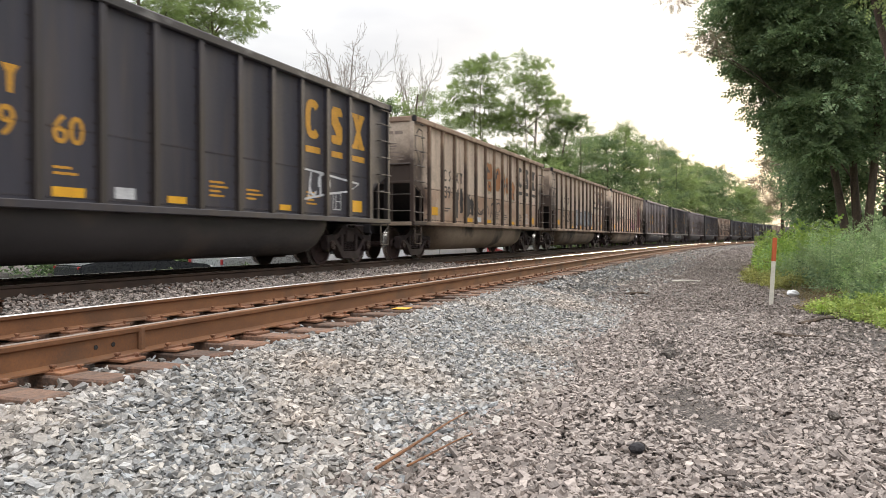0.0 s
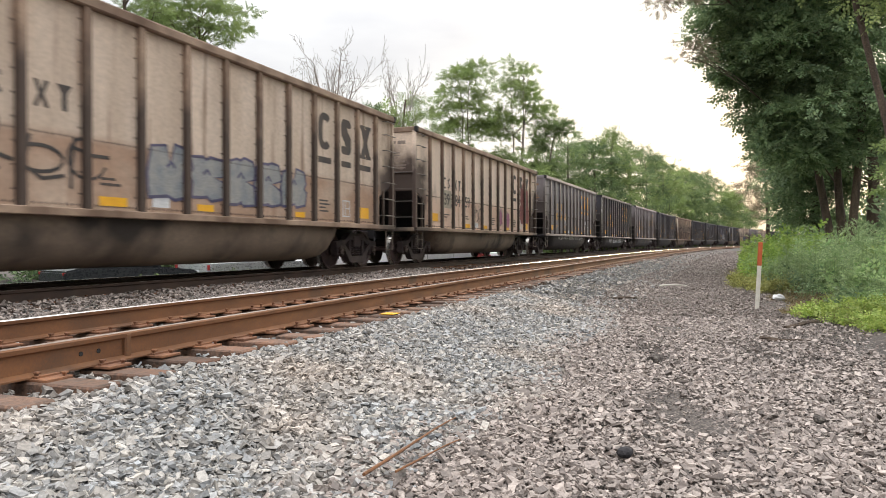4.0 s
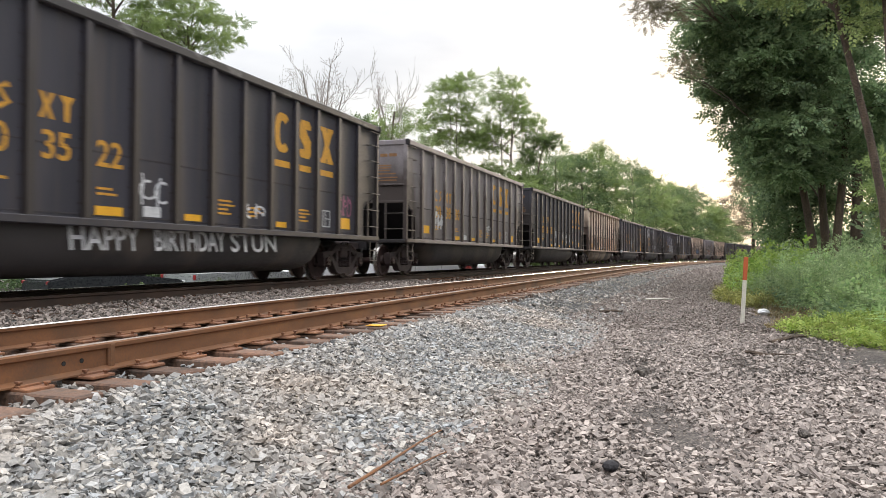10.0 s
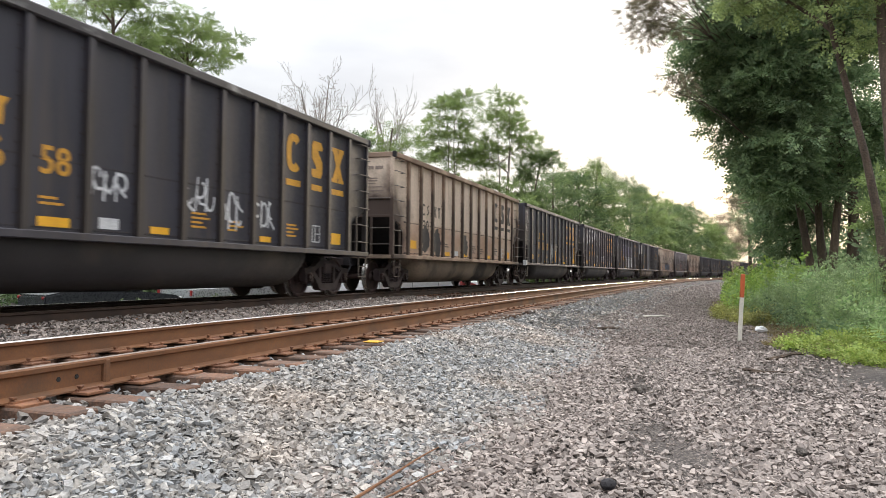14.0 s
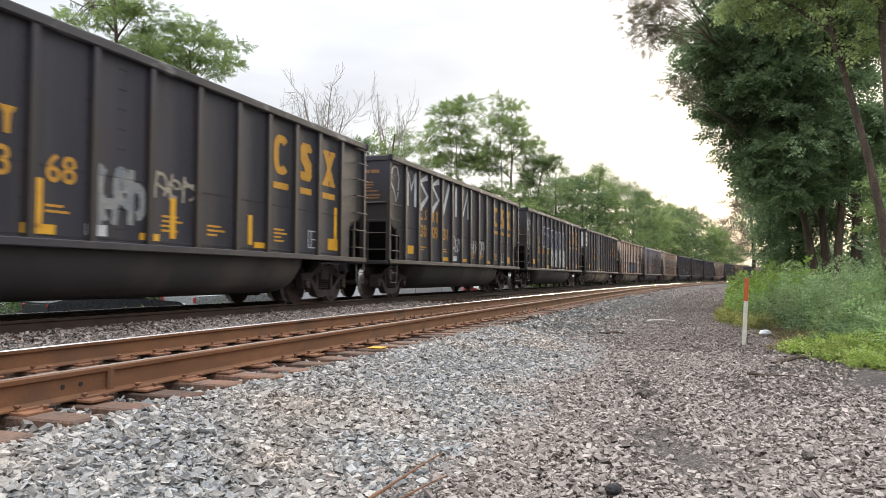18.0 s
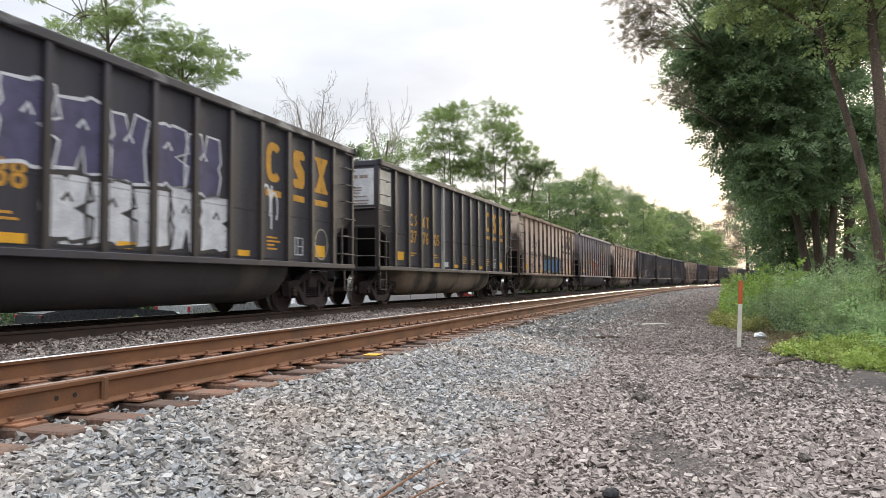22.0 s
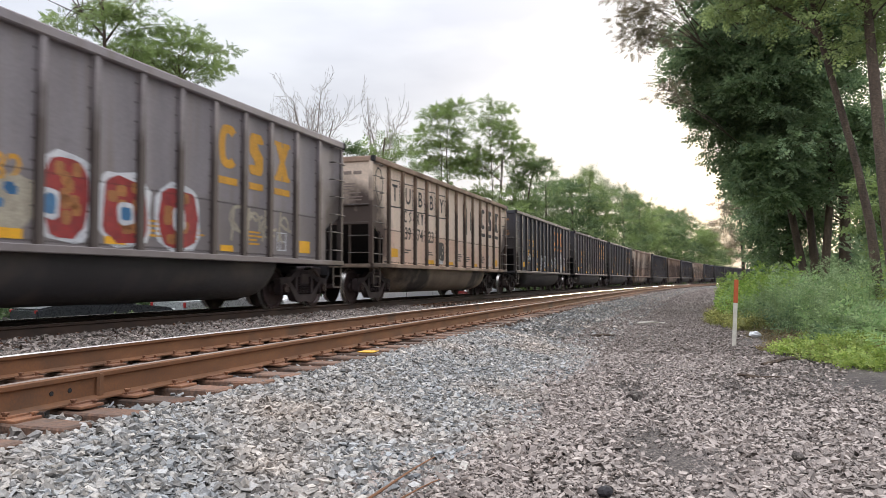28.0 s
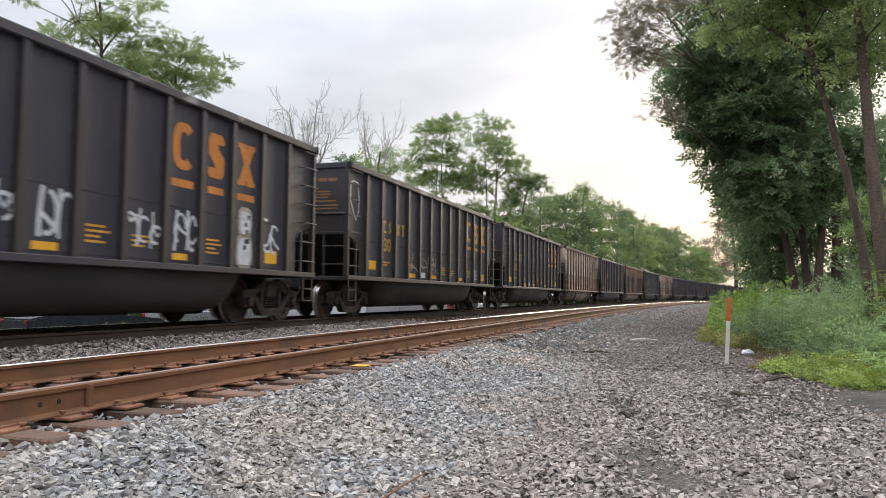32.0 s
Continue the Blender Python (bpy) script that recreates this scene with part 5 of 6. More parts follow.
def by_bearing(deg, y):
    """The ground at that many degrees left of +Y from the origin, y metres on."""
    x = -math.tan(radians(deg)) * y
    u = RAD - math.hypot(RAD - NEAR - x, y)
    return (x, y, float(ground_z(u)))


# the tall row beside the path
leafy_tree("leaning slender tree with feathery olive green leaves above the path", by_bearing(-12.9, 15.0), (2.25, 15.3, 8.6),
           ((2.5, 15.4, 7.3, 2.0, 1.8, 2.3), (1.5, 16.0, 6.3, 1.2, 1.2, 1.0)), 21, LEAF_OLIVE, 25, 0.72, 120, 0.28, 0.092, leaflets=8, leaf_len=0.3)
leafy_tree("stout forked tree with olive green leaves beside the path", by_bearing(-14.2, 14.2), (2.9, 14.6, 9.0),
           ((3.4, 14.8, 7.6, 2.2, 2.0, 2.4), (3.6, 15.0, 4.9, 1.0, 1.2, 0.9)), 43, LEAF_OLIVE, 25, 0.76, 120, 0.29, 0.135, leaflets=8, leaf_len=0.3)
leafy_tree("many-stemmed tree with dark dense foliage beside the path", by_bearing(-9.1, 26), (3.2, 26.0, 12.5),
           ((3.6, 26.2, 9.8, 3.7, 3.6, 4.6), (4.0, 25.6, 5.0, 2.5, 2.4, 2.2), (1.7, 25.0, 8.2, 1.9, 1.9, 1.7), (2.9, 25.0, 3.6, 1.6, 1.6, 1.3), (2.4, 24.6, 6.4, 1.9, 1.6, 1.4), (1.2, 25.4, 6.7, 1.75, 1.6, 1.6), (2.0, 25.4, 4.6, 1.6, 1.5, 1.4)), 22, LEAF_NEAR, 150, 0.92, 150, 0.40, 0.18, stems=3, leaflets=8, leaf_len=0.32, limb=0.7, sag=0.45)
leafy_tree("airy tree with pale olive leaves overhanging the path", by_bearing(-9.6, 28.5), (3.2, 26.5, 10.5),
           ((-0.75, 22.0, 8.3, 1.0, 1.1, 1.5), (0.6, 22.2, 9.6, 1.3, 1.2, 1.3), (-0.35, 22.0, 5.85, 0.55, 0.6, 0.55)), 29, LEAF_WARM, 40, 0.62, 85, 0.20, 0.10, leaflets=8, leaf_len=0.3, limb=0.5)
leafy_tree("leafy shrub with light green leaves under the trees", by_bearing(-13.2, 18.6), (4.3, 18.6, 2.6),
           ((4.4, 18.6, 1.9, 1.0, 1.0, 1.3),), 44, LEAF_LIGHT, 11, 0.5, 70, 0.22, 0.05, leaflets=6, leaf_len=0.36)
leafy_tree("tall dark green tree in the trackside row", by_bearing(-10.6, 34), (6.0, 34, 13.5),
           ((5.4, 34, 7.2, 3.2, 3.2, 6.0), (3.2, 34, 9.2, 2.6, 2.4, 3.2)), 42, LEAF_NEAR, 56, 1.3, 100, 0.5, 0.24, leaflets=7, leaf_len=0.34)
leafy_tree("tall dark green tree in the trackside row", by_bearing(-13.6, 36), (9.4, 36, 11.5),
           ((9.2, 36, 4.8, 3.4, 3.2, 4.2),), 27, LEAF_NEAR, 36, 1.3, 100, 0.52, 0.24, leaflets=6, leaf_len=0.36)
leafy_tree("dark green tree in the trackside row", by_bearing(-7.2, 37), (4.6, 37, 10.5),
           ((4.6, 37, 6.6, 2.4, 2.4, 4.6), (4.4, 36.5, 2.6, 1.9, 1.9, 2.0)), 24, LEAF_NEAR, 44, 1.1, 110, 0.5, 0.22, leaflets=6, leaf_len=0.36)
leafy_tree("dark green tree in the trackside row", by_bearing(-5.7, 47), (4.7, 47, 8.6),
           ((4.6, 47, 5.2, 1.8, 1.9, 4.0),), 25, LEAF_NEAR, 26, 1.1, 130, 0.5, 0.2, leaflets=5, near=False)
leafy_tree("brownish small tree at the row's end", by_bearing(-4.4, 56), (3.9, 56, 7.0),
           ((3.7, 56, 4.6, 1.75, 1.7, 2.9),), 30, LEAF_WARM, 18, 0.9, 80, 0.42, 0.16, leaflets=5, near=False)

# beyond the train
leafy_tree("light green tree with layered limbs behind the train", by_bearing(36.6, 27), (-20.4, 27, 10.6),
           ((-20.7, 27, 10.1, 2.8, 2.4, 1.5),), 31, LEAF_LIGHT, 28, 0.95, 130, 0.25, 0.15, leaflets=8, leaf_len=0.34, flat=0.34)
leafy_tree("slender light green tree with an open crown behind the train", by_bearing(42.0, 24), (-21.8, 24, 12.4),
           ((-23.2, 24, 11.6, 2.2, 2.0, 2.0), (-20.3, 24, 11.2, 1.9, 1.8, 1.5), (-20.6, 24, 9.0, 1.7, 1.6, 0.9), (-22.5, 24, 13.8, 1.5, 1.5, 1.0)), 32, LEAF_LIGHT, 34, 0.75, 90, 0.25, 0.16, leaflets=8, leaf_len=0.34, flat=0.34)
leafy_tree("airy green tree with upright limbs behind the train", by_bearing(17.2, 62), (-19.2, 62, 15.6),
           ((-19.3, 62, 14.5, 2.7, 2.3, 2.7), (-20.8, 62, 11.2, 2.2, 2.0, 2.3), (-17.8, 62, 11.0, 2.0, 1.7, 2.2), (-19.2, 62, 6.8, 3.0, 2.2, 2.8)), 41, LEAF_LIGHT, 46, 1.15, 92, 0.44, 0.10, stems=3, leaflets=6, leaf_len=0.4, flat=0.42, droop=0.15, sag=0.05)
leafy_tree("airy green tree with upright limbs behind the train", by_bearing(13.3, 62), (-14.6, 62, 14.8),
           ((-14.7, 62, 13.8, 2.3, 2.0, 2.6), (-13.2, 62, 11.2, 1.9, 1.7, 1.8), (-16.0, 62, 10.4, 1.9, 1.7, 2.2), (-14.6, 62, 6.6, 2.8, 2.2, 2.6)), 34, LEAF_LIGHT, 42, 1.15, 90, 0.44, 0.10, stems=3, leaflets=6, leaf_len=0.4, flat=0.42, droop=0.15, sag=0.05)
leafy_tree("airy green tree with spreading limbs behind the train", by_bearing(11.6, 64), (-11.9, 64, 10.4),
           ((-11.6, 64, 10.4, 1.7, 1.6, 1.0), (-12.9, 64, 9.0, 1.5, 1.5, 1.0), (-12.4, 64, 6.0, 2.0, 2.0, 1.8)), 40, LEAF_MID, 20, 1.05, 130, 0.40, 0.14, leaflets=6, leaf_len=0.4, flat=0.45, droop=0.1, sag=0.0)
bare_tree("dead leafless grey tree with a wide fan of twigs", by_bearing(27.0, 48), 17.2, 2.7, 35, 0.26)
bare_tree("slim dead leafless grey tree behind the train", by_bearing(29.2, 50), 15.8, 1.5, 37, 0.12)
bare_tree("dead leafless grey tree behind the train", by_bearing(22.1, 54), 18.2, 2.1, 36, 0.23)
for i, (deg, y, h, r) in enumerate(((24.2, 50, 12.0, 2.4), (21.9, 52, 14.0, 2.8), (19.2, 56, 11.0, 3.0), (15.5, 58, 8.6, 2.8), (12.6, 60, 8.4, 3.0), (9.6, 70, 12.2, 3.3), (7.7, 80, 13.0, 3.2),
                                    (6.3, 86, 15.0, 2.3), (5.4, 96, 14.6, 3.6), (4.0, 110, 15.4, 3.9), (2.7, 124, 15.6, 4.2), (1.5, 146, 16.0, 4.8), (0.3, 166, 17.2, 5.2), (-0.8, 188, 17.4, 5.4),
                                    (-1.6, 208, 16.6, 5.2), (-2.3, 230, 15.4, 5.0), (-3.0, 255, 13, 5.0), (26.5, 46, 9.0, 2.6), (8.8, 92, 14.6, 3.8), (30, 44, 8.0, 2.6), (34, 40, 7.0, 2.6), (39, 34, 6.5, 2.4),
                                    (3.2, 136, 17.0, 4.4), (0.9, 178, 18.6, 5.4))):
    p = by_bearing(deg, y)
    z = p[2]
    rim = 0.62 * h
    leafy_tree("leafy green tree in the wood behind the train", p, (p[0], p[1], z + h * 0.9),
               ((p[0], p[1], z + h - 0.42 * rim, r, r, 0.42 * rim), (p[0] + 0.3 * r, p[1], z + 0.42 * h, r * 0.95, r, 0.28 * h), (p[0] - 0.2 * r, p[1], z + 0.22 * h, r, r, 0.2 * h)),
               100 + i, (LEAF_WOOD, LEAF_LIGHT, LEAF_MID)[i % 3], 34, 0.34 * r + 0.25, 64, 0.52 if y < 80 else (0.7 if y < 130 else 1.0), 0.18, leaflets=5, leaf_len=0.42, flat=0.5, near=False, inner=0.55)


# ---- weeds beside the path ----
def verge(s):
    """Where the growth begins, metres from the nearest rail."""
    return np.interp(s, (9.5, 11, 13, 15, 18, 21, 30, 60), (6.5, 5.65, 5.2, 5.5, 5.0, 4.45, 4.4, 4.7)) + 0.12 * np.sin(s * 1.7) + 0.08 * np.sin(s * 4.1)


def weeds(name, label, count, u_range, s_range, height, size, leaf, seed, power=1.0, droop=0.3, upward=1.0, category="weeds"):
    rng = np.random.default_rng(seed)
    s = s_range[0] + (s_range[1] - s_range[0]) * rng.random(count) ** power
    u = rng.uniform(*u_range, count)
    patch = 0.55 + 0.45 * np.sin(u * 2.1 + s * 0.9) * np.cos(s * 0.63 - u)
    x, y = at_many(u, s)
    h = height * patch * rng.random(count) ** 0.7
    p = np.stack([x, y, ground_z(u) + h], -1)
    way = rng.normal(0, 0.5, (count, 3)) + np.array([0, 0, upward])
    v, f = sprays(p, way, size, rng, 5, droop)
    return tagged(new(name, tri_mesh(name, v, f, leaf)), label, category, kind="stuff")


def plants(name, label, n, per, u_in, u_out, s_range, tall, size, leaf, seed, leaflets=5, width=0.30, leaf_len=0.5, arch=0.3, reach=0.8, power=1.2, category="weeds"):
    """Separate leafy stalks of uneven height from u_in to u_out metres behind the verge, low and ragged at its edge."""
    rng = np.random.default_rng(seed)
    s0 = s_range[0] + (s_range[1] - s_range[0]) * rng.random(n) ** power
    back = u_in + (u_out - u_in) * rng.random(n)
    u0 = verge(s0) + back
    h0 = rng.uniform(*tall, n) * np.clip(0.35 + back * 0.8, 0.25, 1.0) * (0.8 + 0.35 * np.sin(u0 * 2.3 + s0 * 1.1))
    who = np.repeat(np.arange(n), per)
    k = rng.random(n * per) ** 0.8
    r = reach * size * (1.2 - 0.8 * k)
    a = rng.uniform(0, 2 * np.pi, n * per)
    x, y = at_many(u0[who], s0[who])
    z = ground_z(u0[who]) + h0[who] * k
    way = np.stack([np.cos(a), np.sin(a), rng.uniform(0.2, 1.1, n * per)], -1)
    p = np.stack([x + r * 0.5 * np.cos(a), y + r * 0.5 * np.sin(a), z], -1)
    v, f = sprays(p, way, size, rng, leaflets, arch, width, leaf_len=leaf_len)
    xs, ys = at_many(u0, s0)
    base = np.stack([xs, ys, ground_z(u0) - 0.05], -1)
    tv, tf = tubes([(b, b + np.array([0, 0, hh * 0.95]), 0.007, 0.003) for b, hh in zip(base, h0)], 3)
    v, f = np.concatenate([v, tv]), np.concatenate([f, tf + len(v)])
    return tagged(new(name, tri_mesh(name, v, f, leaf)), label, category, kind="stuff")


plants("ground_vine", "low yellow-green creeping vine at the path's edge", 560, 11, 0.0, 1.6, (10.0, 13.4), (0.14, 0.34), 0.085, VINE, 53, 4, 0.42, category="vine", reach=1.6, power=1.0)
plants("ground_vine", "mounds of bright green vine on the bank", 420, 14, 0.5, 3.2, (22, 44), (0.7, 1.5), 0.19, VINE_GREEN, 54, 4, 0.42, category="vine")
plants("weeds", "greyish green upright weeds on the bank", 520, 26, 0.7, 3.2, (13.4, 23), (0.7, 1.35), 0.10, WEED_GREY, 57, 6, 0.17, 0.6)
plants("weeds", "leafy green weeds among the taller stalks", 420, 14, 0.6, 4.5, (13.2, 40), (0.4, 1.2), 0.17, WEED, 51)
# filler growth added in deeper green to darken the bank between the stalks
plants("weeds", "deep green filler growth that darkens the foot of the weeds", 520, 12, 0.5, 5.0, (12.8, 45), (0.25, 0.6), 0.18, LEAF_NEAR, 50)
plants("weeds", "bright fern-leaved plants at the path's edge", 20, 7, 0.75, 1.7, (10.4, 12.6), (0.5, 0.95), 0.50, WEED, 59, 21, 0.15, 0.19, 0.8, 0.3)
plants("weeds", "tall yellow-green leafy shoots under the trees", 70, 22, 1.8, 3.2, (12.6, 17), (1.1, 1.9), 0.19, VINE, 61, 5, 0.3)
plants("weeds", "olive low weeds at the edge of the gravel", 200, 9, 0.0, 0.8, (18.5, 26), (0.2, 0.5), 0.12, OLIVE, 60, 4, 0.35)
plants("dry_weeds", "yellowed dry weeds at the edge of the gravel", 150, 7, -0.1, 0.6, (10.2, 34), (0.10, 0.3), 0.10, DRY, 58, 4, 0.14)
plants("dry_weeds", "brown withered leaves on bare soil behind the post", 120, 7, -0.2, 0.7, (13.5, 17.5), (0.04, 0.14), 0.09, DRY, 63, 4, 0.25)
weeds("weeds", "dense undergrowth under the trackside trees", 6000, (8.5, 16), (14, 70), 1.5, 0.4, LEAF_NEAR, 52, 1.4)
weeds("undergrowth", "tall dark brush between the trackside trees", 3600, (9.5, 19), (24, 60), 3.4, 0.55, LEAF_NEAR, 62, 1.2)
weeds("undergrowth", "green brush along the far side of the tracks", 2200, (-12.5, -10.6), (16, 27), 0.7, 0.15, LEAF_MID, 54, 1.0)
weeds("undergrowth", "tall dark brush under the trees behind the lot", 9000, (-27, -19), (2, 44), 5.2, 0.5, LEAF_NEAR, 56, 1.0)
weeds("undergrowth", "green brush under the wood behind the train", 6000, (-20, -10), (62, 220), 3.5, 0.7, LEAF_MID, 55, 1.5)


# ---- marker post ----
marker = tagged(new("marker_post"), "slim white marker post with an orange-red top beside the path", "marker post")
marker.matrix_world = pose(0.94, 14.52, -0.57, 0, 3, 20)
bm = bmesh.new()
box(bm, -0.035, 0.035, -0.018, 0.018, -0.05, 0.78, 0.008)
part("post", bm, POST_WHITE, marker)
part("cap", a_box(-0.037, 0.037, -0.020, 0.020, 0.78, 1.20, 0.008), POST_RED, marker, "orange-red painted top")

# ---- small things on the path ----
def branch(label, p, q, r, bend, mat):
    """One bent stick, a tube drawn along a bowed line."""
    p, q = Vector(p), Vector(q)
    side = (q - p).cross(Vector((0, 0, 1))).normalized()
    v, f = [], []
    for k in range(9):
        t = k / 8
        c = p.lerp(q, t) + Vector((0, 0, bend * math.sin(math.pi * t))) + side * bend * 0.8 * math.sin(5 * t)
        for j in range(6):
            a = math.pi * j / 3
            v.append(c + (side * math.cos(a) + Vector((0, 0, 1)) * math.sin(a)) * r * (1.1 - 0.6 * t))
        if k:
            f += [(6 * k - 6 + j, 6 * k - 6 + (j + 1) % 6, 6 * k + (j + 1) % 6, 6 * k + j) for j in range(6)]
    f += [tuple(range(6)), tuple(range(48, 54))]
    return tagged(new("stick", mesh_of("stick", v, f, mat)), label, "stick")


branch("dark fallen branch at the edge of the weeds", (1.08, 11.15, -0.545), (1.71, 11.98, -0.53), 0.03, 0.05, BARK)
branch("grey weathered stick lying on the gravel", (-1.72, 15.46, -0.52), (-1.26, 15.95, -0.53), 0.035, 0.03, BARK)
branch("thin pale stick lying on the path", (-1.07, 20.87, -0.53), (-0.36, 21.14, -0.53), 0.028, 0.02, POST_WHITE)
branch("thin rusty rod lying in the ballast", (-1.50, 3.2, -0.47), (-1.48, 4.56, -0.50), 0.008, 0.012, RAIL_RUST)
branch("thin rusty rod lying in the ballast", (-1.40, 3.35, -0.49), (-1.30, 4.1, -0.51), 0.006, 0.01, RAIL_RUST)
branch("pale dry twig lying on the stones", (-3.31, 3.96, -0.31), (-2.74, 3.54, -0.36), 0.006, 0.015, POST_WHITE)
branch("dark stick half buried in trodden soil", (0.69, 10.0, -0.55), (0.97, 9.67, -0.55), 0.022, 0.01, BARK)
branch("dark stick half buried in trodden soil", (0.75, 9.75, -0.555), (1.25, 9.9, -0.55), 0.014, 0.01, BARK)
branch("dry twig lying in the ballast", (-2.45, 3.55, -0.40), (-2.55, 4.0, -0.40), 0.007, 0.01, POST_WHITE)
bm = bmesh.new()
bmesh.ops.create_icosphere(bm, subdivisions=2, radius=0.10)
for v in bm.verts:
    v.co += Vector((noise.noise(v.co * 9), noise.noise(v.co * 9 + Vector((3, 1, 2))), noise.noise(v.co * 9 + Vector((7, 5, 1))))) * 0.07
    v.co.z *= 0.6
me = keep(bm, "litter", CAR_WHITE)
ob = tagged(new("litter", me), "crumpled pale plastic bag in the weeds", "litter")
ob.location = (1.45, 16.2, -0.46)
for k, (x, y, sx) in enumerate(((0.72, 5.4, 0.04), (-0.44, 7.69, 0.07), (-0.39, 4.2, 0.045))):
    bm = bmesh.new()
    bmesh.ops.create_icosphere(bm, subdivisions=2, radius=sx)
    for v in bm.verts:
        v.co += v.co.normalized() * noise.noise(v.co * 14 + Vector((k * 5, 0, 0))) * sx * 0.5
        v.co.z *= 0.7
    ob = tagged(new("stone", keep(bm, "stone", UNDER if k == 2 else EARTH)), "large dark stone lying in the path gravel", "stone")
    ob.location = (x, y, -0.53)

# a splice in the nearest rail: weld collar, and dark discs as shaded bolt holes
part("weld_collar", a_box(-0.03, 0.03, -0.042, 0.042, -0.176, -0.006, 0.012), RAIL_RUST, near_track, "weld collar on the rail", along(0.0, 4.22))
for ds in (-0.40, -0.25):
    bm = bmesh.new()
    bmesh.ops.create_cone(bm, cap_ends=True, segments=10, radius1=0.016, radius2=0.016, depth=0.008, matrix=Matrix.Rotation(radians(90), 4, "X"))
    part("bolt_hole", bm, COAL_AND_HOLE, near_track, "dark disc for the shaded inside of a bolt hole", along(0.0, 4.22 + ds, -0.10) @ pose(0, -0.0115, 0))
bm = bmesh.new()
box(bm, -0.1, 0.1, -0.1, 0.08, -0.203, -0.197)
part("paint_mark", bm, YELLOW, near_track, "yellow paint mark on a tie end", along(0.36, 8.02))

# ---- the lot behind the train ----
def wheel_for(parent, x, y, r=0.34):
    tyre = part("wheel", keep(lathe([(r * 0.62, -0.11), (r, -0.09), (r, 0.09), (r * 0.62, 0.11)], 18), "wheel", RUBBER), None, parent, "black rubber wheel", pose(x, y, r))
    part("rim", keep(lathe([(r * 0.2, -0.115), (r * 0.6, -0.1), (r * 0.6, 0.1), (r * 0.2, 0.115)], 14), "rim", CAR_SILVER), None, tyre)


def road_car(place, paint, pickup, label):
    """A parked car or pickup, its nose at +x."""
    v = tagged(new("parked_pickup" if pickup else "parked_car"), label, "pickup truck" if pickup else "car")
    v.matrix_world = place
    low = [(-2.6, 0.45), (-2.55, 0.95), (-0.6, 1.0), (0.9, 1.05), (2.3, 0.95), (2.55, 0.75), (2.55, 0.4), (2.1, 0.32), (-2.3, 0.32)] if pickup else [(-2.2, 0.4), (-2.2, 0.85), (-1.7, 0.95), (0.9, 0.92), (2.0, 0.8), (2.25, 0.6), (2.2, 0.3), (-2.1, 0.28)]
    bm = prism(bmesh.new(), low, -0.88, 0.88)
    bmesh.ops.bevel(bm, geom=bm.edges[:], offset=0.05, segments=2, affect="EDGES")
    part("body", bm, paint, v)
    top = [(-0.6, 0.98), (-0.45, 1.62), (0.65, 1.65), (1.25, 1.02)] if pickup else [(-1.75, 0.9), (-1.15, 1.38), (0.15, 1.42), (0.95, 0.9)]
    bm = prism(bmesh.new(), top, -0.76, 0.76)
    bmesh.ops.bevel(bm, geom=bm.edges[:], offset=0.06, segments=2, affect="EDGES")
    part("cabin", bm, paint, v)
    for sgn in (-1, 1):
        x0, x1, z0, z1 = (-0.4, 0.75, 1.1, 1.52) if pickup else (-1.2, 0.45, 0.98, 1.3)
        part("side_window", a_box(x0, x1, sgn * 0.765 - 0.006, sgn * 0.765 + 0.006, z0, z1, 0.004), GLASS_DARK, v, "tinted side window")
        back = -2.6 if pickup else -2.2
        part("tail_lamp", a_box(back - 0.03, back + 0.06, sgn * 0.78 - 0.035, sgn * 0.78 + 0.035, 0.74, 0.82 if not pickup else 0.92, 0.01), CAR_RED, v, "red tail lamp")
        part("headlamp", a_box(-back - 0.14, -back - 0.02, sgn * 0.66 - 0.16, sgn * 0.66 + 0.16, 0.62, 0.76, 0.01), CAR_WHITE, v, "clear headlamp")
        for x in (-1.6, 1.6) if pickup else (-1.35, 1.35):
            wheel_for(v, x, sgn * 0.80)
    part("bumper", a_box((-2.68 if pickup else -2.27), (-2.58 if pickup else -2.15), -0.85, 0.85, 0.36, 0.52, 0.02), CAR_SILVER, v)
    return v


LOT = -1.05


def lot_pose(x, y, turn=90):
    return pose(x, y, LOT, 0, 0, turn)


trailer = tagged(new("box_trailer"), "long white box trailer parked behind the tracks", "trailer")
trailer.matrix_world = lot_pose(-14.2, 37.2, 91)
part("box", a_box(-6.6, 6.6, -1.25, 1.25, 0.35, 3.2, 0.03), CAR_WHITE, trailer)
for x in (-6.6, -2.2, 2.2):
    part("panel_seam", a_box(x, x + 0.06, -1.262, -1.25, 0.35, 3.2), CAR_SILVER, trailer)
part("skirt", a_box(-6.6, 6.6, -1.27, -1.2, 0.28, 0.42, 0.01), CAR_SILVER, trailer)
for x in (-5.6, -4.3, 4.8):
    for y in (-1.05, 1.05):
        wheel_for(trailer, x, y, 0.42)
road_car(lot_pose(-16.2, 24.2, 80), CAR_SILVER, True, "silver pickup with red tail lamps parked behind the tracks")
road_car(lot_pose(-16.0, 29.5, 84), CAR_WHITE, False, "white sedan parked behind the tracks")
road_car(lot_pose(-17.2, 19.0, 70), CAR_DARK, False, "dark sedan parked behind the tracks")
road_car(lot_pose(-14.4, 47.5, 90), CAR_RED, False, "red sedan parked behind the tracks")
road_car(lot_pose(-14.0, 54.0, 90), CAR_WHITE, True, "white pickup parked behind the tracks")
road_car(lot_pose(-13.4, 61.0, 90), CAR_WHITE, False, "white sedan parked behind the tracks")

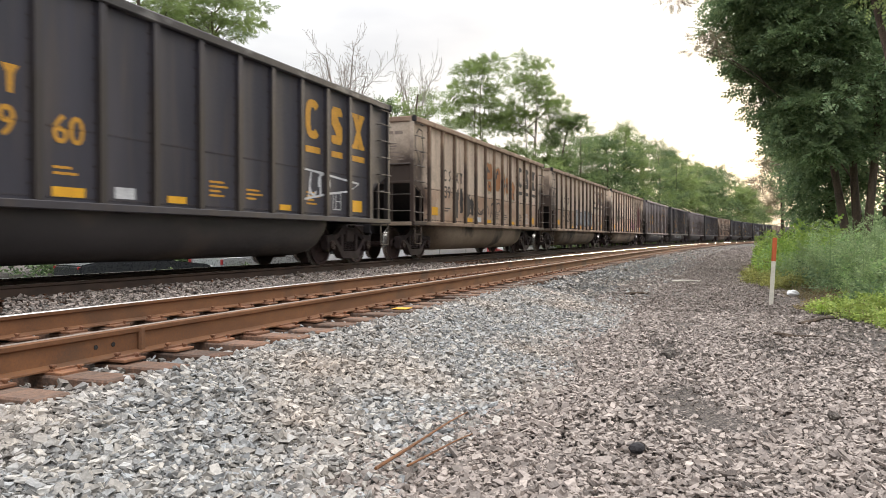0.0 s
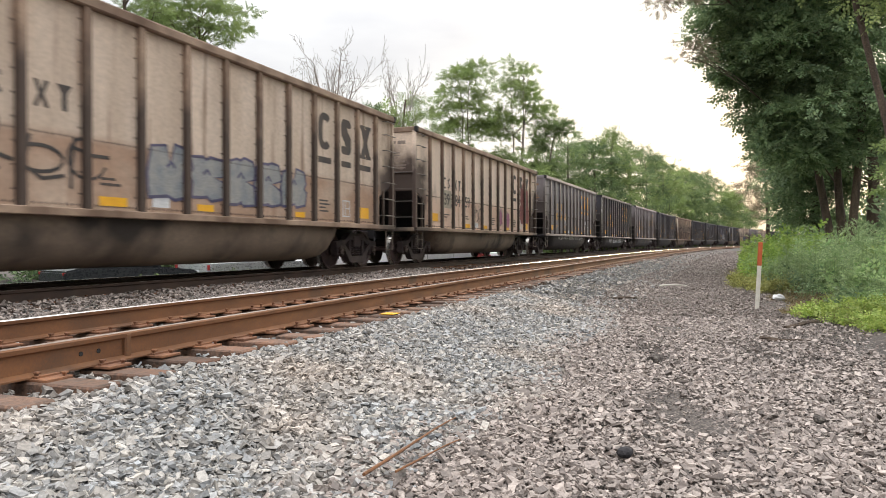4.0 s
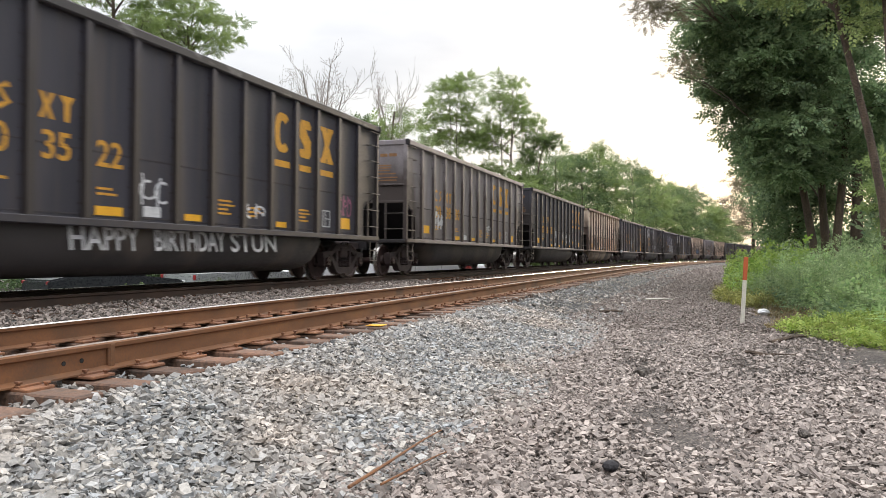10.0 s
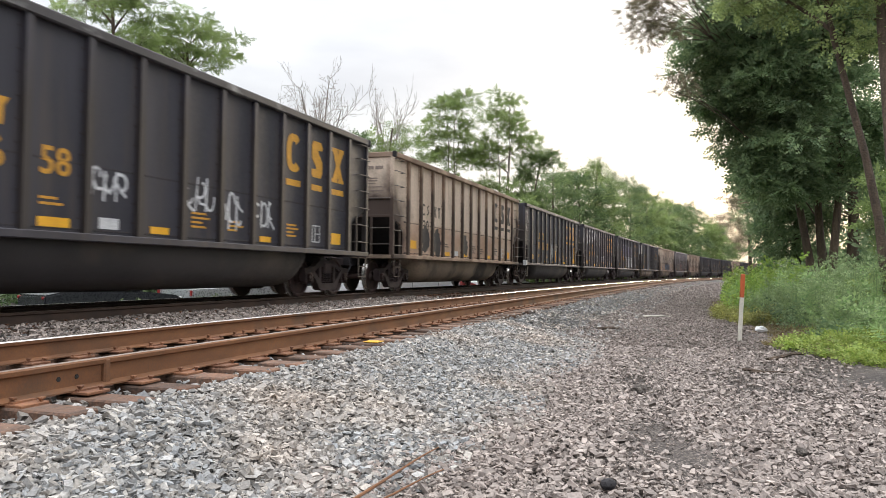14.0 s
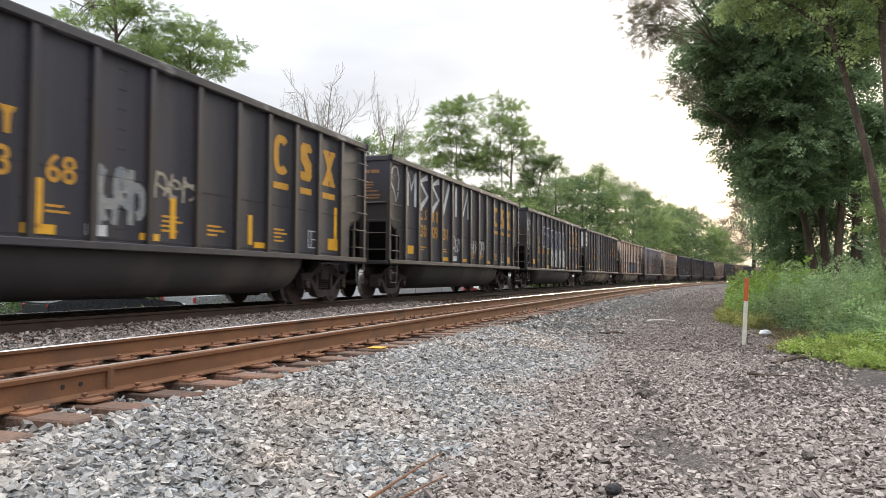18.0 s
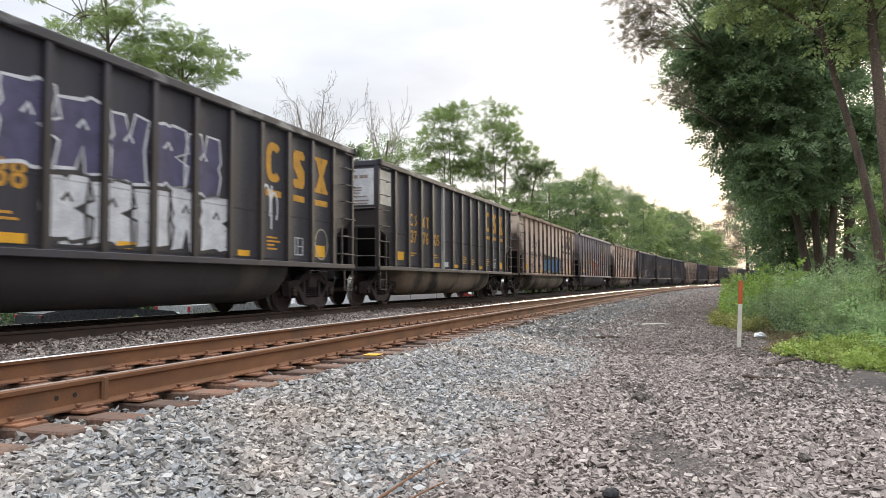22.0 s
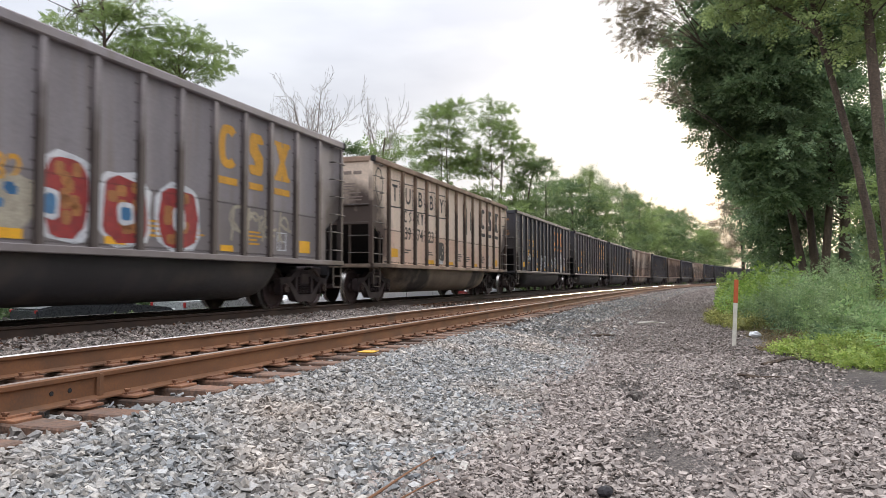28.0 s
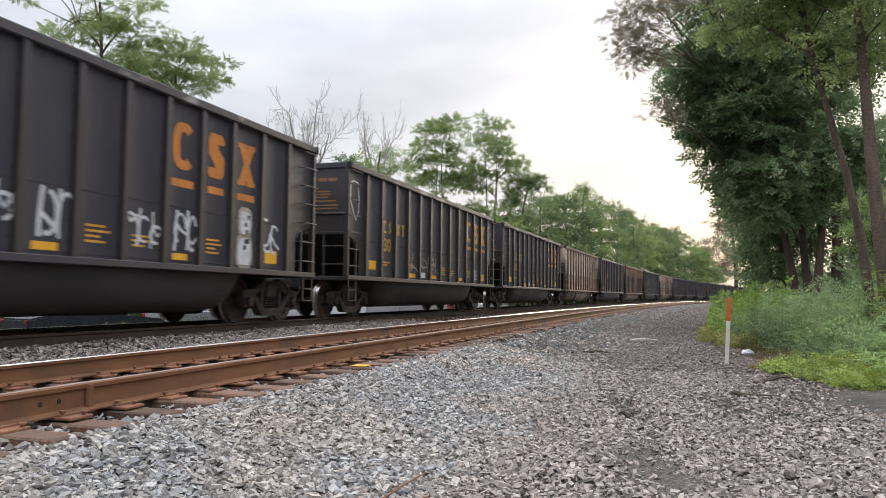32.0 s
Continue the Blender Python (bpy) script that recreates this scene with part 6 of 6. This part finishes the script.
# ---- cars of the train ----
START, LENGTH = 18.75, 16.033
SHIFT = {7: 0.15}
STYLE = {0: "tan", 1: "tan", 2: "pale", 3: "grey", 5: "grey", 7: "tan", 12: "pale", 13: "grey", 14: "pale", 18: "tan", 20: "brown", 22: "tan"}
NUMBERS = {-1: ("39", "29", "60"), 0: ("39", "41", ""), 1: ("39", "", ""), 2: ("39", "84", "59"), 3: ("30", "54", "36"), 4: ("30", "35", "22"), 5: ("30", "38", "80"),
           6: ("30", "06", "58"), 8: ("39", "43", "68"), 9: ("30", "09", "31"), 10: ("30", "06", "38"), 11: ("37", "76", "05"), 12: ("39", "74", "75"),
           13: ("30", "39", "82"), 14: ("39", "74", "23"), 15: ("30", "31", "15")}
KINDS = {"black": (PAINT_BLACK, BELLY_DARK, PAINT_BLACK, "weathered black coal gondola with yellow markings"),
         "grey": (PAINT_GREY, BELLY_DARK, PAINT_GREY, "faded dark grey coal gondola with yellow markings"),
         "tan": (PAINT_TAN, BELLY_BROWN, TAN_STEEL, "rust-streaked tan coal gondola with dark markings"),
         "pale": (PAINT_PALE, BELLY_BROWN, TAN_STEEL, "pale tan coal gondola with sooty ends and dark markings"),
         "brown": (PAINT_BROWN, BELLY_BROWN, TAN_STEEL, "sooty brown coal gondola with dark markings")}
FIRST, TRAIN = {}, {}
for n in range(-2, 32):
    style = STYLE.get(n, "black")
    if style not in FIRST:
        FIRST[style] = make_car(*KINDS[style][:3])
        TRAIN[n] = FIRST[style]
    else:
        TRAIN[n] = copy_thing(FIRST[style], Matrix())
    tagged(TRAIN[n], KINDS[style][3], "freight car", "cars of the coal train")
for n, car in TRAIN.items():
    style = STYLE.get(n, "black")
    ink = LETTER if style in ("black", "grey") else LETTER_DARK
    if n < 24:
        emblem(car, LETTER_ORANGE if n == 15 else ink, 9.82 if n in (3, 4, 5, 13, 15) else 10.84)
        markings(car, [d for d in NUMBERS.get(n, ("30", "", ""))], ink)

    end_marks(car, LETTER_DIM if ink is LETTER and n != 11 else LETTER_FADED, WHITE if n == 11 else None)

TAGS = {n: TRAIN[n] for n in range(-1, 17)}
for n, words in {-1: "weathered black coal gondola with yellow markings and a white tag", 0: "sooty tan coal gondola with faded orange sprayed letters",
                 1: "dirty tan coal gondola with dark sprayed letters along its side", 2: "pale tan coal gondola with a maroon sprayed shape",
                 3: "faded dark grey coal gondola with a small white tag", 4: "weathered black coal gondola with pale lettering on its belly",
                 5: "faded dark grey coal gondola with a white smear", 6: "weathered black coal gondola with a row of white tags",
                 7: "rust-streaked tan coal gondola with black stains", 8: "weathered black coal gondola with tall yellow strips",
                 9: "black coal gondola with big white painted block letters", 10: "black coal gondola covered in purple and white graffiti",
                 11: "black coal gondola with a white panel on its end", 12: "pale tan coal gondola with blue and black graffiti",
                 13: "dark grey coal gondola with red bubble graffiti", 14: "pale tan coal gondola with black boxed capitals",
                 15: "weathered black coal gondola with pale scribbles along its side"}.items():
    tagged(TRAIN[n], words, "freight car", "cars of the coal train")
c = TAGS[-1]
scribble(c, 10.6, 11.5, 1.45, 2.0, GRAF_WHITE, 1, 2, 0.06)
part("graffiti", strokes(bmesh.new(), [(10.4, 2.02), (12.9, 1.86), (12.4, 1.66), (11.5, 1.56), (10.5, 1.40)], 0.045, 0.006), GRAF_WHITE, c)
c = TAGS[0]
bubbles(c, [(6.72, 2.95, 0.84, 0.75), (6.80, 2.45, 0.55, 0.5), (7.78, 2.75, 0.80, 0.95), (8.55, 2.62, 0.40, 0.9), (8.95, 2.62, 0.42, 0.75), (9.75, 2.42, 0.62, 0.85)], GRAF_CREAM, GRAF_ORANGE, GRAF_BLACK, 2, "faded orange sprayed letters", 0.3)
bubbles(c, [(3.45, 1.72, 0.36, 0.95), (3.9, 1.75, 0.30, 0.8), (4.55, 1.66, 0.55, 0.85), (4.95, 1.6, 0.3, 0.7)], GRAF_BLACK, GRAF_BLACK, None, 3, "black smeared patch", 0.5)
scribble(c, 5.4, 8.2, 1.35, 1.9, GRAF_BLACK, 4, 4, 0.05)
mask_outline(c, 0.55, 3.1, GRAF_BLACK, 5)
c = TAGS[1]
outlined_blocks(c, 5.4, 10.0, 1.25, 2.15, 5, GRAF_HAZE, GRAF_PURPLE, 6, "pale blue-grey sprayed letters with dark edges", 0.05)
scribble(c, 2.3, 4.6, 1.3, 2.0, GRAF_BLACK, 7, 3, 0.05)
mask_outline(c, 0.55, 3.2, GRAF_BLACK, 8)
c = TAGS[2]
bubbles(c, [(12.0, 2.62, 0.50, 0.85), (12.85, 2.55, 0.62, 0.9)], GRAF_CREAM, GRAF_MAROON, None, 9, "maroon sprayed shape with a pale edge", 0.12)
bubbles(c, [(12.42, 2.72, 0.55, 1.0), (12.1, 1.88, 0.75, 0.85), (12.9, 1.88, 0.70, 0.85), (12.5, 1.72, 0.6, 0.7)], GRAF_MAROON, GRAF_MAROON, None, 10, "maroon sprayed shape", 0.12)
bubbles(c, [(8.8, 1.6, 0.5, 0.9), (9.8, 1.55, 0.6, 0.7)], GRAF_CREAM, GRAF_PINK, None, 10, "faded pinkish patch", 0.5)
scribble(c, 5.5, 6.3, 1.2, 2.0, GRAF_BLACK, 11, 2, 0.03)
part("panel", plate(bmesh.new(), 2.2, 3.1, 1.72, 2.28, -0.002), GRAF_CREAM, c, "white patch behind the number")
c = TAGS[3]
scribble(c, 10.5, 11.3, 1.45, 1.95, GRAF_WHITE, 12, 3, 0.06)
for word, x0, x1 in (("HAPPY", 4.2, 5.6), ("BIRTHDAY", 5.95, 7.85), ("STUN", 8.05, 9.65)):
    me = text_mesh(word, 0.50, GRAF_WHITE)
    wide = max(v.co.x for v in me.vertices) - min(v.co.x for v in me.vertices)
    part("tub_lettering", me, None, TAGS[4], "white sprayed lettering on the belly", pose((x0 + x1) / 2, -1.395, 0.80, 84, 0, 0) @ Matrix.Diagonal(((x1 - x0) / wide, 1, 1, 1)))
scribble(TAGS[4], 9.75, 10.5, 0.72, 0.92, GRAF_WHITE, 71, 4, 0.025, place=pose(0, 0.10, 0.05, -3, 0, 0))
scribble(c, 4.5, 5.4, 1.5, 2.0, GRAF_WHITE, 13, 2, 0.03)
for k in range(5):
    scribble(TAGS[3], 3.6 + 1.5 * k, 4.9 + 1.5 * k, 0.68, 0.98, GRAF_WHITE, 60 + k, 4, 0.05, place=pose(0, 0.075, 0.04, -3, 0, 0))
c = TAGS[4]
mask_outline(c, 0.5, 3.15, GRAF_WHITE, 14)
scribble(c, 5.4, 6.1, 1.3, 1.8, GRAF_WHITE, 15, 2, 0.045)
scribble(c, 8.4, 9.1, 1.25, 1.55, GRAF_WHITE, 16, 2, 0.04)
scribble(c, 12.4, 13.1, 1.5, 2.0, GRAF_PINK, 17, 3, 0.045)
c = TAGS[5]
scribble(c, 2.35, 3.15, 1.45, 1.95, GRAF_WHITE, 19, 3, 0.11)
scribble(c, 8.5, 9.2, 1.4, 1.8, GRAF_WHITE, 18, 2, 0.04)
c = TAGS[6]
for k, (x, w, lo, hi) in enumerate(((5.3, 0.7, 1.55, 2.0), (7.3, 0.85, 1.55, 2.15), (8.3, 0.7, 1.3, 1.95), (9.35, 0.75, 1.4, 1.95))):
    scribble(c, x, x + w, lo, hi, GRAF_WHITE, 20 + k, 3, 0.045)
scribble(c, 2.4, 3.2, 1.4, 1.8, GRAF_CREAM, 25, 2, 0.03)
c = TAGS[7]
bubbles(c, [(2.7, 1.6, 0.7, 0.8), (3.7, 1.5, 0.8, 0.9), (6.7, 1.5, 0.8, 0.9)], GRAF_BLACK, GRAF_BLACK, None, 26, "black smeared patch", 0.5)
c = TAGS[8]
part("corner_box", a_box(-0.02, 0.22, -1.62, -1.45, 0.95, 1.2, 0.015), WHITE, c, "white metal box at the sill corner")
for x, lo, hi in ((4.64, 1.2, 1.85), (7.22, 1.2, 1.85), (9.40, 1.2, 1.75), (12.88, 1.3, 2.2)):
    part("reflector", plate(bmesh.new(), x, x + 0.13, lo, hi, 0.002), YELLOW, c, "tall yellow reflective strip")
mask_outline(c, 0.5, 3.1, GRAF_WHITE, 27)
scribble(c, 5.65, 6.6, 1.35, 2.2, GRAF_HAZE, 28, 3, 0.15)
scribble(c, 6.8, 7.8, 1.8, 2.25, GRAF_CREAM, 61, 3, 0.05)
c = TAGS[9]
mask_outline(c, 0.5, 3.2, GRAF_WHITE, 29)
block_letters(c, 1.36, 3.17, 0.62, 1.0, 1.02, GRAF_WHITE, "WZZ/|V", "big white painted block", 0.20)
for k, x in enumerate((5.4, 7.5, 8.5)):
    scribble(c, x, x + 0.75, 1.45, 1.95, GRAF_WHITE, 30 + k, 3, 0.04)
c = TAGS[10]
outlined_blocks(c, 3.55, 9.0, 2.05, 3.30, 6, GRAF_PURPLE, GRAF_WHITE, 33, "dark purple sprayed letters with white edges", 0.05, 0.05)
part("graffiti", strokes(bmesh.new(), [(12.88 + 0.3 * math.cos(k * math.pi / 8), 1.5 + 0.34 * math.sin(k * math.pi / 8)) for k in range(17)], 0.04, 0.008), GRAF_CREAM, c, "pale sprayed ring")
outlined_blocks(c, 5.2, 9.35, 1.08, 2.25, 5, GRAF_WHITE, GRAF_BLACK, 34, "white sprayed block letters with black edges", 0.055, -0.03)
scribble(c, 0.3, 0.9, 2.9, 3.4, GRAF_WHITE, 35, 2, 0.045)
mask_outline(c, 0.5, 2.4, GRAF_WHITE, 36)
scribble(c, 3.3, 4.4, 0.70, 0.92, GRAF_WHITE, 72, 4, 0.035, place=pose(0, 0.10, 0.05, -3, 0, 0))
scribble(c, 10.4, 11.0, 1.7, 2.6, GRAF_WHITE, 37, 2, 0.05)
c = TAGS[11]
part("panel", plate(bmesh.new(), 0.12, 0.95, 2.75, 3.68), POST_WHITE, c, "cream painted panel")
c = TAGS[12]
bubbles(c, [(5.8, 1.62, 1.0, 1.05), (6.8, 1.6, 1.0, 1.0), (7.8, 1.58, 1.0, 1.0), (8.8, 1.58, 1.0, 0.95), (9.75, 1.55, 0.8, 0.9)], GRAF_BLACK, GRAF_BLACK, None, 38, "black sprayed ground", 0.15, 0.10, 3, -0.0035)
outlined_blocks(c, 5.4, 10.0, 1.12, 1.98, 5, GRAF_BLUE, GRAF_BLACK, 58, "blue sprayed letters with black edges", 0.04)
scribble(c, 5.35, 5.75, 1.1, 1.75, GRAF_GREEN, 39, 1, 0.07)
for k in range(5):
    scribble(c, 5.4 + 0.95 * k, 6.2 + 0.95 * k, 0.62, 0.92, GRAF_GREEN, 73 + k, 2, 0.05, place=pose(0, 0.10, 0.05, -3, 0, 0))
scribble(c, 2.3, 3.1, 1.15, 1.6, GRAF_PURPLE, 40, 2, 0.05)
mask_outline(c, 0.55, 3.1, GRAF_BLACK, 41)
c = TAGS[13]
bubbles(c, [(5.75, 1.74, 0.86, 1.22), (6.98, 1.66, 1.05, 1.08), (8.32, 1.64, 1.1, 1.06)], GRAF_WHITE, GRAF_RED, GRAF_ORANGE, 42, "red sprayed bubble letters with white edges", 0.14, 0.13, 9)
bubbles(c, [(5.45, 1.62, 0.26, 0.34), (6.98, 1.60, 0.28, 0.26), (8.32, 1.62, 0.24, 0.34)], GRAF_WHITE, GRAF_BLUE, None, 43, "sprayed centre", 0.16, 0.10, 3, 0.008)
bubbles(c, [(3.72, 1.62, 0.85, 0.8), (4.74, 1.60, 0.85, 0.75)], GRAF_CREAM, GRAF_CREAM, GRAF_BLUE, 44, "cream and blue sprayed patch", 0.4)
scribble(c, 9.9, 12.2, 1.35, 2.0, GRAF_CREAM, 45, 4, 0.06)
c = TAGS[14]
boxed_letters(c, "TUBBY", 1.66, 3.08, 0.76, 0.78, GRAF_BLACK)
mask_outline(c, 0.55, 3.15, GRAF_BLACK, 46)
bubbles(c, [(5.74, 1.55, 0.5, 0.6)], GRAF_BLACK, GRAF_BLACK, GRAF_CREAM, 47, "black round stamp", 0.1)
for k, x in enumerate((8.2, 8.6, 9.1)):
    part("graffiti", strokes(bmesh.new(), [(x, 3.4 - 0.1 * k), (x + 0.03, 2.1 + 0.2 * k)], 0.09, 0.006), GRAF_BLACK, c, "dark run stain")
c = TAGS[15]
scribble(c, 8.3, 9.3, 1.3, 1.9, GRAF_WHITE, 57, 3, 0.05)
scribble(c, 2.4, 3.4, 1.6, 1.95, GRAF_WHITE, 48, 3, 0.06)
for k, x in enumerate((5.5, 6.6, 9.6, 12.4)):
    scribble(c, x, x + 0.7, 1.3, 2.0, GRAF_WHITE, 49 + k, 2, 0.06)
bubbles(c, [(11.86, 1.95, 0.42, 0.5), (11.86, 1.4, 0.5, 0.6)], GRAF_CREAM, GRAF_WHITE, GRAF_BLACK, 54, "pale sprayed shape", 0.12)
c = TAGS[16]
mask_outline(c, 0.5, 3.0, GRAF_WHITE, 55)
scribble(c, 4.5, 7.5, 1.3, 1.9, GRAF_CREAM, 56, 4, 0.04)


# one black car has a single pale post and rides on a brown belly
PALE_POST = surface("worn_pale_post", (0.42, 0.41, 0.40), (0.27, 0.26, 0.26), 2.0, 25, 0.7, 0, 0.15, 0.004, 0.25, stretch=(1, 1, 0.5))
pale = [p for p in TRAIN[11].children if p.name.split(".")[0] == "side_post"][4]
pale.data = pale.data.copy()
pale.data.materials[0] = PALE_POST
brown_belly = [p for p in FIRST["tan"].children if p.name.split(".")[0] == "belly_tub"][0].data
for piece in TRAIN[11].children:
    if piece.name.split(".")[0] == "belly_tub":
        piece.data = brown_belly

# these cars are of a slightly shorter build, their posts closer set in the middle than at the ends
SHORT = 14.04
MID = Matrix.Translation((BODY / 2, 0, 0))
SHORT_X = list(itertools.accumulate([(BODY - SHORT) / 2, 1.23, 1.03, 1.03] + [0.9325] * 8 + [1.03, 1.03, 1.23]))
LONG_X = [0.0] + POSTS + [BODY]
SHORT_RIVETS = {}
for n in (3, 4, 5, 13, 15):
    for piece in TRAIN[n].children:
        kind = piece.name.split(".")[0]
        if kind in ("truck", "coupler", "air_hose"):
            continue
        if kind == "rivet":
            if piece.data.name not in SHORT_RIVETS:
                me = piece.data.copy()
                for v in me.vertices:
                    v.co.x = np.interp(v.co.x, LONG_X, SHORT_X)
                SHORT_RIVETS[piece.data.name] = me
            piece.data = SHORT_RIVETS[piece.data.name]
            continue
        xs = [v.co.x for v in piece.data.vertices]
        if kind in ("side_post", "emblem", "emblem_bar", "number", "reporting_mark", "reflector", "stencil_line", "data_frame", "data_plate") or kind == "graffiti" and max(xs) - min(xs) < 1.2:
            mid = (min(xs) + max(xs)) / 2 + piece.matrix_basis.translation.x
            piece.matrix_basis = Matrix.Translation((float(np.interp(mid, LONG_X, SHORT_X)) - mid, 0, 0)) @ piece.matrix_basis
        else:
            piece.matrix_basis = MID @ Matrix.Diagonal((SHORT / BODY, 1, 1, 1)) @ MID.inverted() @ piece.matrix_basis

# this car has twelve posts, wider set in the middle
WIDE_X = [0.0, 1.35, 2.55, 3.55, 4.55, 5.57, 6.13, 6.70, 7.85, 8.99, 10.02, 11.05, 12.05, 13.15, BODY]
spare = [p for p in TRAIN[8].children if p.name.split(".")[0] == "side_post"][5]
bpy.data.objects.remove(spare)
for piece in TRAIN[8].children:
    kind = piece.name.split(".")[0]
    if kind == "rivet":
        piece.data = piece.data.copy()
        for v in piece.data.vertices:
            v.co.x = np.interp(v.co.x, LONG_X, WIDE_X)
    elif kind in ("side_post", "emblem", "emblem_bar", "number", "reporting_mark", "stencil_line"):
        xs = [v.co.x for v in piece.data.vertices]
        mid = (min(xs) + max(xs)) / 2 + piece.matrix_basis.translation.x
        piece.matrix_basis = Matrix.Translation((float(np.interp(mid, LONG_X, WIDE_X)) - mid, 0, 0)) @ piece.matrix_basis

LAG = ((0, 0.0), (2, 0.1), (4, 0.47), (6, 0.94), (7.5, 1.03), (9, 0.80), (11, 0.34), (13, 0.10), (15, 0.08), (17, 0.14), (19, -0.16), (21, -0.24), (23, -0.10), (24.5, 0.45), (26, 0.52), (28, 0.27), (30, 0.33), (31, 0.34), (32, 0.28))


def lag(t):
    """The train's unevenness against its mean run, eased from knot to knot."""
    for (a, p), (b, q) in zip(LAG, LAG[1:]):
        if t <= b:
            k = (t - a) / (b - a)
            return p + (q - p) * k * k * (3 - 2 * k)
    return LAG[-1][1]


def run(t):
    """Metres that the train has gone by t seconds."""
    k = t / 32
    return 248.63 * k + 33.65 * k ** 2 - 48.955 * k ** 3 + 25.173 * k ** 4 - lag(t)


def car_pose(n, t):
    th = (START + n * LENGTH + SHIFT.get(n, 0.0) - run(t) + BODY / 2) / TRAIN_RAD
    x, y = -NEAR + RAD - TRAIN_RAD * math.cos(th), TRAIN_RAD * math.sin(th)
    return pose(x, y, 0, 0, 0, 90 - math.degrees(th)) @ Matrix.Translation((-BODY / 2, 0, 0))


def motions():
    """Everything that moves: the cars along the curve, and their wheels."""
    for n, car in TRAIN.items():
        walk(car, [(t / 2, car_pose(n, t / 2)) for t in range(65)])
    step = 2 / FPS
    rolls = [k * step for k in range(481)]
    for n, car in TRAIN.items():
        for truck in car.children:
            if truck.name.split(".")[0] != "truck":
                continue
            for ws in truck.children:
                if ws.name.split(".")[0] == "wheelset" and n < 20:
                    m = ws.matrix_basis.copy()
                    walk(ws, [(t, m @ Matrix.Rotation(-run(t) / 0.457, 4, "Y")) for t in rolls])


motions()
